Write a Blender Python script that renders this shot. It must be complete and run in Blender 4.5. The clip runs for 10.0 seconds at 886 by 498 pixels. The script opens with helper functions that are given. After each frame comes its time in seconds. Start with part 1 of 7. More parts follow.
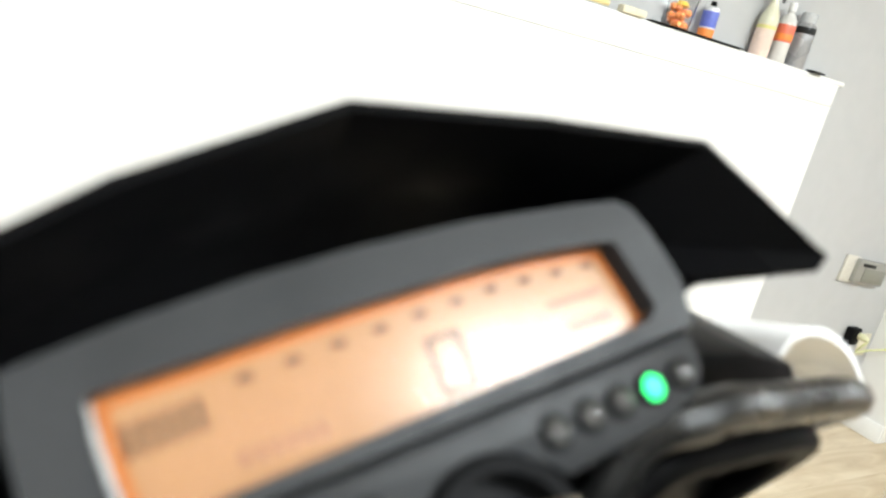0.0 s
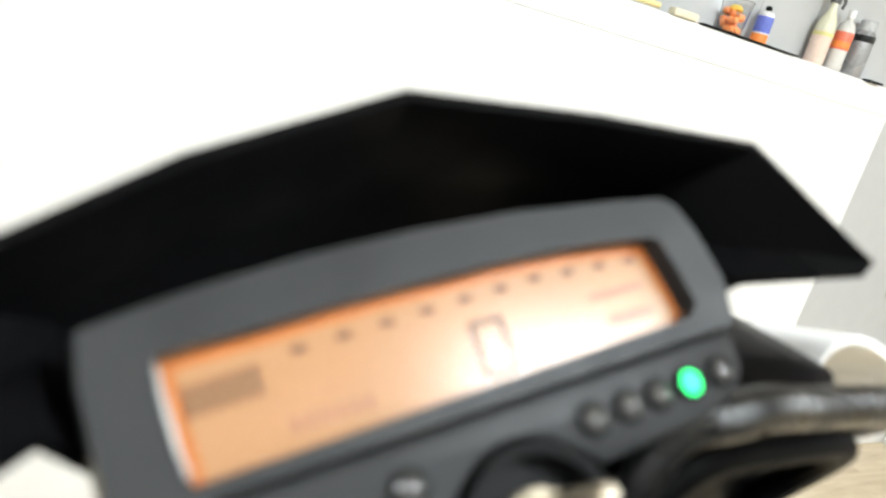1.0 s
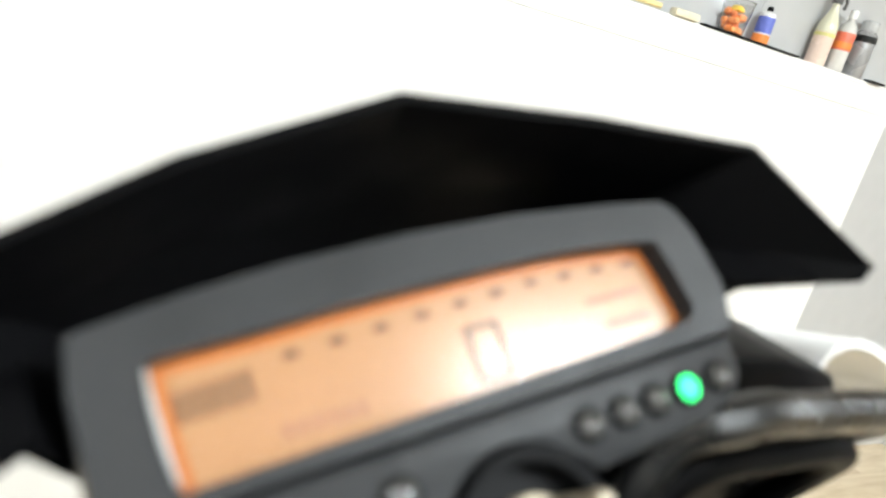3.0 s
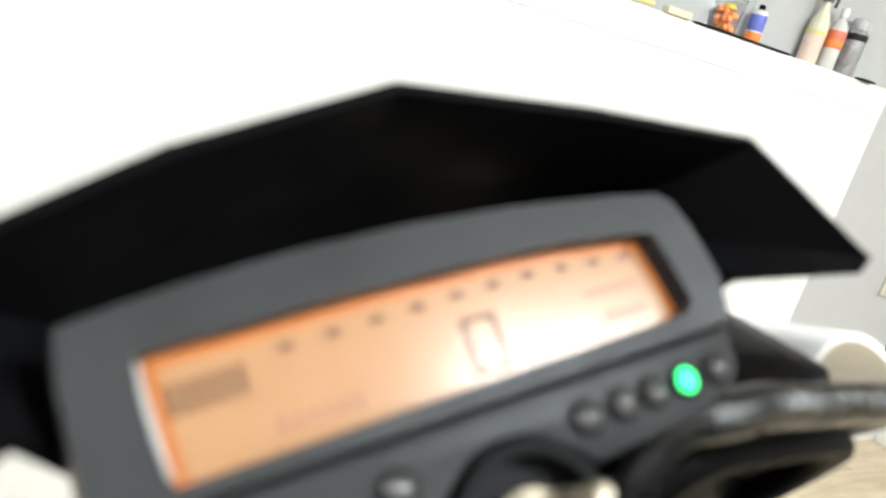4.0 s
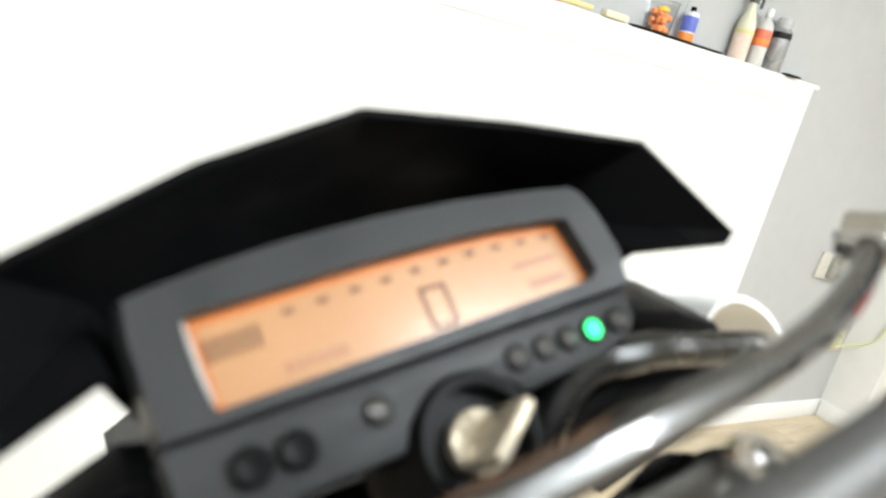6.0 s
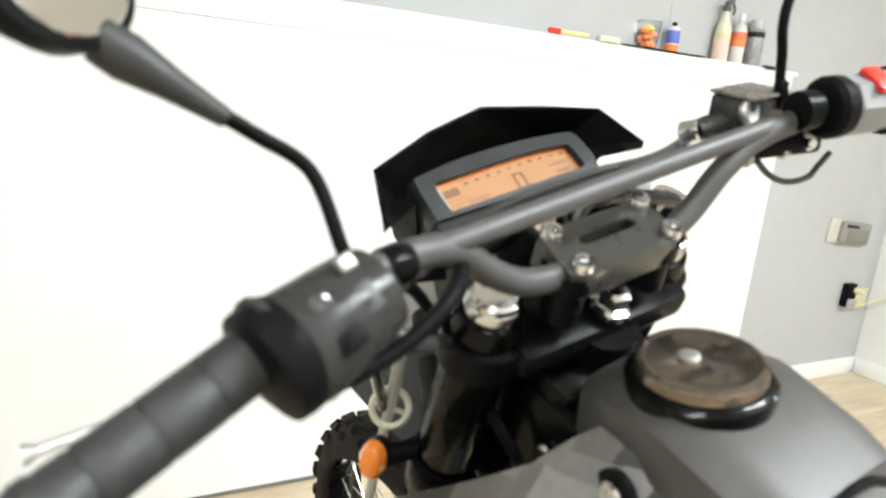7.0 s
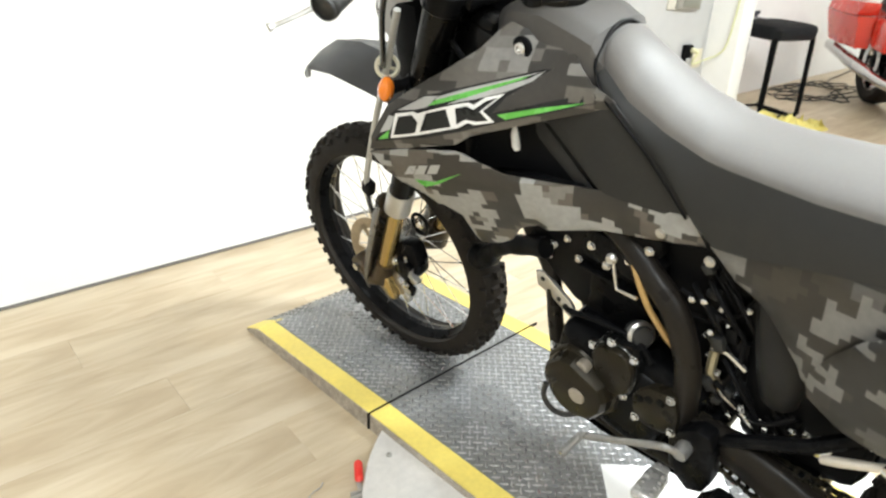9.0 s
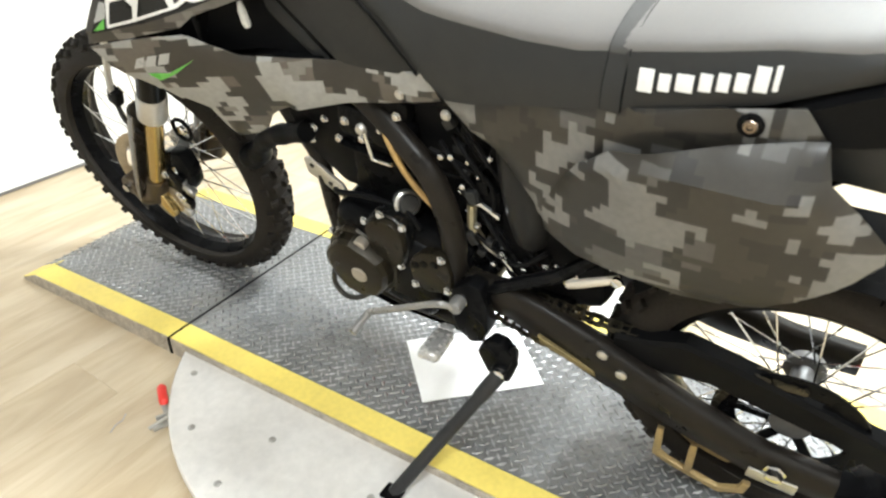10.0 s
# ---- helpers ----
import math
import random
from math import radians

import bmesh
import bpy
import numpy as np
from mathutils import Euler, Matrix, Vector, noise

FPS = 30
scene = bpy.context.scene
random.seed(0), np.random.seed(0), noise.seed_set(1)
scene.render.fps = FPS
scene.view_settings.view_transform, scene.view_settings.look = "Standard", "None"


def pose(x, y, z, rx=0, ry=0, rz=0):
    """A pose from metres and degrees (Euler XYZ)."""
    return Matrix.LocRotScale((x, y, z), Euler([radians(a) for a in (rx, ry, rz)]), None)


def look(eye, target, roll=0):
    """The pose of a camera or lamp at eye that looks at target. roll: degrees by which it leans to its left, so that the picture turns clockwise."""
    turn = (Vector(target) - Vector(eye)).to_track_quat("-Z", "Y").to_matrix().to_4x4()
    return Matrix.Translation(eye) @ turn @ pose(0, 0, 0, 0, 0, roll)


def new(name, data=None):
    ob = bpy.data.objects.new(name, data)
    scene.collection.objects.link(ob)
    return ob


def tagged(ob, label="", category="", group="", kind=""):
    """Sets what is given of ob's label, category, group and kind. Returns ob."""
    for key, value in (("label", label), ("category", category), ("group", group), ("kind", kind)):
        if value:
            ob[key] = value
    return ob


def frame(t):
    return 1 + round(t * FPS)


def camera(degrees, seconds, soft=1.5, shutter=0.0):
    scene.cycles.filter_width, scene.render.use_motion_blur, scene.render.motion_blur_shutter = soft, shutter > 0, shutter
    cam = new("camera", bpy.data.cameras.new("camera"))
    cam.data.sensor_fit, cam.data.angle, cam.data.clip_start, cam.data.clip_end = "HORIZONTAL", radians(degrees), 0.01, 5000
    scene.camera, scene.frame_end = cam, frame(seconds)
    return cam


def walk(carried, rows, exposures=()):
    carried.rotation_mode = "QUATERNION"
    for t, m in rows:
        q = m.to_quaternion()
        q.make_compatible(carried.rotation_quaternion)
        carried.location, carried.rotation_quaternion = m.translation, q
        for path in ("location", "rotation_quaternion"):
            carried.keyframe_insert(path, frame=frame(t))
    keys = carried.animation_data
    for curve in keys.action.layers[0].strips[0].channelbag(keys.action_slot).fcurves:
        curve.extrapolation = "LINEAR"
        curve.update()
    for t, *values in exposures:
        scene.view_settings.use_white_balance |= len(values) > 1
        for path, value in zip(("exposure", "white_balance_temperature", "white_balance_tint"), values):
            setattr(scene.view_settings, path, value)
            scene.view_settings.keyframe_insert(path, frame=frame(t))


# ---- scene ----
cam = camera(65.5, 10.0, soft=2.3)
PATH = [
    (0, (-0.347, -0.334, 1.288), (0.667, 1.302, 0.744), 13.4),
    (0.5, (-0.353, -0.331, 1.285), (0.567, 1.339, 0.683), 14.5),
    (1, (-0.353, -0.34, 1.286), (0.567, 1.341, 0.712), 15.0),
    (1.5, (-0.353, -0.346, 1.287), (0.56, 1.345, 0.733), 14.7),
    (2, (-0.352, -0.344, 1.288), (0.561, 1.345, 0.727), 14.8),
    (2.5, (-0.351, -0.34, 1.288), (0.562, 1.344, 0.714), 15.1),
    (4, (-0.35, -0.337, 1.284), (0.585, 1.336, 0.711), 15.1),
    (4.5, (-0.349, -0.334, 1.285), (0.6, 1.327, 0.699), 15.6),
    (5, (-0.348, -0.335, 1.285), (0.596, 1.327, 0.7), 15.1),
    (6.3, (-0.42, -0.46, 1.304), (0.639, 1.163, 0.808), 13.5),
    (6.5, (-0.462, -0.54, 1.308), (0.514, 1.157, 0.899), 12.7),
    (6.8, (-0.559, -0.672, 1.287), (0.383, 1.045, 0.883), 10.1),
    (7, (-0.629, -0.735, 1.282), (0.322, 0.965, 0.829), 5.8),
    (7.2, (-0.694, -0.776, 1.294), (0.346, 0.868, 0.831), 5.2),
    (7.5, (-0.81, -0.814, 1.3), (0.416, 0.706, 0.868), 3.4),
    (7.7, (-0.886, -0.847, 1.296), (0.391, 0.605, 0.786), 3.5),
    (8, (-0.959, -0.916, 1.281), (0.352, 0.459, 0.658), 3.0),
    (8.5, (-1.048, -1.075, 1.234), (0.141, 0.322, 0.438), 3.2),
    (8.7, (-1.069, -1.126, 1.212), (0.069, 0.280, 0.360), 2.5),
    (9, (-1.073, -1.179, 1.188), (0.083, 0.203, 0.32), 1.7),
    (9.3, (-1.051, -1.208, 1.179), (0.187, 0.063, 0.256), 0.9),
    (9.5, (-1.038, -1.225, 1.166), (0.238, -0.026, 0.2), 1.0),
    (9.7, (-1.016, -1.249, 1.149), (0.293, -0.128, 0.135), 0.3),
    (10, (-0.996, -1.301, 1.12), (0.388, -0.318, 0.063), 0.2),
]
walk(cam, [(t, look(eye, target, roll)) for t, eye, target, roll in PATH],
     [(0.0, -0.06), (6.5, -0.05), (8.0, 0.02), (8.5, 0.11), (9.0, 0.19), (10.0, 0.31)])
# the lens is focused on the middle of the room, with a phone-sized opening
cam.data.dof.use_dof = True
cam.data.dof.focus_distance = 1.6
cam.data.dof.aperture_fstop = 5.6

# ---- light ----
world = bpy.data.worlds.new("world")
scene.world = world
world.use_nodes = True
world.node_tree.nodes["Background"].inputs[0].default_value = (0.9, 0.95, 1.0, 1)
world.node_tree.nodes["Background"].inputs[1].default_value = 0.3
CEIL = 3.0


def area(name, m, sx, sy, watts, colour):
    data = bpy.data.lights.new(name, "AREA")
    data.shape, data.size, data.size_y, data.energy, data.color = "RECTANGLE", sx, sy, watts, colour
    ob = new(name, data)
    ob.matrix_world = m
    return ob


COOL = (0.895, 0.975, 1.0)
# unseen ceiling lamps: one placed from display glare, the rest added to balance brightness
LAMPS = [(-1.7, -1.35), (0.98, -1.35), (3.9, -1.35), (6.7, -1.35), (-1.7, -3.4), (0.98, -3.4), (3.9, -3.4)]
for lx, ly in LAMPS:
    area("assumed_ceiling_lamp", pose(lx, ly, CEIL - 0.09), 1.2, 0.3, (34 if ly < -3 else {-1.7: 36, 0.98: 150}.get(lx, 48)), COOL)


# ---- materials ----
def node(nt, kind, **vals):
    n = nt.nodes.new(kind)
    for k, v in vals.items():
        n.inputs[k].default_value = v
    return n


def mat(name, col, rough=0.5, metal=0.0, var=0.15, scale=12.0, bump=0.08, bscale=180.0, coat=0.0, rvar=0.12, spec=None):
    """A painted, moulded or metal surface with tone and gloss varied at two scales, and fine relief."""
    m = bpy.data.materials.new(name)
    m.use_nodes = True
    nt = m.node_tree
    b = nt.nodes["Principled BSDF"]
    b.inputs["Metallic"].default_value = metal
    b.inputs["Coat Weight"].default_value = coat
    b.inputs["Specular IOR Level"].default_value = spec if spec is not None else 0.06 if max(col) < 0.01 else 0.15 if max(col) < 0.04 else 0.35 if max(col) < 0.12 else 0.5
    tc = nt.nodes.new("ShaderNodeTexCoord")
    n1 = node(nt, "ShaderNodeTexNoise", Scale=scale, Detail=4.0)
    n2 = node(nt, "ShaderNodeTexNoise", Scale=scale * 9, Detail=3.0)
    nt.links.new(tc.outputs["Object"], n1.inputs["Vector"])
    nt.links.new(tc.outputs["Object"], n2.inputs["Vector"])
    add = nt.nodes.new("ShaderNodeMath")
    add.operation = "ADD"
    nt.links.new(n1.outputs["Fac"], add.inputs[0])
    nt.links.new(n2.outputs["Fac"], add.inputs[1])
    mr = node(nt, "ShaderNodeMapRange")
    for i, v in enumerate((0.6, 1.4, 1 - var, 1 + var)):
        mr.inputs[i + 1].default_value = v
    nt.links.new(add.outputs[0], mr.inputs[0])
    hsv = nt.nodes.new("ShaderNodeHueSaturation")
    hsv.inputs["Color"].default_value = (*col, 1)
    nt.links.new(mr.outputs[0], hsv.inputs["Value"])
    nt.links.new(hsv.outputs[0], b.inputs["Base Color"])
    rr = node(nt, "ShaderNodeMapRange")
    for i, v in enumerate((0.3, 0.7, max(0.02, rough - rvar), min(1, rough + rvar))):
        rr.inputs[i + 1].default_value = v
    nt.links.new(n1.outputs["Fac"], rr.inputs[0])
    nt.links.new(rr.outputs[0], b.inputs["Roughness"])
    if bump:
        n3 = node(nt, "ShaderNodeTexNoise", Scale=bscale, Detail=2.0)
        nt.links.new(tc.outputs["Object"], n3.inputs["Vector"])
        bp = node(nt, "ShaderNodeBump", Strength=bump, Distance=0.002)
        nt.links.new(n3.outputs["Fac"], bp.inputs["Height"])
        nt.links.new(bp.outputs[0], b.inputs["Normal"])
    return m


def glow(name, col, strength, base=None):
    m = bpy.data.materials.new(name)
    m.use_nodes = True
    b = m.node_tree.nodes["Principled BSDF"]
    b.inputs["Base Color"].default_value = (*(base or col), 1)
    b.inputs["Emission Color"].default_value = (*col, 1)
    b.inputs["Emission Strength"].default_value = strength
    b.inputs["Roughness"].default_value = 0.25
    b.inputs["Specular IOR Level"].default_value = 0.20
    return m


def camo_mat(name, base, dark, light, cell, limits, grain=0.13, shift=0.0):
    """Printed digital camouflage: square cells, dark ground with brown and pale grey clumps."""
    m = bpy.data.materials.new(name)
    m.use_nodes = True
    nt = m.node_tree
    b = nt.nodes["Principled BSDF"]
    b.inputs["Roughness"].default_value = 0.42
    b.inputs["Coat Weight"].default_value = 0.08
    tc = nt.nodes.new("ShaderNodeTexCoord")

    def cells(size):
        snap = nt.nodes.new("ShaderNodeVectorMath")
        snap.operation = "SNAP"
        snap.inputs[1].default_value = (9.0, size, size)
        nt.links.new(tc.outputs["Object"], snap.inputs[0])
        return snap

    grid = cells(cell)

    def clump(shift, scale, stretch, detail, rough, snap):
        st = nt.nodes.new("ShaderNodeVectorMath")
        st.operation = "MULTIPLY_ADD"
        st.inputs[1].default_value = stretch
        st.inputs[2].default_value = shift
        nt.links.new(snap.outputs[0], st.inputs[0])
        n = node(nt, "ShaderNodeTexNoise", Scale=scale, Detail=detail)
        n.inputs["Roughness"].default_value = rough
        nt.links.new(st.outputs[0], n.inputs["Vector"])
        return n.outputs["Fac"]

    def over(low, high, fac, limit):
        gt = nt.nodes.new("ShaderNodeMath")
        gt.operation = "GREATER_THAN"
        gt.inputs[1].default_value = limit
        nt.links.new(fac, gt.inputs[0])
        mx = nt.nodes.new("ShaderNodeMix")
        mx.data_type = "RGBA"
        nt.links.new(gt.outputs[0], mx.inputs[0])
        if isinstance(low, tuple):
            mx.inputs[6].default_value = (*low, 1)
        else:
            nt.links.new(low, mx.inputs[6])
        mx.inputs[7].default_value = (*high, 1)
        return mx.outputs[2]

    c = over(base, dark, clump((0.3, 0.1 + shift, 0.7), grain / cell, (0, 0.85, 1.15), 1.2, 0.55, grid), limits[0])
    c = over(c, tuple(0.6 * u + 0.4 * v for u, v in zip(base, light)), clump((5.3, 2.1 + shift, 0.2), grain * 0.92 / cell, (0, 0.8, 1.2), 1.5, 0.5, grid), limits[1])
    c = over(c, light, clump((1.3, 7.27 + shift, 3.33), grain / cell, (0, 0.8, 1.1), 1.8, 0.6, grid), limits[2])
    n2 = node(nt, "ShaderNodeTexNoise", Scale=90.0, Detail=3.0)
    nt.links.new(tc.outputs["Object"], n2.inputs["Vector"])
    mr = node(nt, "ShaderNodeMapRange")
    for i, v in enumerate((0.3, 0.7, 0.9, 1.1)):
        mr.inputs[i + 1].default_value = v
    nt.links.new(n2.outputs["Fac"], mr.inputs[0])
    hsv = nt.nodes.new("ShaderNodeHueSaturation")
    nt.links.new(c, hsv.inputs["Color"])
    nt.links.new(mr.outputs[0], hsv.inputs["Value"])
    nt.links.new(hsv.outputs[0], b.inputs["Base Color"])
    return m


def wood_mat():
    """Pale oak vinyl plank: long streaks along x, each board with a tone of its own."""
    m = bpy.data.materials.new("oak_vinyl")
    m.use_nodes = True
    nt = m.node_tree
    b = nt.nodes["Principled BSDF"]
    tc = nt.nodes.new("ShaderNodeTexCoord")
    oi = nt.nodes.new("ShaderNodeObjectInfo")
    off = nt.nodes.new("ShaderNodeVectorMath")
    off.operation = "MULTIPLY_ADD"
    cmb = nt.nodes.new("ShaderNodeCombineXYZ")
    for i in range(3):
        nt.links.new(oi.outputs["Random"], cmb.inputs[i])
    nt.links.new(cmb.outputs[0], off.inputs[0])
    off.inputs[1].default_value = (0.40, 0.03, 0.0)
    nt.links.new(tc.outputs["Object"], off.inputs[2])
    st = nt.nodes.new("ShaderNodeVectorMath")
    st.operation = "MULTIPLY"
    st.inputs[1].default_value = (1.5, 9.0, 9.0)
    nt.links.new(off.outputs[0], st.inputs[0])
    n1 = node(nt, "ShaderNodeTexNoise", Scale=1.0, Detail=5.0, Distortion=0.8)
    n1.inputs["Roughness"].default_value = 0.62
    nt.links.new(st.outputs[0], n1.inputs["Vector"])
    cr = nt.nodes.new("ShaderNodeValToRGB")
    stops = [(0.22, (0.385, 0.285, 0.18)), (0.44, (0.512, 0.412, 0.28)), (0.58, (0.595, 0.50, 0.36)), (0.80, (0.675, 0.59, 0.455))]
    while len(cr.color_ramp.elements) < len(stops):
        cr.color_ramp.elements.new(0.5)
    for e, (p, c) in zip(cr.color_ramp.elements, stops):
        e.position, e.color = p, (*c, 1)
    nt.links.new(n1.outputs["Fac"], cr.inputs[0])
    mr = node(nt, "ShaderNodeMapRange")
    for i, v in enumerate((0.0, 1.0, 0.975, 1.02)):
        mr.inputs[i + 1].default_value = v
    nt.links.new(oi.outputs["Random"], mr.inputs[0])
    hsv = nt.nodes.new("ShaderNodeHueSaturation")
    nt.links.new(cr.outputs[0], hsv.inputs["Color"])
    nt.links.new(mr.outputs[0], hsv.inputs["Value"])
    nt.links.new(hsv.outputs[0], b.inputs["Base Color"])
    b.inputs["Roughness"].default_value = 0.42
    n3 = node(nt, "ShaderNodeTexNoise", Scale=6.0, Detail=5.0)
    nt.links.new(st.outputs[0], n3.inputs["Vector"])
    bp = node(nt, "ShaderNodeBump", Strength=0.12, Distance=0.002)
    nt.links.new(n3.outputs["Fac"], bp.inputs["Height"])
    nt.links.new(bp.outputs[0], b.inputs["Normal"])
    return m


def glass_mat(name, rough=0.03, ior=1.45):
    m = bpy.data.materials.new(name)
    m.use_nodes = True
    b = m.node_tree.nodes["Principled BSDF"]
    b.inputs["Transmission Weight"].default_value = 1.0
    b.inputs["Roughness"].default_value = rough
    b.inputs["IOR"].default_value = ior
    return m


WHITE = mat("white_wall_paint", (0.80, 0.80, 0.79), 0.55, var=0.03, scale=1.5, bump=0.05, bscale=90)
GREY = mat("grey_wall_paint", (0.44, 0.445, 0.45), 0.6, var=0.04, scale=1.5, bump=0.05, bscale=90)
BEIGE = mat("beige_wall_paint", (0.62, 0.59, 0.55), 0.6, var=0.05, scale=1.0, bump=0.05, bscale=90)
CEILING = mat("ceiling_paint", (0.78, 0.78, 0.77), 0.8, var=0.03, scale=2, bump=0.2, bscale=60)
TRIM = mat("white_trim_paint", (0.82, 0.82, 0.81), 0.35, var=0.03, scale=4, bump=0.03)
OAK = wood_mat()
SUBFLOOR = mat("dark_subfloor", (0.12, 0.09, 0.06), 0.9)
CAMO = camo_mat("camo_print", (0.085, 0.074, 0.063), (0.019, 0.017, 0.015), (0.26, 0.258, 0.25), 0.0118, (0.465, 0.60, 0.515), 0.16)
# side print kept darker than the shrouds, standing in for less light there
CAMOSIDE = camo_mat("shaded_side_camo_print", (0.0115, 0.0105, 0.0095), (0.024, 0.021, 0.017), (0.145, 0.143, 0.138), 0.0125, (0.53, 0.66, 0.555), 0.16)
CAMODARK = camo_mat("dark_camo_print", (0.100, 0.091, 0.081), (0.027, 0.0238, 0.021), (0.19, 0.183, 0.174), 0.0155, (0.465, 0.60, 0.62), 0.2, 0.4)
BLACKP = mat("black_plastic", (0.0055, 0.0055, 0.006), 0.45, var=0.25, scale=30, bump=0.12, bscale=500)
BLACKM = mat("black_painted_metal", (0.0045, 0.0045, 0.005), 0.30, var=0.25, scale=25, bump=0.06)
GREYP = mat("dark_grey_plastic", (0.050, 0.050, 0.052), 0.45, var=0.10, scale=15, bump=0.12, bscale=600)
TANKP = mat("grey_tank_plastic", (0.056, 0.052, 0.049), 0.46, var=0.10, scale=15, bump=0.10, bscale=600, spec=0.5, rvar=0.04)
METERP = mat("meter_bezel_plastic", (0.029, 0.0298, 0.0315), 0.40, var=0.08, scale=40, bump=0.15, bscale=1500)
FRAMEM = mat("brown_black_frame_paint", (0.013, 0.0108, 0.0088), 0.36, var=0.2, scale=18, bump=0.06)
INFILLP = mat("charcoal_tank_panel", (0.027, 0.027, 0.0265), 0.48, var=0.10, scale=15, bump=0.12, bscale=600)
BARM = mat("dark_grey_bar_paint", (0.075, 0.073, 0.073), 0.50, metal=0.3, var=0.10, scale=25, bump=0.04, rvar=0.04, spec=0.4)
VISORP = mat("black_visor_plastic", (0.003, 0.003, 0.0035), 0.55, var=0.2, scale=20, bump=0.06, bscale=500)
RUBBER = mat("black_rubber", (0.022, 0.022, 0.022), 0.52, var=0.25, scale=40, bump=0.2, bscale=400, spec=0.45)
TYRE = mat("tyre_rubber", (0.019, 0.016, 0.0135), 0.75, var=0.35, scale=25, bump=0.25, bscale=300)
CHROME = mat("bright_steel", (0.62, 0.62, 0.62), 0.18, metal=1.0, var=0.10, scale=40, bump=0.03)
ALU = mat("cast_aluminium", (0.50, 0.49, 0.47), 0.40, metal=0.9, var=0.15, scale=40, bump=0.1, bscale=300)
FORKM = mat("gloss_black_fork_paint", (0.003, 0.0028, 0.0026), 0.28, var=0.2, scale=20, bump=0.0, coat=0.2, rvar=0.05)
CAPM = mat("polished_dark_cap", (0.19, 0.155, 0.125), 0.13, metal=0.9, var=0.25, scale=25, bump=0.02, rvar=0.06)
CLAMPM = mat("satin_dark_clamp", (0.080, 0.077, 0.072), 0.29, metal=0.6, var=0.08, scale=40, bump=0.05, rvar=0.03)
GOLD = mat("gold_anodised", (0.50, 0.36, 0.15), 0.24, metal=0.85, var=0.06, scale=12, bump=0.02, rvar=0.03)
BRONZE = mat("brown_fork_casting", (0.075, 0.055, 0.036), 0.42, metal=0.6, var=0.2, scale=30, bump=0.08)
ENGBROWN = mat("bronze_engine_cover", (0.020, 0.0165, 0.011), 0.33, metal=0.35, var=0.2, scale=30, bump=0.10)
VINYLG = mat("grey_seat_vinyl", (0.124, 0.117, 0.112), 0.55, var=0.06, scale=20, bump=0.08, bscale=500, rvar=0.03, spec=0.5)
VINYLG.node_tree.nodes["Principled BSDF"].inputs["Sheen Weight"].default_value = 0.5
VINYLG.node_tree.nodes["Principled BSDF"].inputs["Sheen Roughness"].default_value = 0.3
VINYLD = mat("charcoal_seat_vinyl", (0.0175, 0.0178, 0.0178), 0.54, var=0.08, scale=20, bump=0.25, bscale=700, spec=0.36)
YELLOW = mat("yellow_safety_paint", (0.80, 0.64, 0.15), 0.5, var=0.10, scale=9, bump=0.25, bscale=120)
TREAD = mat("worn_tread_plate", (0.195, 0.197, 0.200), 0.38, metal=0.40, var=0.30, scale=7, bump=0.15, bscale=150)
STEEL = mat("brushed_steel_disc", (0.76, 0.74, 0.72), 0.40, metal=0.25, var=0.10, scale=6, bump=0.06, bscale=90)
RUSTY = mat("dusty_galvanised_edge", (0.40, 0.355, 0.30), 0.6, metal=0.3, var=0.6, scale=55, bump=0.3, bscale=120)
AMBER = mat("amber_lens", (0.85, 0.22, 0.02), 0.15, var=0.08, scale=60, bump=0.05, coat=0.6)
REDPAINT = mat("orange_red_vehicle_paint", (0.66, 0.032, 0.014), 0.25, var=0.05, scale=8, bump=0.0, coat=0.35)
REDP = mat("red_plastic", (0.75, 0.03, 0.02), 0.35, var=0.06, scale=30)
IVORY = mat("ivory_plastic", (0.62, 0.57, 0.44), 0.45, var=0.06, scale=30)
PAPER = mat("white_paper", (0.82, 0.81, 0.80), 0.8, var=0.02, scale=10, bump=0.05)
HOSEY = mat("yellow_green_hose", (0.62, 0.64, 0.30), 0.45, var=0.08, scale=30)
LIME = mat("lime_plastic", (0.55, 0.72, 0.33), 0.4, var=0.05, scale=30)
GREEND = mat("green_decal", (0.105, 0.40, 0.065), 0.3, var=0.06, scale=30, bump=0)
WHITED = mat("white_decal", (0.75, 0.75, 0.75), 0.35, var=0.04, scale=30, bump=0)
BLACKD = mat("black_decal", (0.020, 0.020, 0.020), 0.35, var=0.1, scale=30, bump=0)
SILVERD = mat("silver_decal", (0.36, 0.36, 0.36), 0.35, var=0.08, scale=30, bump=0)
RAG = mat("yellow_cloth", (0.62, 0.53, 0.16), 0.9, var=0.2, scale=30, bump=0.5, bscale=500)
BLUEP = mat("blue_print", (0.12, 0.16, 0.55), 0.5)
ORANGEP = mat("orange_print", (0.85, 0.25, 0.05), 0.5)
LCDM = glow("amber_lcd", (1.0, 0.285, 0.060), 0.34, (0.28, 0.10, 0.03))
LCDPALE = glow("glare_paled_amber_lcd", (1.0, 0.455, 0.195), 0.32, (0.22, 0.125, 0.065))
INK = mat("lcd_ink", (0.085, 0.045, 0.025), 0.6, bump=0, spec=0.15)
LEDG = glow("green_lamp_lit", (0.02, 1.0, 0.25), 4.0, (0.05, 0.5, 0.1))
LEDO = mat("unlit_lamp_lens", (0.045, 0.044, 0.043), 0.15, bump=0, coat=0.5)
MIRROR = mat("mirror_glass", (0.85, 0.85, 0.85), 0.03, metal=1.0, var=0.0, bump=0, rvar=0.0)
CLEAR = glass_mat("clear_plastic", 0.14)
LCDCOVER = glass_mat("matt_display_cover", 0.13, 1.09)
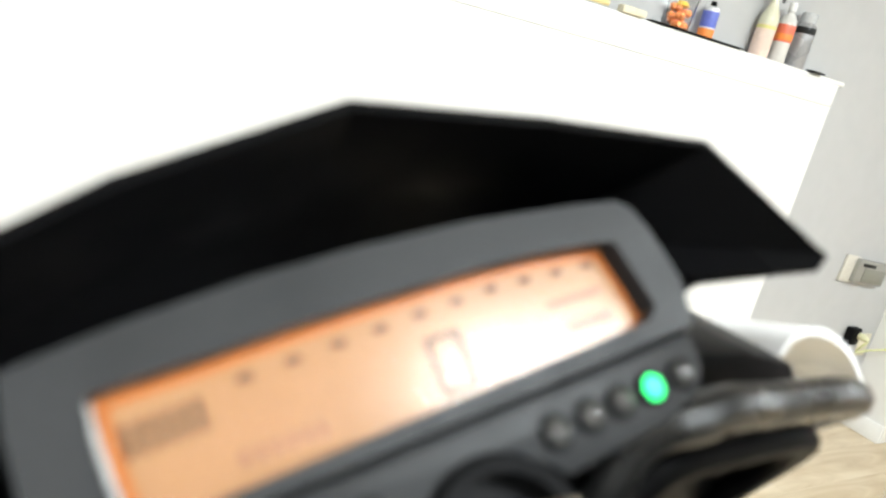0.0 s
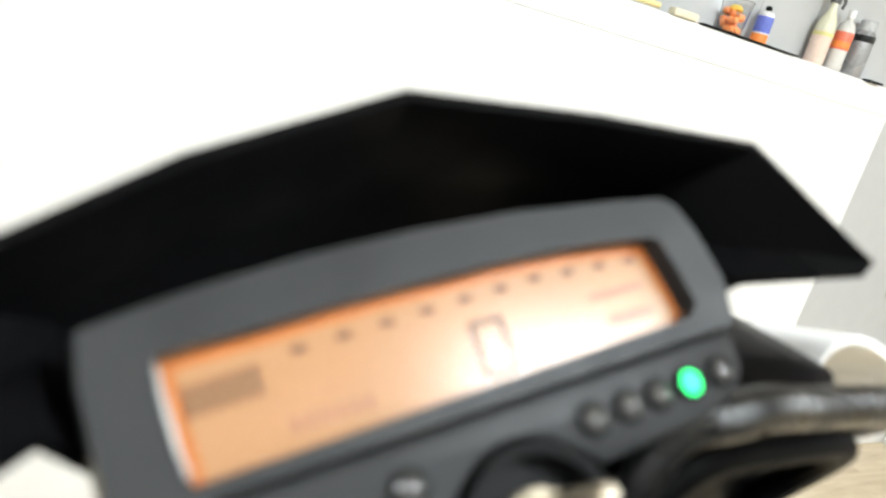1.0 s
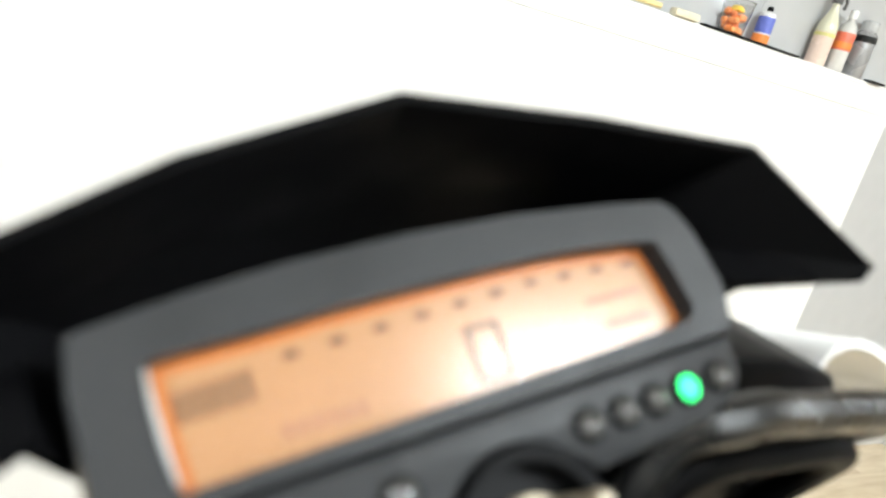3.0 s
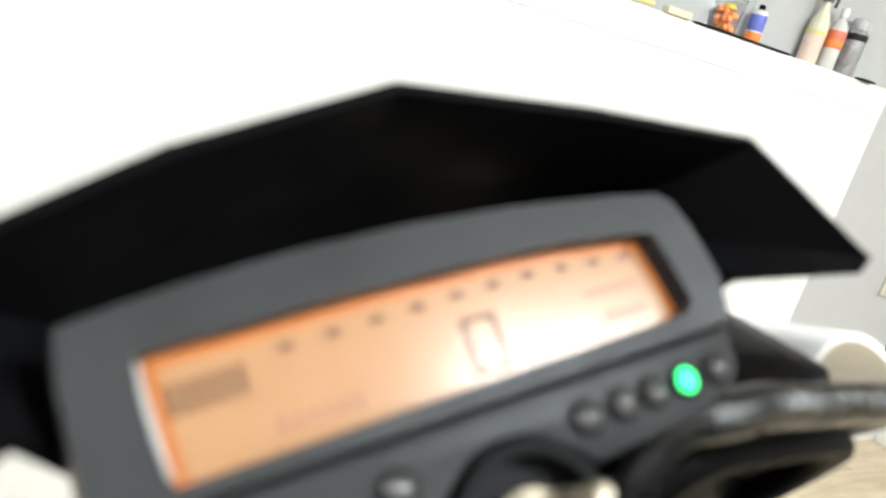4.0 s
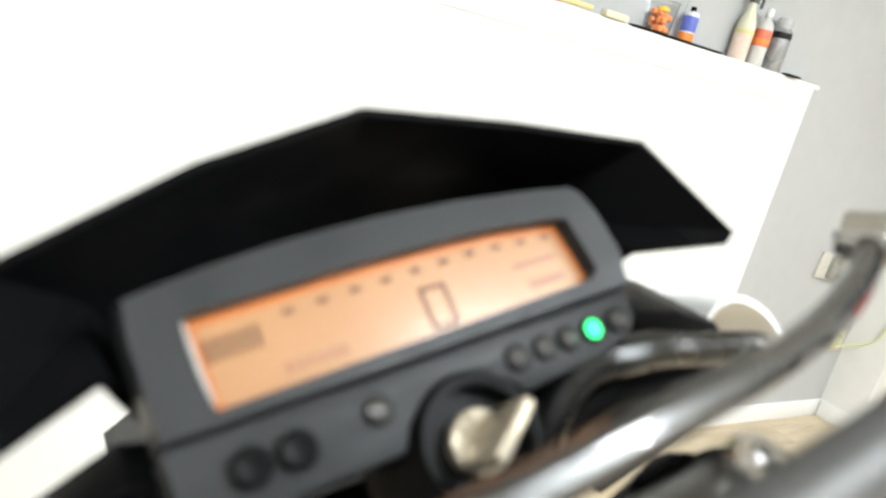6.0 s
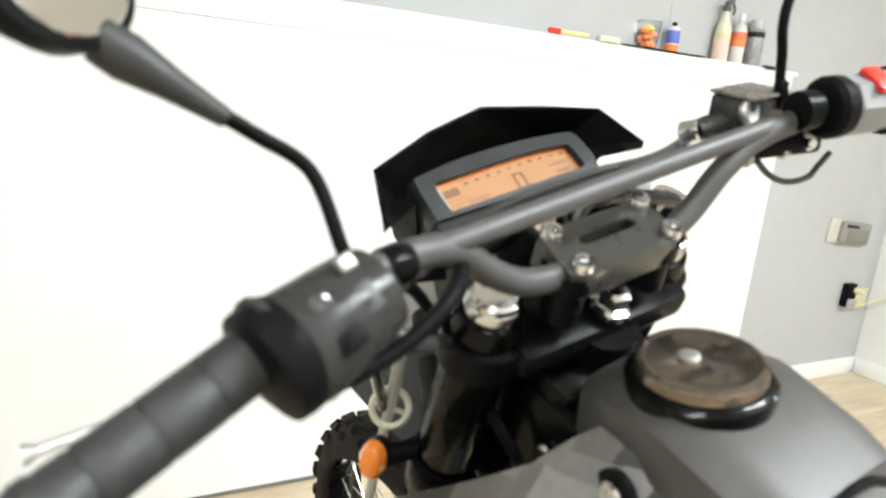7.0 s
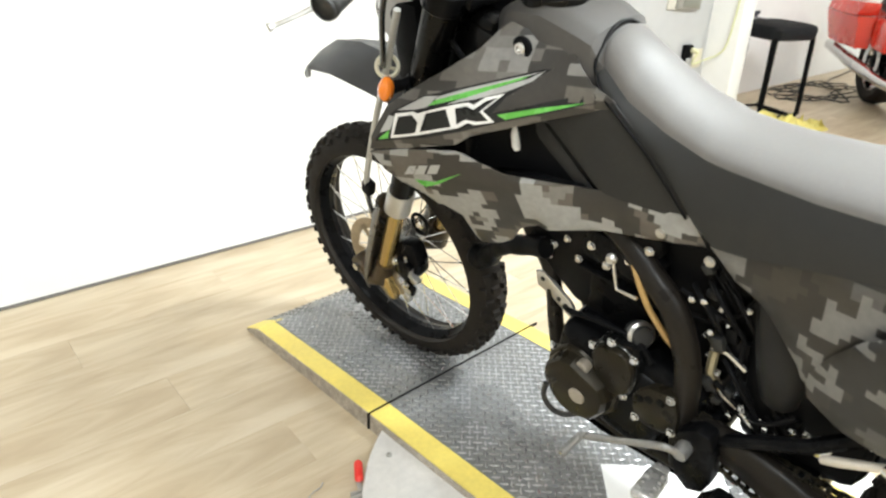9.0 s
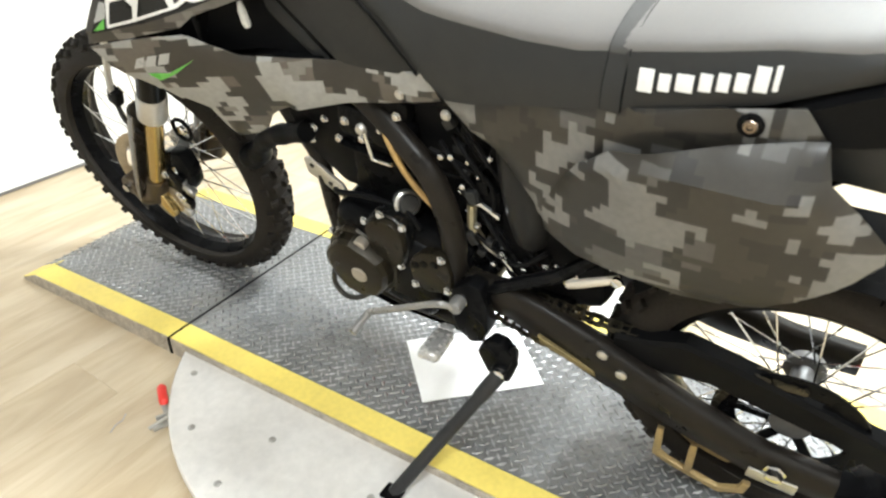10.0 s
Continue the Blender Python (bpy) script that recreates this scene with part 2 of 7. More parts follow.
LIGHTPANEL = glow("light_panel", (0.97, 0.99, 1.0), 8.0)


# ---- mesh helpers ----
def finish(bm, sharp=0.6):
    bmesh.ops.recalc_face_normals(bm, faces=bm.faces)
    for f in bm.faces:
        f.smooth = True
    for e in bm.edges:
        if len(e.link_faces) == 2 and e.calc_face_angle(0) > sharp:
            e.smooth = False
    me = bpy.data.meshes.new("mesh")
    bm.to_mesh(me)
    bm.free()
    return me


def part(name, bm, material, parent=None, label="", sharp=0.6):
    me = bm if isinstance(bm, bpy.types.Mesh) else finish(bm, sharp)
    if not me.materials:
        me.materials.append(material)
    ob = new(name, me)
    if parent is not None:
        ob.parent = parent
    if label:
        ob["label"] = label
    return ob


def empty(name, m, label, category, group="", kind=""):
    ob = new(name)
    ob.empty_display_size = 0.05
    ob.matrix_world = m
    return tagged(ob, label, category, group, kind)


def V(*a):
    return Vector(a)


def spline(pts, n=6):
    """Points along a smooth curve through pts."""
    p = [Vector(q) for q in pts]
    p = [2 * p[0] - p[1]] + p + [2 * p[-1] - p[-2]]
    out = []
    for i in range(1, len(p) - 2):
        for k in range(n):
            t = k / n
            a, b, c, d = p[i - 1], p[i], p[i + 1], p[i + 2]
            out.append(0.5 * (2 * b + (c - a) * t + (2 * a - 5 * b + 4 * c - d) * t * t + (3 * b - a - 3 * c + d) * t ** 3))
    out.append(p[-2])
    return out


def tube(bm, pts, r, seg=10, flat=1.0):
    """A round tube along pts; r is one radius or one for each point."""
    pts = [Vector(p) for p in pts]
    rs = r if isinstance(r, (list, tuple)) else [r] * len(pts)
    rings, side = [], None
    for i, p in enumerate(pts):
        d = (pts[min(i + 1, len(pts) - 1)] - pts[max(i - 1, 0)]).normalized()
        if side is None:
            side = d.orthogonal().normalized()
        side = (side - d * side.dot(d)).normalized()
        up = d.cross(side)
        rings.append([bm.verts.new(p + rs[i] * (math.cos(a) * side + flat * math.sin(a) * up)) for a in (2 * math.pi * k / seg for k in range(seg))])
    for a, b in zip(rings, rings[1:]):
        for k in range(seg):
            bm.faces.new((a[k], a[(k + 1) % seg], b[(k + 1) % seg], b[k]))
    bm.faces.new(rings[0][::-1])
    bm.faces.new(rings[-1])
    return bm


def lathe(bm, prof, at, axis, seg=24, closed=False):
    """Turn a profile of (radius, height) about an axis through at."""
    at, axis = Vector(at), Vector(axis).normalized()
    s = axis.orthogonal().normalized()
    u = axis.cross(s)
    rings = []
    for r, h in prof:
        rings.append([bm.verts.new(at + h * axis + max(r, 1e-5) * (math.cos(a) * s + math.sin(a) * u)) for a in (2 * math.pi * k / seg for k in range(seg))])
    pairs = list(zip(rings, rings[1:])) + ([(rings[-1], rings[0])] if closed else [])
    for a, b in pairs:
        for k in range(seg):
            bm.faces.new((a[k], a[(k + 1) % seg], b[(k + 1) % seg], b[k]))
    if not closed:
        bm.faces.new(rings[0][::-1])
        bm.faces.new(rings[-1])
    return bm


def block(bm, c, s, bevel=0.0, turn=None, seg=2):
    """A box about c with sides s, rounded edges, turned by degrees (x, y, z) or a matrix."""
    tmp = bmesh.new()
    bmesh.ops.create_cube(tmp, size=1.0)
    bmesh.ops.scale(tmp, vec=s, verts=tmp.verts)
    if bevel:
        bmesh.ops.bevel(tmp, geom=list(tmp.edges), offset=bevel, segments=seg, affect="EDGES", profile=0.5)
    m = Matrix.Translation(c)
    if turn is not None:
        m = m @ (turn if isinstance(turn, Matrix) else pose(0, 0, 0, *turn))
    bmesh.ops.transform(tmp, matrix=m, verts=tmp.verts)
    merge(bm, tmp)
    return bm


def merge(bm, tmp):
    me = bpy.data.meshes.new("tmp")
    tmp.to_mesh(me)
    tmp.free()
    bm.from_mesh(me)
    bpy.data.meshes.remove(me)


def prism(bm, poly, lo, hi, m=None, bevel=0.0):
    """Extrude a flat outline (x, y) from z = lo to hi, then place it by m."""
    tmp = bmesh.new()
    a = [tmp.verts.new((x, y, lo)) for x, y in poly]
    b = [tmp.verts.new((x, y, hi)) for x, y in poly]
    n = len(poly)
    tmp.faces.new(a[::-1])
    tmp.faces.new(b)
    for k in range(n):
        tmp.faces.new((a[k], a[(k + 1) % n], b[(k + 1) % n], b[k]))
    bmesh.ops.recalc_face_normals(tmp, faces=tmp.faces)
    if bevel:
        bmesh.ops.bevel(tmp, geom=list(tmp.edges), offset=bevel, segments=2, affect="EDGES", profile=0.5)
    if m is not None:
        bmesh.ops.transform(tmp, matrix=m, verts=tmp.verts)
    merge(bm, tmp)
    return bm


def loft(bm, rings, caps=True):
    """Skin closed rings of points that all have the same count."""
    vs = [[bm.verts.new(p) for p in ring] for ring in rings]
    n = len(vs[0])
    for a, b in zip(vs, vs[1:]):
        for k in range(n):
            bm.faces.new((a[k], a[(k + 1) % n], b[(k + 1) % n], b[k]))
    if caps:
        bm.faces.new(vs[0][::-1])
        bm.faces.new(vs[-1])
    return bm


def sheet(bm, rows, thick):
    """A thin shell through a grid of points."""
    tmp = bmesh.new()
    vs = [[tmp.verts.new(p) for p in row] for row in rows]
    for a, b in zip(vs, vs[1:]):
        for k in range(len(a) - 1):
            tmp.faces.new((a[k], a[k + 1], b[k + 1], b[k]))
    bmesh.ops.recalc_face_normals(tmp, faces=tmp.faces)
    bmesh.ops.solidify(tmp, geom=list(tmp.faces), thickness=thick)
    merge(bm, tmp)
    return bm


def panel(outline, xf, thick, side=-1, step=0.025, round_=0.006):
    """A moulded side panel: an outline in (y, z), its outer face at x = side * xf(y, z), edges turned in."""
    bm = bmesh.new()
    f = bm.faces.new([bm.verts.new((0, y, z)) for y, z in outline])
    ys, zs = [p[0] for p in outline], [p[1] for p in outline]
    for lo, hi, no in ((min(ys), max(ys), (0, 1, 0)), (min(zs), max(zs), (0, 0, 1))):
        k = lo + step
        while k < hi:
            co = (0, k, 0) if no[1] else (0, 0, k)
            bmesh.ops.bisect_plane(bm, geom=bm.verts[:] + bm.edges[:] + bm.faces[:], plane_co=co, plane_no=no, dist=1e-5)
            k += step
    edge = {v for e in bm.edges if len(e.link_faces) == 1 for v in e.verts}
    for v in bm.verts:
        v.co.x = side * (xf(v.co.y, v.co.z) - (round_ if v in edge else 0.0))
    bmesh.ops.recalc_face_normals(bm, faces=bm.faces)
    want = Vector((side, 0, 0))
    if sum((f.normal.dot(want) for f in bm.faces)) < 0:
        bmesh.ops.reverse_faces(bm, faces=bm.faces)
    bmesh.ops.solidify(bm, geom=list(bm.faces), thickness=thick)
    return bm


def hexbolt(bm, at, axis, r=0.007, h=0.006):
    at, axis = Vector(at), Vector(axis).normalized()
    lathe(bm, [(r * 1.35, -0.001), (r * 1.35, 0.0015), (r, 0.0015), (r, h), (r * 0.8, h + 0.001)], at, axis, 12)
    return bm


# ---- the room ----
def wall(name, x0, y0, x1, y1, z0, z1, material, bevel=0.0):
    bm = block(bmesh.new(), ((x0 + x1) / 2, (y0 + y1) / 2, (z0 + z1) / 2), (x1 - x0, y1 - y0, z1 - z0), bevel)
    return tagged(part(name, bm, material), kind="structure")


LEFT, RIGHT, BACK, FRONT = -3.6, 9.0, -4.2, 1.20
LEDGE = 1.49
tagged(part("floor", block(bmesh.new(), (2.7, -1.2, -0.06), (13.4, 7.0, 0.1)), SUBFLOOR), "pale oak vinyl plank floor of a workshop showroom", "floor", kind="structure")
tagged(wall("wall_half", LEFT, FRONT, 2.03, FRONT + 0.07, 0, LEDGE - 0.09, WHITE), "white painted half-height wall with a ledge on top", "wall")
tagged(wall("wall_niche", 1.36, 1.27, 3.12, 1.40, 0, CEIL, GREY), "pale grey painted wall behind the ledge", "wall")
tagged(wall("wall_recess", LEFT, 1.272, 1.36, 1.40, 0, CEIL, GREY), "pale grey painted wall set back above the ledge", "wall")
tagged(wall("wall_stub", 3.12, 1.06, 3.26, 1.62, 0, CEIL, WHITE, 0.006), "white painted wall end with bright edge", "wall")
tagged(wall("wall_far", 3.26, 1.52, RIGHT, 1.62, 0, CEIL, WHITE), "white painted wall behind the parked vehicles", "wall")
tagged(wall("wall_left", LEFT - 0.1, BACK, LEFT, 1.72, 0, CEIL, WHITE), "white painted side wall", "wall")
tagged(wall("wall_right", RIGHT, BACK, RIGHT + 0.1, 1.62, 0, CEIL, WHITE), "white painted side wall", "wall")
tagged(wall("wall_back", LEFT - 0.1, BACK - 0.1, RIGHT + 0.1, BACK, 0, CEIL, BEIGE), "warm beige painted back wall", "wall")
tagged(wall("ceiling", LEFT - 0.1, BACK - 0.1, RIGHT + 0.1, 1.72, CEIL, CEIL + 0.1, CEILING), "white ceiling", "ceiling")
# ledge board with its apron
bm = bmesh.new()
block(bm, (-0.775, 1.244, LEDGE - 0.008), (5.67, 0.096, 0.016), 0.005)
block(bm, (-0.785, 1.202, LEDGE - 0.052), (5.63, 0.009, 0.074), 0.002)
tagged(part("ledge_trim", bm, WHITE), "white painted ledge board on the half-height wall", "ledge", kind="structure")
bm = bmesh.new()
block(bm, (2.575, 1.263, 0.045), (1.09, 0.012, 0.09), 0.003)
block(bm, (3.113, 1.16, 0.045), (0.012, 0.19, 0.09), 0.003)
tagged(part("baseboard", bm, TRIM), "white baseboard along the grey wall", "baseboard", kind="structure")
bm = block(bmesh.new(), (-0.8, FRONT - 0.003, 0.006), (5.6, 0.006, 0.010), 0.001)
tagged(part("baseboard", bm, mat("grey_sealant_strip", (0.16, 0.15, 0.14), 0.6)), "thin grey skirting strip at the floor", "baseboard", kind="structure")
# fixtures added for the assumed lamps, out of view
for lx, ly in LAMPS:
    lamp = empty("assumed_ceiling_light", pose(lx, ly, CEIL), "assumed long flat white ceiling light panel, out of view", "ceiling light", "ceiling lights")
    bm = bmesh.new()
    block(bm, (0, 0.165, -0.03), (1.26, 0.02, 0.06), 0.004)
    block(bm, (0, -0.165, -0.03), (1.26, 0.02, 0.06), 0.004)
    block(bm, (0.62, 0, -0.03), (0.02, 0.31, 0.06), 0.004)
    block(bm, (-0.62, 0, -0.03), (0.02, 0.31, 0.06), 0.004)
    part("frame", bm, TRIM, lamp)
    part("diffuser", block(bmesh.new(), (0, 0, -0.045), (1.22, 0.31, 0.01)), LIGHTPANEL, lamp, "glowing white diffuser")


# ---- the wheel ramp and turntable under the motorcycle ----
RAMP = pose(0.0, 0.023, 0.0, 0, 0, 4.2)
DECK, HALF, STRIP, NOSE, TAIL = 0.05, 0.315, 0.062, 0.63, -2.1
turntable = empty("turntable", pose(0.02, -0.55, 0), "round brushed steel turntable plate on the floor", "turntable")
bm = lathe(bmesh.new(), [(0.585, 0.0), (0.60, 0.004), (0.60, 0.020), (0.597, 0.024), (0.0, 0.024)], (0, 0, 0.006), (0, 0, 1), 96)
part("plate", bm, STEEL, turntable)
bm = lathe(bmesh.new(), [(0.57, 0.0), (0.57, 0.006), (0, 0.006)], (0, 0, 0), (0, 0, 1), 64)
part("base_ring", bm, BLACKM, turntable, "black base ring")
rivet_me = finish(lathe(bmesh.new(), [(0.008, 0), (0.0075, 0.002), (0.004, 0.0035), (0, 0.004)], (0, 0, 0), (0, 0, 1), 10))
for k in range(20):
    a = 2 * math.pi * k / 20 + 0.1
    r = part("rivet", rivet_me, ALU, turntable)
    r.location = (0.555 * math.cos(a), 0.555 * math.sin(a), 0.030)
for k in range(10):
    a = 2 * math.pi * k / 10 + 0.35
    r = part("rivet", rivet_me, ALU, turntable)
    r.location = (0.42 * math.cos(a), 0.42 * math.sin(a), 0.030)

ramp = empty("wheel_ramp", RAMP, "low tread-plate deck with yellow edges and a hinged ramp", "ramp")


LIPY, LIPZ = NOSE - 0.075, 0.036


def deck_z(y):
    if y <= 0:
        return DECK
    return DECK + (LIPZ - DECK) * y / LIPY if y < LIPY else LIPZ + (0.005 - LIPZ) * (y - LIPY) / (NOSE - LIPY)


def slab(poly, base=0.002, top=0.0):
    """A plate over a flat outline whose top follows the deck and ramp."""
    b = bmesh.new()
    lo = [b.verts.new((x, y, base)) for x, y in poly]
    hi = [b.verts.new((x, y, deck_z(y) + top)) for x, y in poly]
    n = len(poly)
    b.faces.new(lo[::-1])
    b.faces.new(hi)
    for k in range(n):
        b.faces.new((lo[k], lo[(k + 1) % n], hi[(k + 1) % n], hi[k]))
    return b


I = HALF - STRIP
part("deck_plate", slab([(-I, TAIL), (I, TAIL), (I, -0.004), (-I, -0.004)], 0.02), TREAD, ramp, "dark worn steel tread plate")
part("ramp_plate", slab([(-I, 0.004), (I, 0.004), (I, LIPY), (-I, LIPY)]), TREAD, ramp, "dark worn steel tread plate")
part("ramp_lip", slab([(-I, LIPY), (I, LIPY), (I, NOSE), (-I, NOSE)]), TREAD, ramp, "steep worn steel front lip")
for s in (-1, 1):
    out = lambda pts: [(s * x, y) for x, y in (pts if s > 0 else pts[::-1])]
    part("edge_strip", slab(out([(I + 0.001, TAIL), (HALF, TAIL), (HALF, -0.004), (I + 0.001, -0.004)]), DECK - 0.012, 0.0005), YELLOW, ramp, "yellow painted edge")
    part("edge_strip", slab(out([(I + 0.001, 0.004), (HALF, 0.004), (HALF, LIPY), (I + 0.001, LIPY)]), 0.003, 0.0005), YELLOW, ramp, "yellow painted edge")
    part("edge_strip", slab(out([(I - 0.03, LIPY), (HALF, LIPY), (HALF, NOSE - 0.004), (I + 0.001, NOSE)]), 0.003, 0.001), YELLOW, ramp, "yellow painted edge of the lip")
    part("side_skirt", block(bmesh.new(), (s * (HALF + 0.002), TAIL / 2 - 0.002, (DECK - 0.002) / 2 + 0.001), (0.003, -TAIL - 0.008, DECK - 0.003), 0), RUSTY, ramp, "dusty grey steel skirt")
    b = bmesh.new()
    side = [(0.004, 0.001), (NOSE - 0.01, 0.001), (NOSE - 0.01, deck_z(NOSE - 0.01) - 0.001), (LIPY, LIPZ - 0.0008), (0.004, DECK - 0.0012)]
    prism(b, side, s * (HALF + 0.003), s * HALF, Matrix(((0, 0, 1, 0), (1, 0, 0, 0), (0, 1, 0, 0), (0, 0, 0, 1))))
    part("side_skirt", b, RUSTY, ramp, "dusty grey steel skirt")
part("hinge", tube(bmesh.new(), [(-HALF - 0.004, 0, DECK - 0.003), (HALF + 0.03, 0, DECK - 0.003)], 0.0042, 8), BLACKM, ramp, "dark hinge rod")
# the dark gap at the hinge is put in as a post
part("hinge_gap", block(bmesh.new(), (-HALF - 0.001, 0, DECK / 2), (0.010, 0.007, DECK - 0.004), 0.001), BLACKM, ramp, "dark post standing in for the gap at the hinge")
LUG = mat("polished_tread_lugs", (0.34, 0.343, 0.347), 0.28, metal=0.6, var=0.35, scale=7)
# raised tread lugs, in alternating directions
verts, faces = [], []
pitch = 0.0265
for j in range(int((NOSE - 0.01 - TAIL) / (pitch * 0.5))):
    y = TAIL + 0.012 + j * pitch * 0.5
    if abs(y) < 0.012:
        continue
    for i in range(int(2 * I / pitch)):
        x = -I + 0.012 + i * pitch + (pitch * 0.5 if j % 2 else 0)
        if x > I - 0.01:
            continue
        a = math.radians(45 if j % 2 else -45)
        z, n0 = deck_z(y), len(verts)
        for u, v, h in ((-0.0125, 0, 0), (0, -0.0042, 0), (0.0125, 0, 0), (0, 0.0042, 0), (-0.0075, 0, 0.0024), (0.0075, 0, 0.0024)):
            verts.append((x + u * math.cos(a) - v * math.sin(a), y + u * math.sin(a) + v * math.cos(a), z + h))
        faces += [(n0, n0 + 1, n0 + 4), (n0 + 1, n0 + 2, n0 + 5), (n0 + 1, n0 + 5, n0 + 4), (n0 + 2, n0 + 3, n0 + 5), (n0 + 3, n0, n0 + 4), (n0 + 3, n0 + 4, n0 + 5)]
me = bpy.data.meshes.new("lugs")
me.from_pydata(verts, [], faces)
tagged(part("tread_pattern", me, LUG, ramp), kind="stuff")


# ---- the motorcycle, in its own axes: x right, y ahead from the deck hinge, z up from its wheels' line ----
BIKE = pose(0.01, 0.025, DECK, 0, 0, 4.2) @ pose(0, 0, 0, 0, -13.0, 0)
bike = empty("motorcycle", BIKE, "grey digital-camouflage dual-sport motorcycle leaning on its sidestand", "motorcycle")


def bpart(name, bm, material, label="", parent=None, sharp=0.6):
    return part(name, bm, material, parent or bike, label, sharp)


# wheels
def wheel(name, at, R, w, rimr, knobs, discr, label):
    """A spoked wheel: hub, with tyre, tread, rim, spokes and brake disc under it."""
    cx, (cy, cz) = (-0.0075 if name == "front_wheel" else -0.03), at
    c = V(cx, cy, cz)
    ax = (1, 0, 0)
    hub = bpart(name, lathe(bmesh.new(), [(0.012, -0.07), (0.03, -0.068), (0.034, -0.05), (0.022, -0.044), (0.02, 0.044), (0.034, 0.05), (0.03, 0.068), (0.012, 0.07)], c, ax, 28), mat("dusty_hub_casting", (0.13, 0.13, 0.13), 0.45, metal=0.5, var=0.3, scale=60), label)
    prof = []
    for k in range(15):
        a = math.radians(-118 + 236 * k / 14)
        prof.append((R - 0.010 - 0.052 + 0.052 * math.cos(a), w / 2 * math.sin(a) / math.sin(math.radians(100)) if abs(a) < 1.75 else w / 2 * math.sin(a)))
    prof = [(max(r, rimr + 0.004), x) for r, x in prof]
    part("tyre", lathe(bmesh.new(), prof, c, ax, 72, closed=True), TYRE, hub, "black knobbly tyre", 0.9)
    bm = bmesh.new()
    for k in range(knobs):
        a0 = 2 * math.pi * k / knobs
        rows = ((0.0, 0.024, 0.022), (0.62, 0.020, 0.019), (-0.62, 0.020, 0.019)) if k % 2 else ((0.3, 0.022, 0.018), (-0.3, 0.022, 0.018), (0.92, 0.016, 0.021), (-0.92, 0.016, 0.021))
        for lat, sx, sy in rows:
            rad = R - 0.062 + 0.053 * math.cos(lat)
            p = V(w / 2 * math.sin(lat) * 1.02, math.cos(a0) * rad, math.sin(a0) * rad) + c
            nrm = V(math.sin(lat), math.cos(lat) * math.cos(a0), math.cos(lat) * math.sin(a0))
            tan = V(0, -math.sin(a0), math.cos(a0))
            m = Matrix.Translation(p) @ Matrix((nrm.cross(tan), tan, nrm)).transposed().to_4x4()
            t = bmesh.new()
            bmesh.ops.create_cube(t, size=1.0)
            for v in t.verts:
                f = 0.84 if v.co.z > 0 else 1.0
                v.co = V(v.co.x * sx * f, v.co.y * sy * f, v.co.z * 0.016)
            bmesh.ops.transform(t, matrix=m, verts=t.verts)
            merge(bm, t)
    tagged(part("tread", bm, TYRE, hub, "blocky off-road tread knobs", 0.3), kind="stuff")
    rw = w * 0.30
    part("rim", lathe(bmesh.new(), [(rimr + 0.012, -rw), (rimr + 0.001, -rw - 0.002), (rimr - 0.002, -rw + 0.006), (rimr - 0.012, -0.008), (rimr - 0.012, 0.008), (rimr - 0.002, rw - 0.006), (rimr + 0.001, rw + 0.002), (rimr + 0.012, rw)], c, ax, 72, closed=True), BLACKM, hub, "black wheel rim")
    sp = {}
    for s in (-1, 1):
        for cross in (-1, 1):
            b = tube(bmesh.new(), [(s * 0.047, 0.028 * math.cos(0.6 * cross), 0.028 * math.sin(0.6 * cross)), (s * 0.012, rimr - 0.011, 0.0)], 0.0016, 5)
            sp[s, cross] = finish(b)
    for k in range(36):
        o = part("spoke", sp[(-1 if k % 2 else 1), (-1 if (k // 2) % 2 else 1)], CHROME, hub)
        o.matrix_local = Matrix.Translation(c) @ Matrix.Rotation(2 * math.pi * k / 36, 4, "X")
    bm = bmesh.new()
    x = -0.066
    lathe(bm, [(discr, x), (discr, x + 0.004), (discr - 0.03, x + 0.004), (discr - 0.03, x)], c, ax, 60, closed=True)
    for k in range(6):
        a = 2 * math.pi * k / 6
        block(bm, c + V(x + 0.002, (discr + 0.012) / 2 * math.cos(a), (discr + 0.012) / 2 * math.sin(a)), (0.004, discr - 0.05, 0.016), 0, (math.degrees(a), 0, 0))
    for k in range(24):
        a = 2 * math.pi * k / 24
        lathe(bm, [(0.0042, x - 0.0008), (0.0042, x + 0.0048)], c + V(0, (discr - 0.015) * math.cos(a), (discr - 0.015) * math.sin(a)), ax, 8)
    part("brake_disc" if discr < 0.14 and name == "front_wheel" else "sprocket", bm, mat("dusty_bronze_disc", (0.34, 0.27, 0.18), 0.5, metal=0.3, var=0.3, scale=60) if name == "front_wheel" else BLACKM, hub, "drilled bronze-toned ring" if name == "front_wheel" else "dark steel sprocket")
    return hub


FW, RW = (0.1655, 0.3495), (-1.315, 0.298)
front = wheel("front_wheel", FW, 0.353, 0.094, 0.281, 56, 0.118, "spoked front wheel with black rim")
front.matrix_local = Matrix.Translation((-0.0075, *FW)) @ Matrix.Rotation(radians(4.35), 4, "Z") @ Matrix.Translation((0.0075, -FW[0], -FW[1]))
wheel("rear_wheel", RW, 0.320, 0.112, 0.214, 50, 0.112, "spoked rear wheel with black rim")


# front fork
def fork(z):
    return 0.135 - (z - 0.30) * 0.512


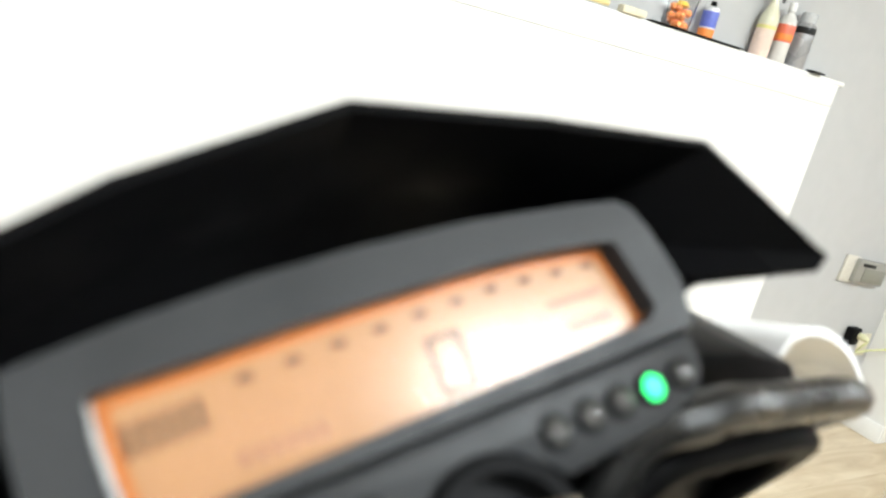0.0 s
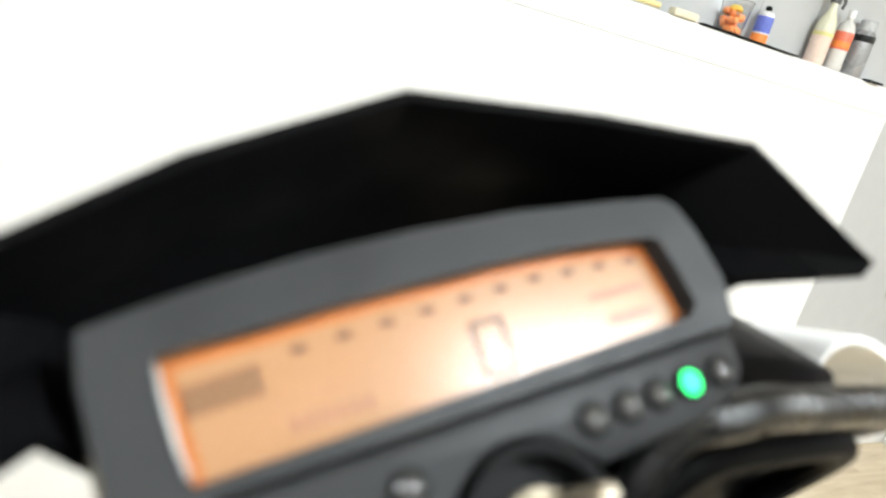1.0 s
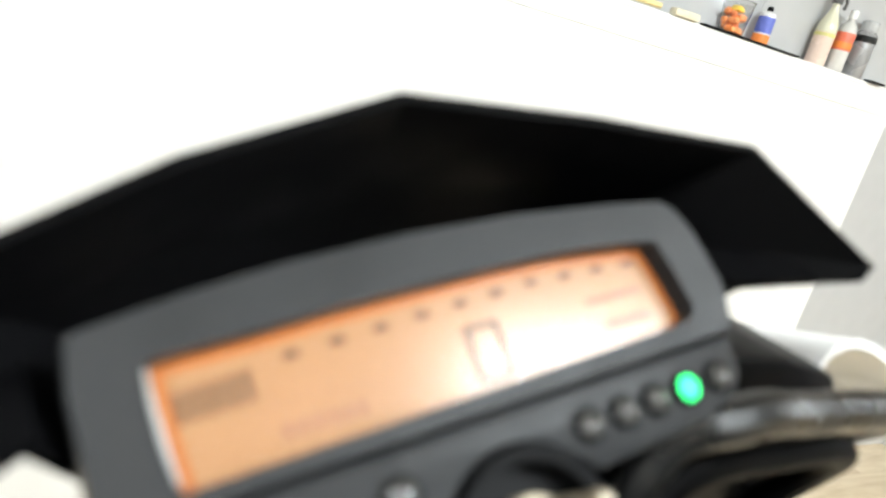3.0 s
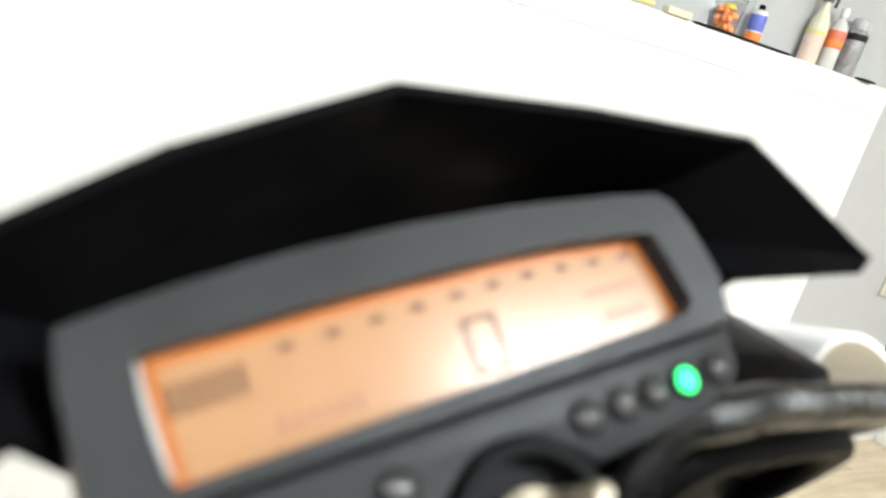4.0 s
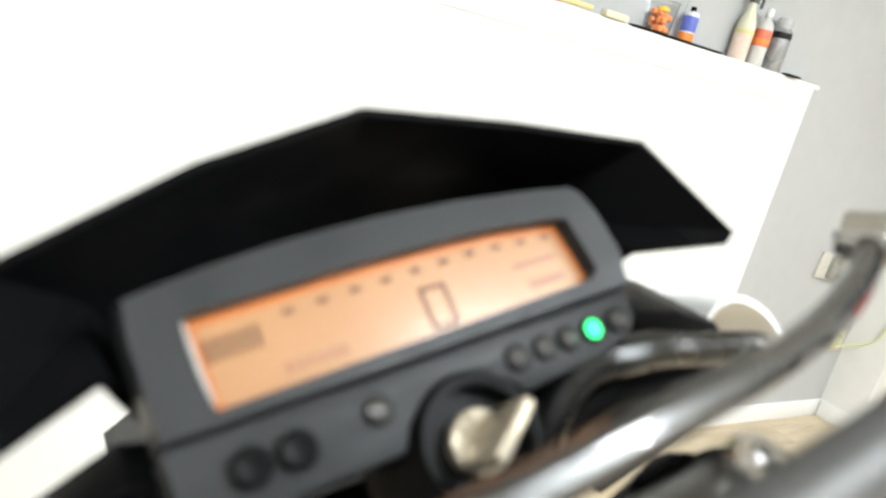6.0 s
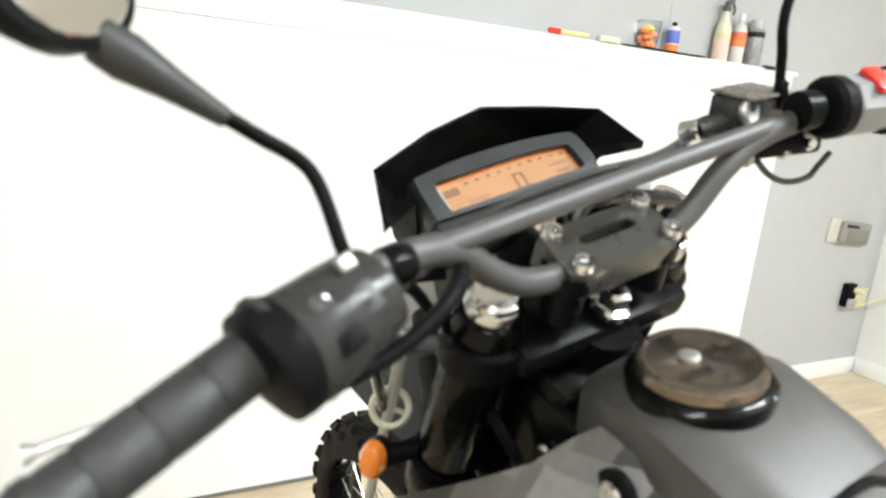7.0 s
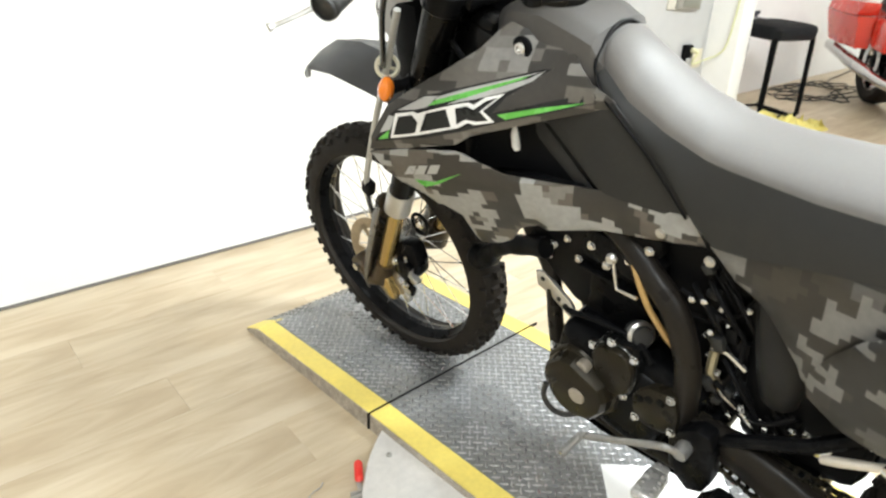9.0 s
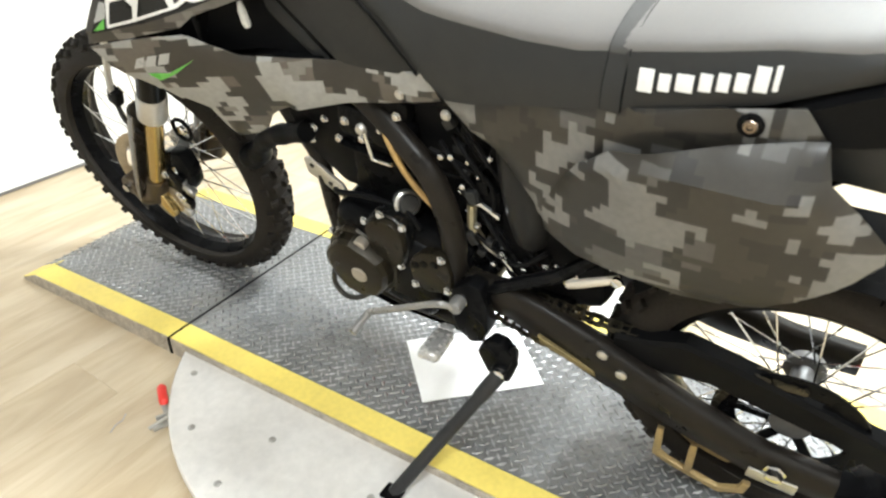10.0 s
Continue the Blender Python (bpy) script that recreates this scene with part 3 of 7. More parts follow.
for s in (-1, 1):
    X = -0.108 if s < 0 else 0.090
    bpart("fork_outer_tube", tube(bmesh.new(), [V(X, fork(z), z) for z in (0.60, 0.62, 0.64, 0.86, 0.88, 1.10, 1.112)], [0.026, 0.0285, 0.0275, 0.0285, 0.032, 0.032, 0.029], 24), FORKM, "black fork outer tube")
    bpart("fork_collar", tube(bmesh.new(), [V(X, fork(z), z) for z in (0.575, 0.578, 0.63, 0.635)], [0.029, 0.0315, 0.0315, 0.029], 20), ALU, "pale aluminium fork collar")
    bpart("fork_inner_tube", tube(bmesh.new(), [V(X, fork(0.33), 0.33), V(X, fork(0.60), 0.60)], 0.0205, 18), GOLD, "gold fork inner tube")
    bpart("fork_cap", lathe(bmesh.new(), [(0.0245, 0.0), (0.0245, 0.010), (0.0235, 0.012), (0.0225, 0.013), (0.0225, 0.019), (0.019, 0.022), (0.012, 0.0225), (0.011, 0.019)], V(X, fork(1.112), 1.112), (0, -0.456, 0.89), 28), CHROME, "bright aluminium fork cap")
    bm = bmesh.new()
    tube(bm, [V(X, fork(0.385), 0.385), V(X, fork(0.33), 0.33), V(X, 0.155, 0.315), V(X, 0.185, 0.350)], [0.026, 0.030, 0.032, 0.026], 14)
    lathe(bm, [(0.024, -0.026), (0.026, -0.02), (0.026, 0.02), (0.024, 0.026)], V(X, 0.185, 0.350), (1, 0, 0), 20)
    bpart("axle_clamp", bm, BRONZE, "brown cast axle clamp")
    # guard ahead of the inner tube
    rows = []
    for z, r in ((0.275, 0.024), (0.30, 0.036), (0.33, 0.043), (0.37, 0.045), (0.45, 0.046), (0.54, 0.046), (0.585, 0.044)):
        rows.append([V(X + 0.80 * r * math.sin(a), fork(z) + 0.018 + r * math.cos(a), z + 0.3 * r * math.cos(a)) for a in (math.radians(d) for d in (-82, -70, -45, -15, 15, 45, 70, 82))])
    bpart("fork_guard", sheet(bmesh.new(), rows, 0.004), mat("brown_black_guard_plastic", (0.075, 0.064, 0.050), 0.33, var=0.15, scale=30, bump=0.06), "brown-black plastic fork guard", sharp=0.9)
bpart("front_axle", tube(bmesh.new(), [V(-0.145, 0.185, 0.350), V(0.145, 0.185, 0.350)], 0.010, 12), CHROME)
# caliper behind the left leg
YZ = Matrix(((0, 0, -1, 0), (1, 0, 0, 0), (0, 1, 0, 0), (0, 0, 0, 1)))
bm = prism(bmesh.new(), [(0.062, 0.452), (0.020, 0.468), (-0.018, 0.470), (-0.030, 0.425), (-0.022, 0.385), (0.006, 0.355), (0.040, 0.350), (0.050, 0.38), (0.058, 0.415)], 0.060, 0.100, YZ, 0.007)
block(bm, (-0.108, 0.020, 0.395), (0.016, 0.050, 0.060), 0.006, (24, 0, 0))
block(bm, (-0.106, 0.012, 0.335), (0.014, 0.036, 0.034), 0.006, (24, 0, 0))
cal = bpart("brake_caliper", bm, BLACKM, "black brake caliper")
part("bracket", prism(bmesh.new(), [(0.080, 0.420), (0.050, 0.436), (0.044, 0.400), (0.072, 0.330), (0.098, 0.322), (0.100, 0.350)], 0.088, 0.098, YZ, 0.002), ALU, cal, "pale alloy caliper bracket")
for y, z in ((0.036, 0.415), (0.012, 0.352)):
    part("bolt", hexbolt(bmesh.new(), (-0.116, y, z), (-1, 0, 0), 0.007), CHROME, cal, "steel bolt")
for y, z, w_, h_ in ((0.006, 0.401, 0.030, 0.018), (-0.012, 0.378, 0.036, 0.014), (0.030, 0.372, 0.024, 0.016), (0.018, 0.330, 0.030, 0.018), (0.030, 0.300, 0.022, 0.024)):
    part("lug", block(bmesh.new(), (-0.104, y, z), (0.020, w_, h_), 0.004, (28, 0, 0)), ALU, cal, "dusty alloy lug")
part("slide_pin", tube(bmesh.new(), [(-0.100, 0.050, 0.325), (-0.104, 0.020, 0.296)], 0.006, 10), ALU, cal, "pale slide pin")
part("bleed_nipple", tube(bmesh.new(), [(-0.112, -0.004, 0.428), (-0.118, -0.010, 0.446)], 0.004, 8), CHROME, cal, "bright bleed nipple")
bpart("axle_lug", prism(bmesh.new(), [(0.122, 0.345), (0.084, 0.342), (0.066, 0.296), (0.068, 0.280), (0.095, 0.276), (0.118, 0.300)], 0.100, 0.124, YZ, 0.005), GOLD, "gold cast axle lug")
bpart("sensor_coil", tube(bmesh.new(), [V(-0.075, -0.036 + 0.026 * math.cos(q), 0.528 + 0.026 * math.sin(q)) for q in (k * 0.42 for k in range(17))], 0.0045, 8), BLACKP, "black coiled sensor lead")
bpart("sensor_clip", lathe(bmesh.new(), [(0.011, 0), (0.011, 0.006), (0.007, 0.009)], (-0.074, -0.036, 0.528), (-1, 0, 0), 14), CHROME, "bright sensor clip")
for x in (-0.052, 0.052):
    bpart("hub_flange", lathe(bmesh.new(), [(0.024, -0.004), (0.047, -0.003), (0.050, 0.0), (0.047, 0.003), (0.024, 0.004)], (x, 0.185, 0.350), (1, 0, 0), 30), ALU, "pale alloy hub flange")
for z, d, name in ((0.885, 0.055, "lower_triple_clamp"), (1.075, 0.035, "upper_triple_clamp")):
    bm = bmesh.new()
    t = (27, 0, 0)
    block(bm, (0, fork(z) - 0.015, z), (0.20, 0.075, d), 0.012, t)
    for s in (-1, 1):
        lathe(bm, [(0.036, -d * 0.55), (0.0385, -d * 0.48), (0.0385, d * 0.48), (0.036, d * 0.55)], V(-0.108 if s < 0 else 0.090, fork(z), z), (0, -0.456, 0.89), 24)
    bpart(name, bm, BLACKM, "black fork clamp")
bpart("stem_nut", lathe(bmesh.new(), [(0.020, 0), (0.020, 0.006), (0.015, 0.008), (0.015, 0.022), (0.010, 0.025), (0.009, 0.018)], V(0, fork(1.09) - 0.035, 1.086), (0, -0.456, 0.89), 6), CHROME, "bright steel stem nut")
bpart("steering_head", tube(bmesh.new(), [V(0, fork(0.88) - 0.04, 0.88), V(0, fork(1.07) - 0.04, 1.07)], 0.033, 20), BLACKM, "black steering head")

# front fender
rows = []
for y, z, hw, dr in ((-0.16, 0.80, 0.06, 0.015), (-0.06, 0.85, 0.085, 0.03), (0.05, 0.882, 0.098, 0.03), (0.15, 0.900, 0.100, 0.03), (0.24, 0.894, 0.095, 0.028), (0.32, 0.856, 0.075, 0.020), (0.37, 0.824, 0.055, 0.008), (0.40, 0.804, 0.036, 0.002)):
    rows.append([V(hw * u - 0.012 * max(0.0, (y + 0.05) / 0.45), y - 0.05 * abs(u) ** 2 * (y > 0.3), z - dr * abs(u) ** 2.2 + (0.008 if abs(u) < 0.1 else 0)) for u in (-1, -0.85, -0.6, -0.3, 0, 0.3, 0.6, 0.85, 1)])
bpart("front_fender", sheet(bmesh.new(), rows, 0.004), GREYP, "dark grey high front fender")

# headlight cowl ahead of the meter
rows = []
for y, z0, z1, hw in ((-0.120, 1.00, 1.115, 0.080), (-0.085, 0.96, 1.125, 0.090), (-0.045, 0.93, 1.110, 0.088), (-0.015, 0.92, 1.085, 0.072), (0.0, 0.925, 1.05, 0.05)):
    ring = []
    for k in range(16):
        a = 2 * math.pi * k / 16
        ca, sa = math.cos(a), math.sin(a)
        q = (abs(ca) ** 3 + abs(sa) ** 3) ** (-1 / 3)
        ring.append(V(hw * q * ca * (0.72 + 0.28 * (0.5 + 0.5 * sa)), y, (z0 + z1) / 2 + (z1 - z0) / 2 * q * sa))
    rows.append(ring)
bpart("headlight_cowl", loft(bmesh.new(), rows), SILVERD, "silver-grey headlight cowl")
PALEP = mat("pale_glossy_plastic", (0.80, 0.80, 0.80), 0.2, var=0.03, scale=30, bump=0.0, coat=0.5)
for s in (-1, 1):
    if s > 0:
        arc = spline([(0.180, 0, 1.118), (0.1914, 0, 1.1335), (0.2083, 0, 1.1335), (0.231, 0, 1.1229), (0.2537, 0, 1.1056), (0.276, 0, 1.0815)], 4)
        rows = [[p + V(-0.25 * (y + 0.175), y, -0.3 * (y + 0.175)) for p in arc] for y in (-0.182, -0.175, -0.160, -0.14, -0.11)]
    else:
        arc = spline([(-0.1620, 0, 1.1160), (-0.150, 0, 1.1185), (-0.139, 0, 1.1190), (-0.128, 0, 1.1192)], 4)
        rows = [[p + V(0, y, -0.35 * (y + 0.16)) for p in arc] for y in (-0.164, -0.160, -0.154)]
    bpart("cowl_ear", sheet(bmesh.new(), rows, 0.004), PALEP, "pale glossy cowl edge")
bpart("cowl_liner", block(bmesh.new(), (0.150, -0.135, 1.072), (0.095, 0.07, 0.11), 0.02), BLACKP, "black cowl lining")
XZ = Matrix(((1, 0, 0, 0), (0, 0, 1, 0), (0, 1, 0, 0), (0, 0, 0, 1)))
bpart("cowl_liner", prism(bmesh.new(), [(-0.1164, 1.1475), (-0.1312, 1.1405), (-0.1463, 1.1330), (-0.1493, 1.1261), (-0.1394, 1.1140), (-0.094, 1.1055), (-0.094, 1.1400)], -0.19, -0.165, XZ, 0.002), BLACKP, "black cowl lining")
bpart("cowl_trim", tube(bmesh.new(), [(-0.1475, -0.192, 1.1250), (-0.134, -0.1925, 1.1236), (-0.1195, -0.192, 1.1216)], [0.0032, 0.0030, 0.0020], 10), SILVERD, "short silver-grey trim on the cowl lining")
bpart("cowl_lip", prism(bmesh.new(), [(0.100, 1.156), (0.116, 1.154), (0.150, 1.144), (0.186, 1.1266), (0.196, 1.113), (0.180, 1.085), (0.110, 1.10)], -0.19, -0.13, XZ, 0.004), BLACKP, "black upper lip of the cowl lining")
bpart("steering_gusset", block(bmesh.new(), (0.0, -0.235, 0.955), (0.13, 0.10, 0.20), 0.02, (27, 0, 0)), FORKM, "gloss black frame gusset round the steering head")
for s in (-1, 1):
    bpart("gusset_plate", block(bmesh.new(), (s * 0.058, -0.275, 0.93), (0.03, 0.11, 0.17), 0.01, (27, 0, -s * 8)), FORKM, "gloss black gusset side plate")
for s in (-1, 1):
    bpart("gusset_bolt", hexbolt(bmesh.new(), (s * 0.076, -0.300, 0.965), (s, -0.3, 0.2), 0.006, 0.004), CHROME, "small bright bolt")
bpart("headlight_back", block(bmesh.new(), (0, -0.10, 0.945), (0.165, 0.09, 0.20), 0.03), BLACKP, "black headlight housing back")
bpart("headlight", lathe(bmesh.new(), [(0.055, -0.004), (0.055, 0.0), (0.05, 0.012), (0.03, 0.02), (0, 0.022)], V(0, 0.0, 1.0), (0, 1, -0.1), 28), CLEAR, "clear headlight lens")

# meter: u across, v up its face, n out of the face
MR = math.radians(2.4)
MU, MV, MN = V(1, 0, 0), V(0, 0.7084, 0.7058), V(0, -0.7058, 0.7084)
MU, MV = MU * math.cos(MR) + MV * math.sin(MR), MV * math.cos(MR) - MU * math.sin(MR)
METER = Matrix((MU, MV, MN)).transposed().to_4x4()
METER.translation = V(-0.003, -0.189, 1.183)


outer = [(-0.105, -0.016), (-0.106, 0.018), (-0.1045, 0.031), (-0.0967, 0.0326), (-0.0756, 0.0358), (-0.0464, 0.0388), (-0.0113, 0.0403), (0.0277, 0.0399), (0.0696, 0.0368), (0.0885, 0.0345), (0.0935, 0.0305), (0.0975, 0.020), (0.0998, 0.000), (0.0950, -0.016)]
inner = [(-0.0872, -0.0120), (-0.0888, 0.010), (-0.0888, 0.0204), (-0.0800, 0.0210), (-0.0652, 0.0215), (-0.0420, 0.0228), (-0.0170, 0.0236), (0.0180, 0.0242), (0.0430, 0.0237), (0.0700, 0.0215), (0.0776, 0.0203), (0.0800, 0.0070), (0.0815, -0.0055), (0.0770, -0.0092)]
bm = bmesh.new()
ro = [bm.verts.new(METER @ V(u, v, 0.004)) for u, v in outer]
ri = [bm.verts.new(METER @ V(u, v, 0.005)) for u, v in inner]
rd = [bm.verts.new(METER @ V(u * 0.99, v * 0.99, -0.004)) for u, v in inner]
rb = [bm.verts.new(METER @ V(u * 1.02, v + (0.002 if v > 0 else -0.002), -0.010)) for u, v in outer]
rc = [bm.verts.new(METER @ V(u * 0.92, v * 0.9, -0.055)) for u, v in outer]
n = len(outer)
for a, b in ((ro, ri), (ri, rd), (rb, ro), (rc, rb)):
    for k in range(n):
        bm.faces.new((a[k], a[(k + 1) % n], b[(k + 1) % n], b[k]))
bm.faces.new(rc)
meter = bpart("meter", bm, METERP, "dark grey digital meter housing with amber display", sharp=0.5)
bm = bmesh.new()
prism(bm, [(u * 0.995, v * 0.995) for u, v in inner], -0.006, -0.0035, METER)
part("display", bm, LCDM, meter, "lit amber liquid-crystal display")
# glare on the cover is put in as a paler field
bm = bmesh.new()
prism(bm, [(u * 0.955, v - 0.0028 if v > 0.012 else v) for u, v in inner], -0.0034, -0.00332, METER)
part("display_glare", bm, LCDPALE, meter, "paler field inside the amber border, glare put into its colour")
# lower strip with lamps and buttons
bm = bmesh.new()
strip = [(-0.106, -0.0175), (0.0945, -0.0175), (0.0915, -0.0310), (0.0860, -0.0370), (0.0670, -0.0410), (0.0240, -0.0425), (0.0190, -0.0370), (0.0080, -0.0290), (-0.0140, -0.0290), (-0.0260, -0.0370), (-0.0310, -0.0460), (-0.0940, -0.0460), (-0.1055, -0.0380)]
prism(bm, strip, -0.045, 0.002, METER, 0.002)
part("lamp_strip", bm, METERP, meter)
for k, u in enumerate((0.0255, 0.0395, 0.0525, 0.0660, 0.0805, -0.0365)):
    lit = k == 3
    b = lathe(bmesh.new(), [(0.0056, 0.0), (0.0056, 0.0018), (0.0045, 0.0022)], METER @ V(u, -0.0293, 0.0015), MN, 16)
    part("lamp_bezel", b, BLACKP, meter)
    b = lathe(bmesh.new(), [(0.0046, 0.0), (0.0042, 0.0018), (0.002, 0.003), (0, 0.0032)], METER @ V(u, -0.0293, 0.0018), MN, 16)
    part("indicator_lamp", b, LEDG if lit else LEDO, meter, "lit green indicator" if lit else "unlit pale indicator")
for u in (-0.0825, -0.0672):
    b = lathe(bmesh.new(), [(0.0068, 0.0), (0.0068, 0.003), (0.005, 0.0042), (0, 0.0035)], METER @ V(u, -0.0318, 0.0015), MN, 18)
    part("button", b, BLACKP, meter, "round black button")


def ink(pts, h=-0.0033):
    """A bar of the display, from quads in (u, v)."""
    b = bmesh.new()
    for u0, v0, u1, v1 in pts:
        block(b, METER @ V((u0 + u1) / 2, (v0 + v1) / 2, h), (abs(u1 - u0), abs(v1 - v0), 0.0004), 0, METER.to_3x3().to_4x4())
    return b


part("digit", ink([(-0.001, -0.008, 0.0008, 0.0098), (0.0096, -0.008, 0.0114, 0.0098), (0.0008, -0.008, 0.0096, -0.0064), (0.0008, 0.0082, 0.0096, 0.0098)]), INK, meter, "dark segment digit zero")
part("scale_bars", ink([(-0.084 + 0.0035 * k, 0.0045 + 0.0002 * k, -0.0822 + 0.0035 * k, 0.0130 + 0.0002 * k) for k in range(6)]), INK, meter, "dark bar scale")
part("scale_ticks", ink([(-0.055 + 0.0135 * k, 0.0135 + 0.004 * (1 - abs(k - 6) / 7), -0.0505 + 0.0135 * k, 0.0155 + 0.004 * (1 - abs(k - 6) / 7)) for k in range(10)]), INK, meter, "row of small scale marks")
part("small_readout", ink([(-0.060 + 0.0042 * k, -0.0065, -0.0575 + 0.0042 * k, -0.002) for k in range(6)] + [(0.046, 0.006, 0.07, 0.0085), (0.05, -0.004, 0.07, 0.0)]), mat("faint_lcd_ink", (0.26, 0.11, 0.045), 0.5, bump=0), meter, "faint small figures")
cover = bmesh.new()
prism(cover, [(u * 0.99, v * 0.99) for u, v in inner], -0.0020, -0.0012, METER)
cov = part("display_cover", cover, LCDCOVER, meter, "clear glossy cover")
cov.visible_shadow = False
# thin pale tube stands in for light caught on the left recess edge
part("recess_highlight", tube(bmesh.new(), [METER @ V(u, v, 0.0052) for u, v in ((-0.0874, -0.0100), (-0.0886, 0.0), (-0.0892, 0.010), (-0.0892, 0.0185))], [0.0004, 0.0008, 0.0008, 0.0004], 8), SILVERD, meter, "pale highlight drawn along the inner edge of the display recess")

# visor behind the cowl, round the meter
rimL = [V(0.1555, -0.207, 1.181), V(0.1555, -0.210, 1.189), V(0.136, -0.166, 1.2245), V(0.068, -0.153, 1.240), V(0.0, -0.144, 1.2525)]
baseL = [V(0.112, -0.190, 1.180), V(0.114, -0.150, 1.180), V(0.112, -0.120, 1.186), V(0.068, -0.105, 1.196), V(0.0, -0.098, 1.203)]
lowL = [V(0.092, -0.140, 1.12), V(0.090, -0.11, 1.12), V(0.088, -0.085, 1.125), V(0.066, -0.07, 1.13), V(0.0, -0.06, 1.135)]
flip = lambda q: [V(-p.x, p.y, p.z) for p in q]
roll = Matrix.Translation((-0.008, -0.16, 1.2)) @ Matrix.Rotation(radians(-2.6), 4, "Y") @ Matrix.Translation((0, 0.16, -1.2))
rows = []
for a, b, f in ((rimL, baseL, 0.0), (rimL, baseL, 0.35), (rimL, baseL, 0.7), (rimL, baseL, 1.0), (baseL, lowL, 1.0)):
    half = [p.lerp(q, f) for p, q in zip(a, b)]
    wing = [p + V(0, 0, dz * f if b is baseL else 0) for p, dz in zip(half, (0.0110, 0.0100, 0, 0, 0))]
    lift = [V(0, 0, dz * (1 - f)) if a is rimL else V(0, 0, 0) for dz in (0, 0, 0.0015, 0.0036, 0)]
    rows.append([roll @ p for p in [p + u for p, u in zip(flip(wing), lift)] + half[::-1][1:]])
bpart("visor", sheet(bmesh.new(), rows, 0.0035), VISORP, "black angular meter visor", sharp=0.35)

# ignition switch
kc = METER @ V(-0.0035, -0.0525, 0.004)
bm = lathe(bmesh.new(), [(0.026, -0.06), (0.0265, -0.002), (0.0245, 0.002), (0.0205, 0.0015), (0.0195, -0.006), (0.0, -0.007)], kc, MN, 32)
ign = bpart("ignition_switch", bm, BLACKP, "black ignition switch ring")
KEYR = Matrix((MU, MN.cross(MU), MN)).transposed().to_4x4() @ Matrix.Rotation(radians(35), 4, "Z")
bm = block(bmesh.new(), kc + MN * 0.010, (0.026, 0.006, 0.030), 0.0028, KEYR)
lathe(bm, [(0.012, -0.007), (0.012, -0.001), (0.008, 0.001)], kc, MN, 20)
part("key", bm, mat("worn_brass_key", (0.52, 0.46, 0.36), 0.35, metal=0.5, var=0.25, scale=120), ign, "worn pale metal key in the switch")

# handlebar
bar = spline([(-0.435, -0.418, 1.170), (-0.33, -0.393, 1.196), (-0.235, -0.352, 1.205), (-0.175, -0.336, 1.197), (-0.142, -0.330, 1.170), (-0.105, -0.324, 1.148), (-0.05, -0.319, 1.140), (0.04, -0.319, 1.142), (0.075, -0.324, 1.156), (0.115, -0.331, 1.192), (0.16, -0.336, 1.214), (0.235, -0.352, 1.226), (0.33, -0.385, 1.228), (0.435, -0.407, 1.222)], 8)
bpart("handlebar", tube(bmesh.new(), bar, 0.0112, 16), BARM, "dark grey tubular handlebar")
bpart("crossbar", tube(bmesh.new(), [(-0.222, -0.342, 1.203), (-0.205, -0.338, 1.2), (0.19, -0.337, 1.2215), (0.21, -0.342, 1.225)], 0.0088, 14), BARM, "dark grey handlebar brace")
CL = pose(-0.007, -0.313, 1.148, 26, -1.5, 0)
bm = bmesh.new()
slot = [(0.006 * math.cos(a) + (0.025 if math.cos(a) > 0 else -0.025), 0.006 + 0.0055 * math.sin(a)) for a in (2 * math.pi * k / 20 for k in range(20))]
outr = [(0.062 * math.copysign(min(1, abs(math.cos(a)) * 1.35), math.cos(a)), 0.029 * math.copysign(min(1, abs(math.sin(a)) * 1.35), math.sin(a))) for a in (2 * math.pi * k / 20 for k in range(20))]
zt, zb = 0.012, -0.016
rings = [[bm.verts.new(CL @ V(x * g, y * g, z)) for x, y in ring] for ring, z, g in ((slot, zb, 1), (slot, zt - 0.001, 1), (slot, zt, 1.04), (outr, zt, 0.97), (outr, zt - 0.002, 1), (outr, zb, 1))]
for a, b in zip(rings, rings[1:] + rings[:1]):
    for k in range(20):
        bm.faces.new((a[k], a[(k + 1) % 20], b[(k + 1) % 20], b[k]))
clamp = bpart("bar_clamp", bm, CLAMPM, "black one-piece bar clamp with a slot", sharp=0.5)
for sx in (-0.05, 0.05):
    for sy in (-0.019, 0.021):
        b = lathe(bmesh.new(), [(0.0092, 0.0), (0.0092, 0.007), (0.0080, 0.0088), (0.0045, 0.0088), (0.004, 0.005)], CL @ V(sx, sy, zt), CL.to_3x3() @ V(0, 0, 1), 16)
        part("bolt", b, CHROME, clamp, "bright socket-head bolt")
for sx in (-0.05, 0.05):
    b = lathe(bmesh.new(), [(0.018, 0), (0.018, 0.03), (0.022, 0.034), (0.022, 0.05)], V(sx - 0.007, -0.305, 1.098), (0, -0.3, 0.95), 18)
    part("bar_post", b, BLACKM, clamp)


# grips, switches, levers
def along(a, b):
    return (Vector(b) - Vector(a)).normalized()


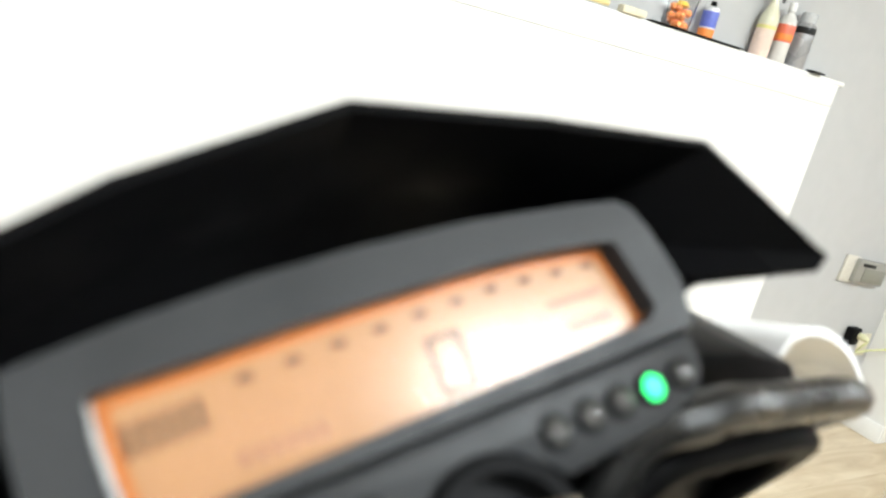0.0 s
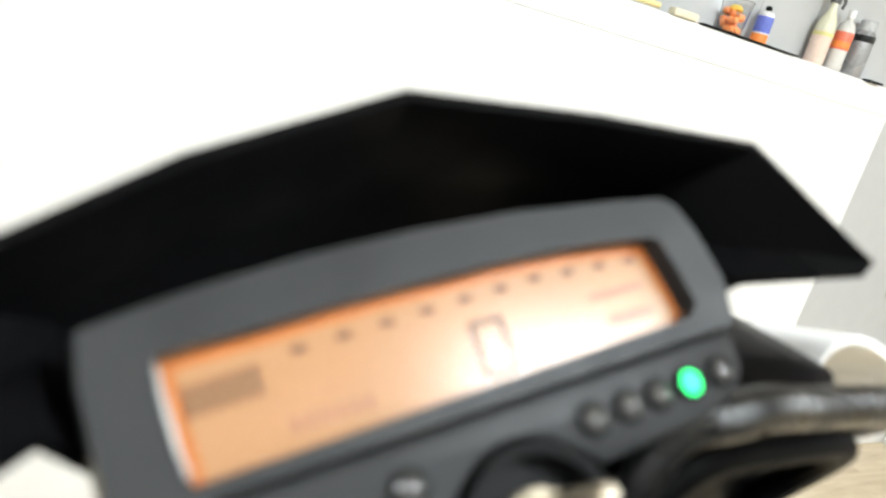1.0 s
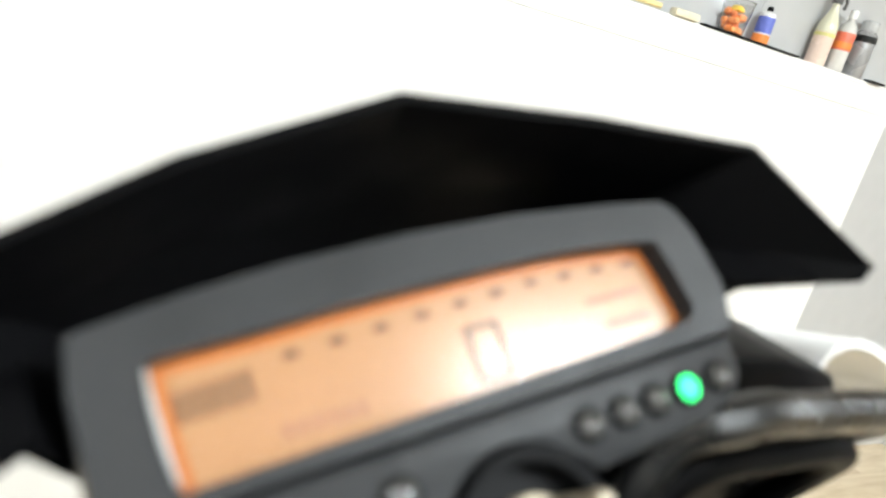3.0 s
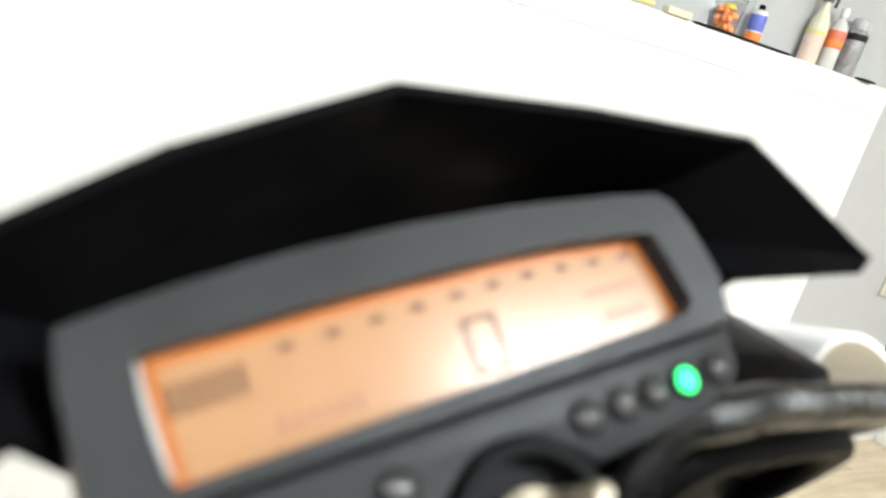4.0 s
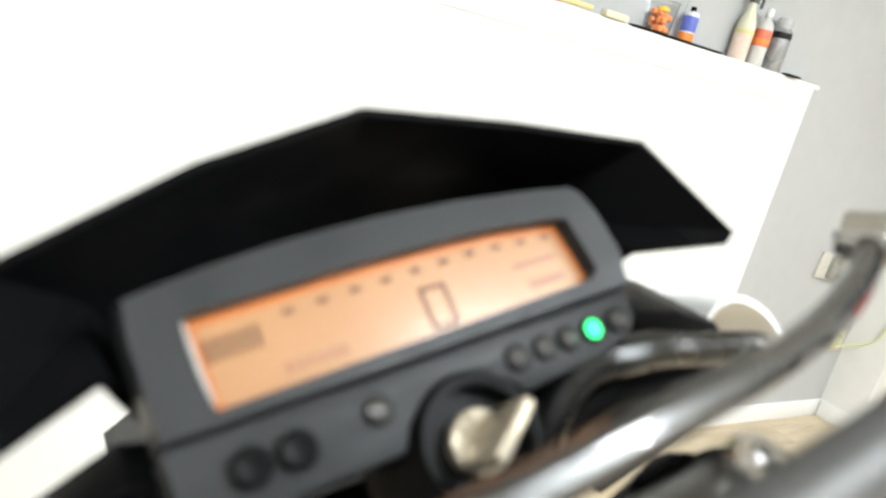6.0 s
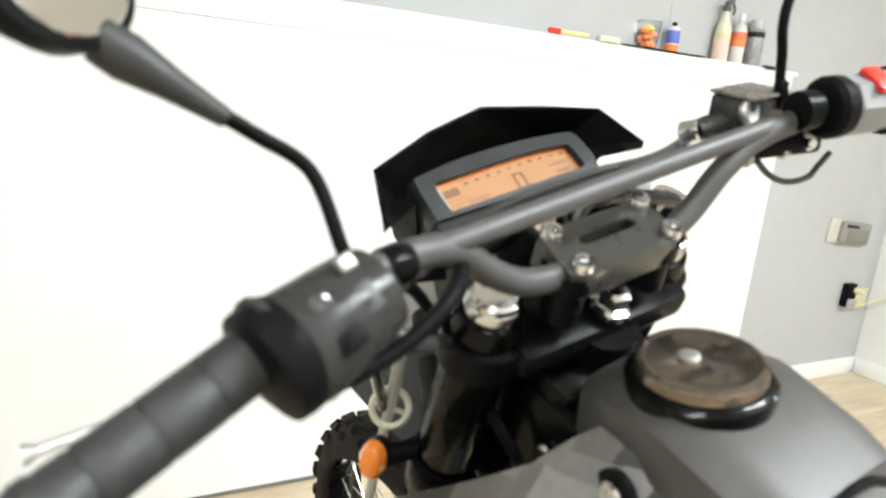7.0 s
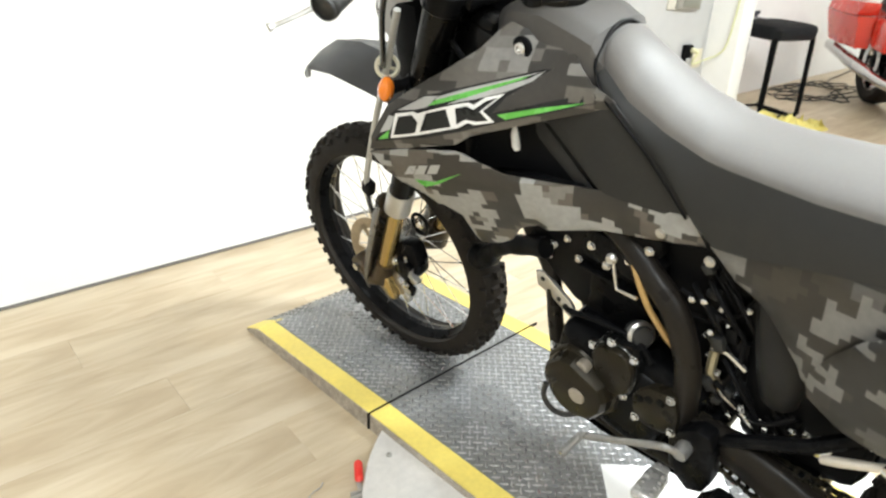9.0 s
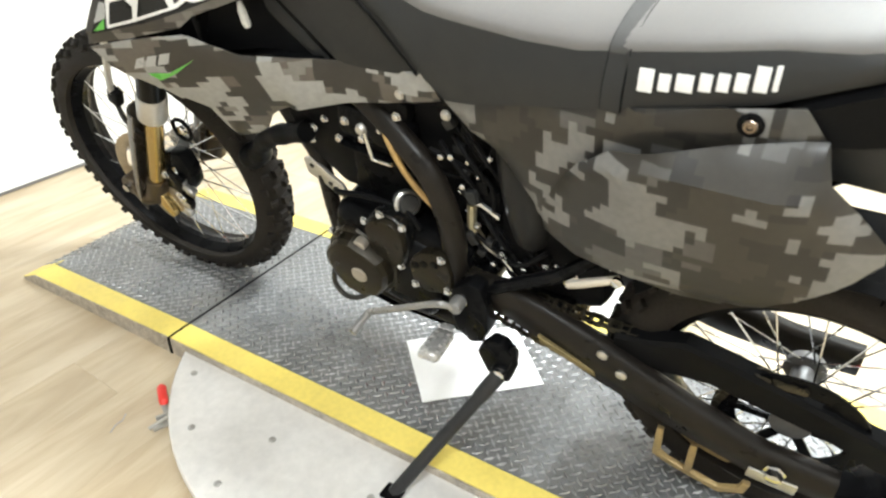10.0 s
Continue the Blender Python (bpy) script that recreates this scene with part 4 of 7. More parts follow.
gl0, gl1 = V(-0.318, -0.390, 1.199), V(-0.437, -0.4185, 1.1695)
gr0, gr1 = V(0.295, -0.374, 1.2275), V(0.437, -0.4075, 1.2215)
for p0, p1, tag in ((gl0, gl1, "left"), (gr0, gr1, "right")):
    ln = (p1 - p0).length
    prof = [(0.026, -0.004), (0.0275, -0.002), (0.0275, 0.002), (0.018, 0.005)]
    k = 0.008
    while k < ln - 0.012:
        w_ = 0.0065 if tag == "right" else 0.029
        prof += [(0.0172, k), (0.0172, k + w_), (0.0164, k + w_ + 0.0003), (0.0164, k + w_ + 0.0013)]
        k += 0.0085 if tag == "right" else 0.031
    prof += [(0.0168, ln - 0.010), (0.0185, ln - 0.008), (0.0185, ln - 0.001), (0.0165, ln + 0.001)]
    bpart("grip", lathe(bmesh.new(), prof, p0, p1 - p0, 26), RUBBER, "black ribbed rubber grip", sharp=0.9)
SWGREY = mat("satin_grey_switch_plastic", (0.032, 0.031, 0.030), 0.30, var=0.12, scale=40, bump=0.08)
gd = along(gl0, gl1)
DROP = V(0, -0.004, -0.010)
bm = lathe(bmesh.new(), [(0.020, -0.074), (0.0265, -0.070), (0.029, -0.058), (0.0315, -0.03), (0.033, -0.012), (0.031, -0.004), (0.022, -0.001)], gl0 + DROP, gd, 32)
swl = bpart("switch_housing", bm, SWGREY, "grey switch housing with small buttons")
bpart("grip_flange", lathe(bmesh.new(), [(0.026, -0.012), (0.0325, -0.010), (0.0340, 0.000), (0.0325, 0.009), (0.022, 0.013)], gl0 + DROP * 0.8, gd, 30), BLACKP, "black flange beside the grip")
face = V(0.25, -0.80, 0.55).normalized()
face = (face - gd * face.dot(gd)).normalized()
up2 = gd.cross(face)
for off, lift, sz, m_, lab in ((-0.026, 0.012, (0.012, 0.010, 0.008), LEDO, "grey button"), (-0.028, -0.012, (0.016, 0.012, 0.009), BLACKP, "black rocker"), (-0.05, 0.0, (0.013, 0.018, 0.009), GREYP, "grey rocker"), (-0.052, 0.021, (0.010, 0.009, 0.007), ALU, "pale button")):
    m = Matrix((gd, up2, face)).transposed().to_4x4()
    m.translation = gl0 + DROP + gd * off + face * (0.0275 if off > -0.04 else 0.0250) + up2 * lift
    part("button", block(bmesh.new(), (0, 0, 0), sz, 0.002, m), m_, swl, lab)
gd = along(gr0, gr1)
bm = lathe(bmesh.new(), [(0.018, -0.084), (0.025, -0.082), (0.0285, -0.077), (0.0285, -0.066), (0.027, -0.063), (0.018, -0.06)], gr0, gd, 26)
bpart("throttle_flange", bm, BLACKP, "black switch flange")
bm = lathe(bmesh.new(), [(0.024, -0.064), (0.0275, -0.060), (0.029, -0.04), (0.0285, -0.012), (0.025, -0.008)], gr0, gd, 8)
swr = bpart("switch_housing", bm, mat("pale_grey_switch_plastic", (0.19, 0.19, 0.195), 0.35, var=0.12, scale=40, bump=0.08), "grey right switch housing", sharp=0.3)
face = V(-0.1, -0.55, 0.83).normalized()
face = (face - gd * face.dot(gd)).normalized()
m = Matrix((gd, gd.cross(face), face)).transposed().to_4x4()
m.translation = gr0 + gd * -0.036 + face * 0.0275
part("engine_stop_switch", block(bmesh.new(), (0, 0, 0), (0.018, 0.030, 0.007), 0.0015, m), REDP, swr, "bright red stop switch")
m2 = m.copy()
m2.translation = gr0 + gd * -0.030 - m.to_3x3() @ V(0, 1, 0) * 0.03 - face * 0.006
part("start_button", block(bmesh.new(), (0, 0, 0), (0.016, 0.012, 0.010), 0.003, m2), ALU, swr, "pale start button")
bpart("throttle_flange", lathe(bmesh.new(), [(0.028, -0.010), (0.0315, -0.008), (0.0315, 0.0), (0.028, 0.002)], gr0, gd, 26), BLACKP, "black switch flange")
# clutch lever
bm = tube(bmesh.new(), spline([(-0.262, -0.335, 1.176), (-0.30, -0.318, 1.160), (-0.36, -0.303, 1.142), (-0.42, -0.291, 1.133), (-0.446, -0.287, 1.131)], 6), [0.0055] * 8 + [0.0042] * 8 + [0.0036] * 7 + [0.006, 0.007], 10, 0.6)
bpart("clutch_lever", bm, ALU, "bare aluminium clutch lever")
bm = bmesh.new()
block(bm, (-0.243, -0.342, 1.185), (0.035, 0.035, 0.03), 0.006, (0, 10, 15))
lathe(bm, [(0.0125, -0.012), (0.014, -0.008), (0.014, 0.008), (0.0125, 0.012)], (-0.225, -0.349, 1.203), (0.95, 0.2, 0.0), 18)
bpart("clutch_perch", bm, BLACKM, "black lever perch")
bpart("front_brake_lever", tube(bmesh.new(), spline([(0.225, -0.33, 1.205), (0.27, -0.305, 1.195), (0.35, -0.30, 1.185), (0.445, -0.31, 1.175)], 6), 0.006, 10, 0.6), BLACKM, "black brake lever")
# brake master cylinder
bm = bmesh.new()
block(bm, (0.203, -0.290, 1.228), (0.068, 0.044, 0.028), 0.004, (9, 3, 6))
tube(bm, [(0.157, -0.272, 1.212), (0.175, -0.285, 1.219), (0.249, -0.299, 1.226)], 0.0125, 14)
RESM = mat("satin_reservoir_casting", (0.055, 0.055, 0.058), 0.27, metal=0.5, var=0.1, scale=40, bump=0.06, rvar=0.03)
mc = bpart("brake_reservoir", bm, RESM, "dark cast square brake fluid reservoir")
part("lid", block(bmesh.new(), (0.204, -0.2925, 1.2440), (0.071, 0.047, 0.004), 0.002, (9, 3, 6)), mat("worn_alloy_lid", (0.26, 0.24, 0.215), 0.28, metal=0.8, var=0.1, scale=40, bump=0.05, rvar=0.04), mc, "worn bare alloy lid")
part("sight_glass", lathe(bmesh.new(), [(0.0115, 0), (0.0115, 0.004), (0.009, 0.006), (0.005, 0.005), (0, 0.005)], (0.1745, -0.310, 1.230), (-0.1, -1, 0.2), 20), ALU, mc, "round bright sight glass")
bm = lathe(bmesh.new(), [(0.009, -0.010), (0.011, -0.008), (0.011, 0.008), (0.009, 0.010)], (0.152, -0.265, 1.212), (0.3, -0.9, 0.2), 14)
part("banjo_bolt", bm, CHROME, mc, "bright banjo bolt")
part("mirror_nut", lathe(bmesh.new(), [(0.0062, -0.012), (0.0072, -0.010), (0.0072, 0.006), (0.005, 0.009)], (0.2220, -0.311, 1.244), (0, 0, 1), 6), BLACKM, mc, "black locknut under the mirror stem")
part("brass_fitting", lathe(bmesh.new(), [(0.004, -0.016), (0.0058, -0.014), (0.0058, 0.006), (0.0040, 0.008), (0.0040, 0.016)], (0.232, -0.322, 1.228), (0.95, -0.2, -0.15), 8), GOLD, mc, "brass fitting")
clampo = bpart("bar_clamp", lathe(bmesh.new(), [(0.0118, -0.010), (0.0175, -0.009), (0.0185, 0.0), (0.0175, 0.009), (0.0118, 0.010)], gr0 + gd * -0.100, gd, 20), BLACKM, "black clamp on the handlebar")
for at, ax in (((0.237, -0.331, 1.229), (-0.2, -0.9, 0.3)), ((0.241, -0.331, 1.191), (-0.2, -0.9, 0.2)), ((0.214, -0.322, 1.187), (0, -1, 0.2)), ((0.158, -0.322, 1.190), (0, -1, 0.2))):
    part("clamp_bolt", hexbolt(bmesh.new(), at, ax, 0.0055, 0.006), CHROME, clampo, "bright clamp bolt")
part("lever_perch", block(bmesh.new(), (0.212, -0.318, 1.192), (0.10, 0.022, 0.018), 0.006, (0, 5, -8)), BLACKM, clampo, "black lever perch below the bar")

# mirrors
def mirror(s, stem, c, axis, name, boot_axis):
    bm = tube(bmesh.new(), spline(stem, 6), 0.0048, 12)
    mo = bpart("mirror", bm, BLACKM, "black mirror stem with oval mirror")
    e = V(*stem[-1])
    ax = Vector(axis).normalized()
    ba = Vector(boot_axis).normalized()
    part("boot", tube(bmesh.new(), [e - ba * 0.022, e - ba * 0.006, e + ba * 0.012, e + ba * 0.036, e + ba * 0.052], [0.006, 0.0075, 0.0095, 0.0135, 0.012], 16), RUBBER, mo, "black rubber boot")
    face_ = V((0.78 if s < 0 else 0.52) * -s, -0.66, 0.0).normalized()
    face_ = (face_ - ax * face_.dot(ax)).normalized()
    side_ = ax.cross(face_)
    c = Vector(c)

    def oval(rx, ry, h):
        return [c + ax * (rx * math.cos(t) + 0.012 * math.cos(2 * t) * rx / 0.085) + side_ * ry * math.sin(t) + face_ * h for t in (2 * math.pi * k / 32 for k in range(32))]
    part("shell", loft(bmesh.new(), [oval(0.04, 0.02, -0.03), oval(0.07, 0.042, -0.024), oval(0.084, 0.054, -0.008), oval(0.086, 0.056, 0.004), oval(0.081, 0.051, 0.006)]), BLACKP, mo, "black mirror shell")
    part("glass", loft(bmesh.new(), [oval(0.079, 0.049, 0.0062), oval(0.078, 0.048, 0.0068)]), MIRROR, mo, "mirror glass", 0.3)


mirror(-1, [(-0.249, -0.334, 1.205), (-0.250, -0.330, 1.222), (-0.2545, -0.312, 1.264), (-0.284, -0.312, 1.292), (-0.316, -0.313, 1.319)], (-0.376, -0.310, 1.418), (-0.34, 0.02, 0.94), "left", (-0.74, 0.06, 0.66))
mirror(1, [(0.2222, -0.311, 1.226), (0.2215, -0.31, 1.254), (0.2212, -0.31, 1.280), (0.2200, -0.31, 1.304), (0.2300, -0.31, 1.330), (0.268, -0.31, 1.375)], (0.345, -0.305, 1.475), (0.55, 0.05, 0.80), "right", (0.55, 0.05, 0.80))

# tank
def ring_tank(y, hw, zt, zb, wb):
    """A section of the tank: flat-topped, with rounded shoulders."""
    pts = []
    for u, h in ((0, 1.0), (0.45, 0.996), (0.66, 0.982), (0.82, 0.935), (0.93, 0.76), (1.0, 0.52)):
        pts.append((hw * u, zb + (zt - zb) * h))
    pts += [(wb, zb + (zt - zb) * 0.2), (wb * 0.9, zb), (0, zb)]
    right = [V(x, y, z) for x, z in pts]
    left = [V(-p.x, y, p.z) for p in right[1:-1]][::-1]
    return right + left


rings = [ring_tank(y, a, z, b, w) for y, a, z, b, w in ((-0.305, 0.040, 1.020, 0.90, 0.04), (-0.325, 0.064, 1.045, 0.86, 0.06), (-0.37, 0.086, 1.066, 0.83, 0.078), (-0.43, 0.093, 1.068, 0.82, 0.085), (-0.49, 0.090, 1.046, 0.81, 0.085), (-0.521, 0.085, 1.030, 0.81, 0.083), (-0.530, 0.080, 1.006, 0.81, 0.082), (-0.59, 0.078, 0.940, 0.81, 0.080), (-0.66, 0.084, 0.885, 0.80, 0.082), (-0.72, 0.083, 0.84, 0.79, 0.080))]
bpart("fuel_tank", loft(bmesh.new(), rings), TANKP, "matt grey fuel tank", sharp=0.5)
cc, cn = V(-0.010, -0.411, 1.0670), V(0, -0.06, 1)
bm = lathe(bmesh.new(), [(0.049, 0.004), (0.049, 0.014), (0.0475, 0.0165), (0.044, 0.018), (0.041, 0.0168), (0.036, 0.0172), (0, 0.0185)], cc, cn, 40)
capo = bpart("fuel_cap", bm, CAPM, "polished dark round fuel cap")
part("cap_flange", lathe(bmesh.new(), [(0.050, -0.022), (0.056, -0.022), (0.056, 0.002), (0.052, 0.006), (0.0495, 0.007)], cc, cn, 40), FORKM, capo, "gloss black flange")
part("key_cover", lathe(bmesh.new(), [(0.0085, 0), (0.0085, 0.003), (0.007, 0.004), (0, 0.004)], cc + V(-0.008, 0.004, 0.018), cn, 18), ALU, capo, "small bright lock")


# body panels, both sides
def shx(y, z):
    """How far the shroud stands out from the middle."""
    b = max(0.094, 0.094 + 0.385 * (y + 0.545))
    belly = 0.014 * math.exp(-((z - 0.85) / 0.07) ** 2) * min(1.0, max(0.0, (y + 0.55) / 0.2))
    return max(0.094 - 0.50 * min(max(0.0, z - 0.985), 0.06), b + belly - 0.42 * max(0.0, z - 0.925) - 0.35 * max(0.0, z - 0.985) - 0.30 * max(0.0, 0.77 - z) * (y > -0.45))


UP = [(-0.162, 0.834), (-0.180, 0.876), (-0.206, 0.918), (-0.245, 0.944), (-0.300, 0.976), (-0.345, 1.004), (-0.366, 1.028), (-0.381, 1.040), (-0.424, 1.026), (-0.475, 1.013), (-0.503, 1.000), (-0.536, 0.966), (-0.574, 0.946), (-0.574, 0.934), (-0.462, 0.904), (-0.350, 0.873), (-0.325, 0.856), (-0.228, 0.840)]
LOW = [(-0.160, 0.828), (-0.185, 0.785), (-0.218, 0.751), (-0.262, 0.712), (-0.289, 0.690), (-0.297, 0.640), (-0.305, 0.618), (-0.34, 0.622), (-0.370, 0.640), (-0.392, 0.672), (-0.42, 0.689), (-0.53, 0.708), (-0.65, 0.732), (-0.733, 0.752), (-0.704, 0.797), (-0.665, 0.7925), (-0.5325, 0.789), (-0.421, 0.801), (-0.397, 0.804), (-0.345, 0.834), (-0.324, 0.845), (-0.23, 0.8385)]
INFILL = [(-0.4386, 0.892), (-0.50, 0.917), (-0.572, 0.945), (-0.648, 0.868), (-0.702, 0.806), (-0.694, 0.780), (-0.6, 0.774), (-0.549, 0.783), (-0.50, 0.833)]
INFILLEDGE = [(-0.396, 0.876), (-0.428, 0.888), (-0.49, 0.827), (-0.533, 0.781), (-0.502, 0.781), (-0.45, 0.826)]
GRILLE = [(-0.19, 0.80), (-0.24, 0.875), (-0.33, 0.90), (-0.47, 0.925), (-0.60, 0.93), (-0.70, 0.82), (-0.68, 0.775), (-0.56, 0.772), (-0.40, 0.79), (-0.30, 0.79)]
SIDE = [(-0.742, 0.760), (-0.80, 0.779), (-0.949, 0.808), (-1.142, 0.850), (-1.218, 0.865), (-1.248, 0.827), (-1.261, 0.777), (-1.255, 0.70), (-1.235, 0.62), (-1.18, 0.558), (-1.122, 0.550), (-1.039, 0.558), (-0.96, 0.568), (-0.901, 0.614), (-0.836, 0.695), (-0.775, 0.728)]
BULGE = [(-0.908, 0.628), (-0.935, 0.685), (-0.970, 0.740), (-1.018, 0.778), (-1.08, 0.797), (-1.147, 0.815), (-1.248, 0.836), (-1.262, 0.794), (-1.300, 0.757), (-1.334, 0.720), (-1.338, 0.698), (-1.314, 0.662), (-1.275, 0.622), (-1.231, 0.583), (-1.2065, 0.573), (-1.141, 0.568), (-1.056, 0.562), (-0.971, 0.571), (-0.917, 0.595)]


def sidex(y, z):
    return 0.100 + 0.10 * min(max((-0.76 - y), 0), 0.30) + 0.05 * max(0, 0.80 - z) * (1 if y < -0.9 else 0.3)


def bulgex(y, z):
    """A folded bulge: a crease runs back along it, with a short face above and a long one turned under."""
    u = min(max((-0.91 - y) / 0.42, 0.0), 1.0)
    crease = 0.715 + 0.062 * min(u / 0.4, 1.0) - 0.075 * max(0.0, (u - 0.82) / 0.18)
    out = 0.046 * min(1.0, 3.0 * u) * min(1.0, 3.5 * (1.02 - u))
    return sidex(y, z) + 0.005 + out * max(0.0, 1 - max((z - crease) / 0.055, (crease - z) / 0.21))


for s in (-1, 1):
    bpart("upper_shroud", panel(UP, shx, 0.004, s), CAMODARK, "grey camouflage tank shroud")
    bpart("lower_shroud", panel(LOW, shx, 0.004, s), CAMO, "grey camouflage radiator shroud")
    bpart("tank_side_panel", panel(INFILL, lambda y, z: 0.0915, 0.004, s, round_=0.003), INFILLP, "dark grey tank side panel")
    bpart("tank_edge_panel", panel(INFILLEDGE, lambda y, z: 0.0895, 0.004, s, round_=0.003), INFILLP, "narrow dark panel beside the tank side")
    bpart("shroud_backing", panel(GRILLE, lambda y, z: min(shx(y, z) - 0.022, 0.086 + 0.5 * max(0.0, y + 0.42)), 0.004, s, round_=0.0), BLACKP, "black grille behind the shroud")
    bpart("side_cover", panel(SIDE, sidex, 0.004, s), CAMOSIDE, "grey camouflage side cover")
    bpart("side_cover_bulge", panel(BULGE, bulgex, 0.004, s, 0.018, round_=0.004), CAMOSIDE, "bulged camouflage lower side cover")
    for y, z in ((-0.661, 0.752), (-0.746, 0.738)):
        x = (shx if y > -0.7 else sidex)(y, z)
        bpart("panel_bolt", hexbolt(bmesh.new(), (s * (x - 0.001), y, z), (s, 0, 0), 0.0065, 0.004), ALU, "dull panel bolt")
    for y, z, r in ((-0.414, 1.008, 0.0105), (-1.168, 0.838, 0.0085)):
        x = (shx if y > -0.7 else sidex)(y, z)
        g = bpart("rubber_washer", lathe(bmesh.new(), [(r * 1.7, -0.004), (r * 1.75, 0.002), (r * 1.2, 0.004), (r * 1.1, 0.002)], (s * x, y, z), (s, 0, 0.1), 20), BLACKP, "black rubber washer")
        part("bolt", lathe(bmesh.new(), [(r, 0), (r, 0.006), (r * 0.8, 0.008), (r * 0.5, 0.008), (r * 0.45, 0.005)], (s * x, y, z), (s, 0, 0.1), 18), CHROME if y > -0.7 else CAPM, g, "bolt head")


# printed marks on the left and right shrouds: plain angular shapes, no letters
def decal(poly, off, material, s, name, label, xf=shx):
    bm = panel(poly, lambda y, z: xf(y, z) + off, 0.0006, s, 0.02, 0.0)
    bpart(name, bm, material, label)


for s in (-1, 1):
    decal([(-0.184, 0.8545), (-0.2123, 0.902), (-0.2286, 0.915), (-0.2756, 0.9386), (-0.3004, 0.944), (-0.4566, 0.982), (-0.470, 0.9825), (-0.4445, 0.965), (-0.409, 0.941), (-0.392, 0.9175), (-0.545, 0.955), (-0.546, 0.940), (-0.4057, 0.903), (-0.344, 0.8845), (-0.283, 0.869), (-0.210, 0.8575)], 0.0010, BLACKD, s, "decal_ground", "dark printed flash")
    decal([(-0.1949, 0.8714), (-0.2144, 0.9037), (-0.2236, 0.9016), (-0.2159, 0.8784)], 0.0016, SILVERD, s, "decal_flash", "silver printed flash")
    decal([(-0.2306, 0.9131), (-0.2777, 0.9378), (-0.2981, 0.939), (-0.2851, 0.9221), (-0.264, 0.9161)], 0.0016, SILVERD, s, "decal_flash", "silver printed flash")
    decal([(-0.3168, 0.9276), (-0.3458, 0.9395), (-0.4402, 0.9693), (-0.4616, 0.9806), (-0.4445, 0.9649), (-0.4071, 0.9489), (-0.3605, 0.9366)], 0.0016, SILVERD, s, "decal_flash", "silver printed flash")
    decal([(-0.2967, 0.9330), (-0.2967, 0.9372), (-0.3424, 0.9512), (-0.4572, 0.9793), (-0.4400, 0.9735), (-0.3424, 0.9462)], 0.0020, SILVERD, s, "decal_flash", "silver printed flash")
    decal([(-0.2851, 0.9236), (-0.2967, 0.9330), (-0.3424, 0.9462), (-0.4400, 0.9735), (-0.4277, 0.9667), (-0.3458, 0.9385)], 0.0020, GREEND, s, "decal_stripe", "green printed stripe")
    decal([(-0.4003, 0.9148), (-0.4637, 0.9290), (-0.5332, 0.9394), (-0.4646, 0.921), (-0.4123, 0.9074)], 0.0018, GREEND, s, "decal_stripe", "green printed stripe")
    decal([(-0.1895, 0.8586), (-0.2139, 0.8781), (-0.2086, 0.8613)], 0.0018, GREEND, s, "decal_stripe", "green printed stripe")
    # one white-edged angular emblem shape with dark slanted fields
    decal([(-0.2149, 0.8626), (-0.2265, 0.9071), (-0.2601, 0.9126), (-0.2659, 0.9097), (-0.3002, 0.9199), (-0.3273, 0.9273), (-0.3529, 0.9323), (-0.3626, 0.9293), (-0.3786, 0.9405), (-0.4082, 0.9473), (-0.3779, 0.9204), (-0.3962, 0.9027), (-0.3648, 0.8962), (-0.3541, 0.8996), (-0.3363, 0.8897), (-0.2678, 0.8725)], 0.0024, WHITED, s, "emblem_ground", "white angular emblem edge")
    for blk in ([(-0.2212, 0.8690), (-0.2325, 0.9022), (-0.2570, 0.9068), (-0.2668, 0.8948), (-0.2622, 0.8766), (-0.246, 0.8729)],
                [(-0.2702, 0.8785), (-0.2818, 0.9108), (-0.3165, 0.9203), (-0.3250, 0.8912)],
                [(-0.3350, 0.8960), (-0.3330, 0.9225), (-0.3516, 0.9271), (-0.3632, 0.9221), (-0.3815, 0.9357), (-0.3985, 0.9415), (-0.3727, 0.9191), (-0.3865, 0.9053), (-0.3674, 0.9024), (-0.3500, 0.9050)]):
        decal(blk, 0.0031, BLACKD, s, "emblem_fill", "dark angular emblem field")
    for bar4 in ([(-0.2202, 0.787), (-0.2349, 0.8064), (-0.2492, 0.8091), (-0.2367, 0.7892)], [(-0.2411, 0.7901), (-0.2552, 0.8102), (-0.2719, 0.8124), (-0.2589, 0.7921)], [(-0.2641, 0.7931), (-0.2774, 0.8134), (-0.2958, 0.8159), (-0.2832, 0.7954)]):
        decal(bar4, 0.0012, SILVERD, s, "emblem_bar", "small pale printed bar")
    decal([(-0.2381, 0.7776), (-0.275, 0.7763), (-0.3278, 0.8007), (-0.2826, 0.7737), (-0.2520, 0.7616)], 0.0012, GREEND, s, "decal_stripe", "green printed stripe")


# seat: grey top, charcoal sides
def seat_ring(y, hw, zc, ze, zl, wl, n=7):
    top = [(hw * math.sin(math.pi / 2 * k / n), ze + (zc - ze) * math.cos(math.pi / 2 * k / n)) for k in range(n + 1)]
    side = [(hw + (wl - hw) * f + 0.006 * math.sin(math.pi * f), ze + (zl - ze) * f) for f in (0.03, 0.3, 0.6, 0.9, 1.0)]
    return top, side


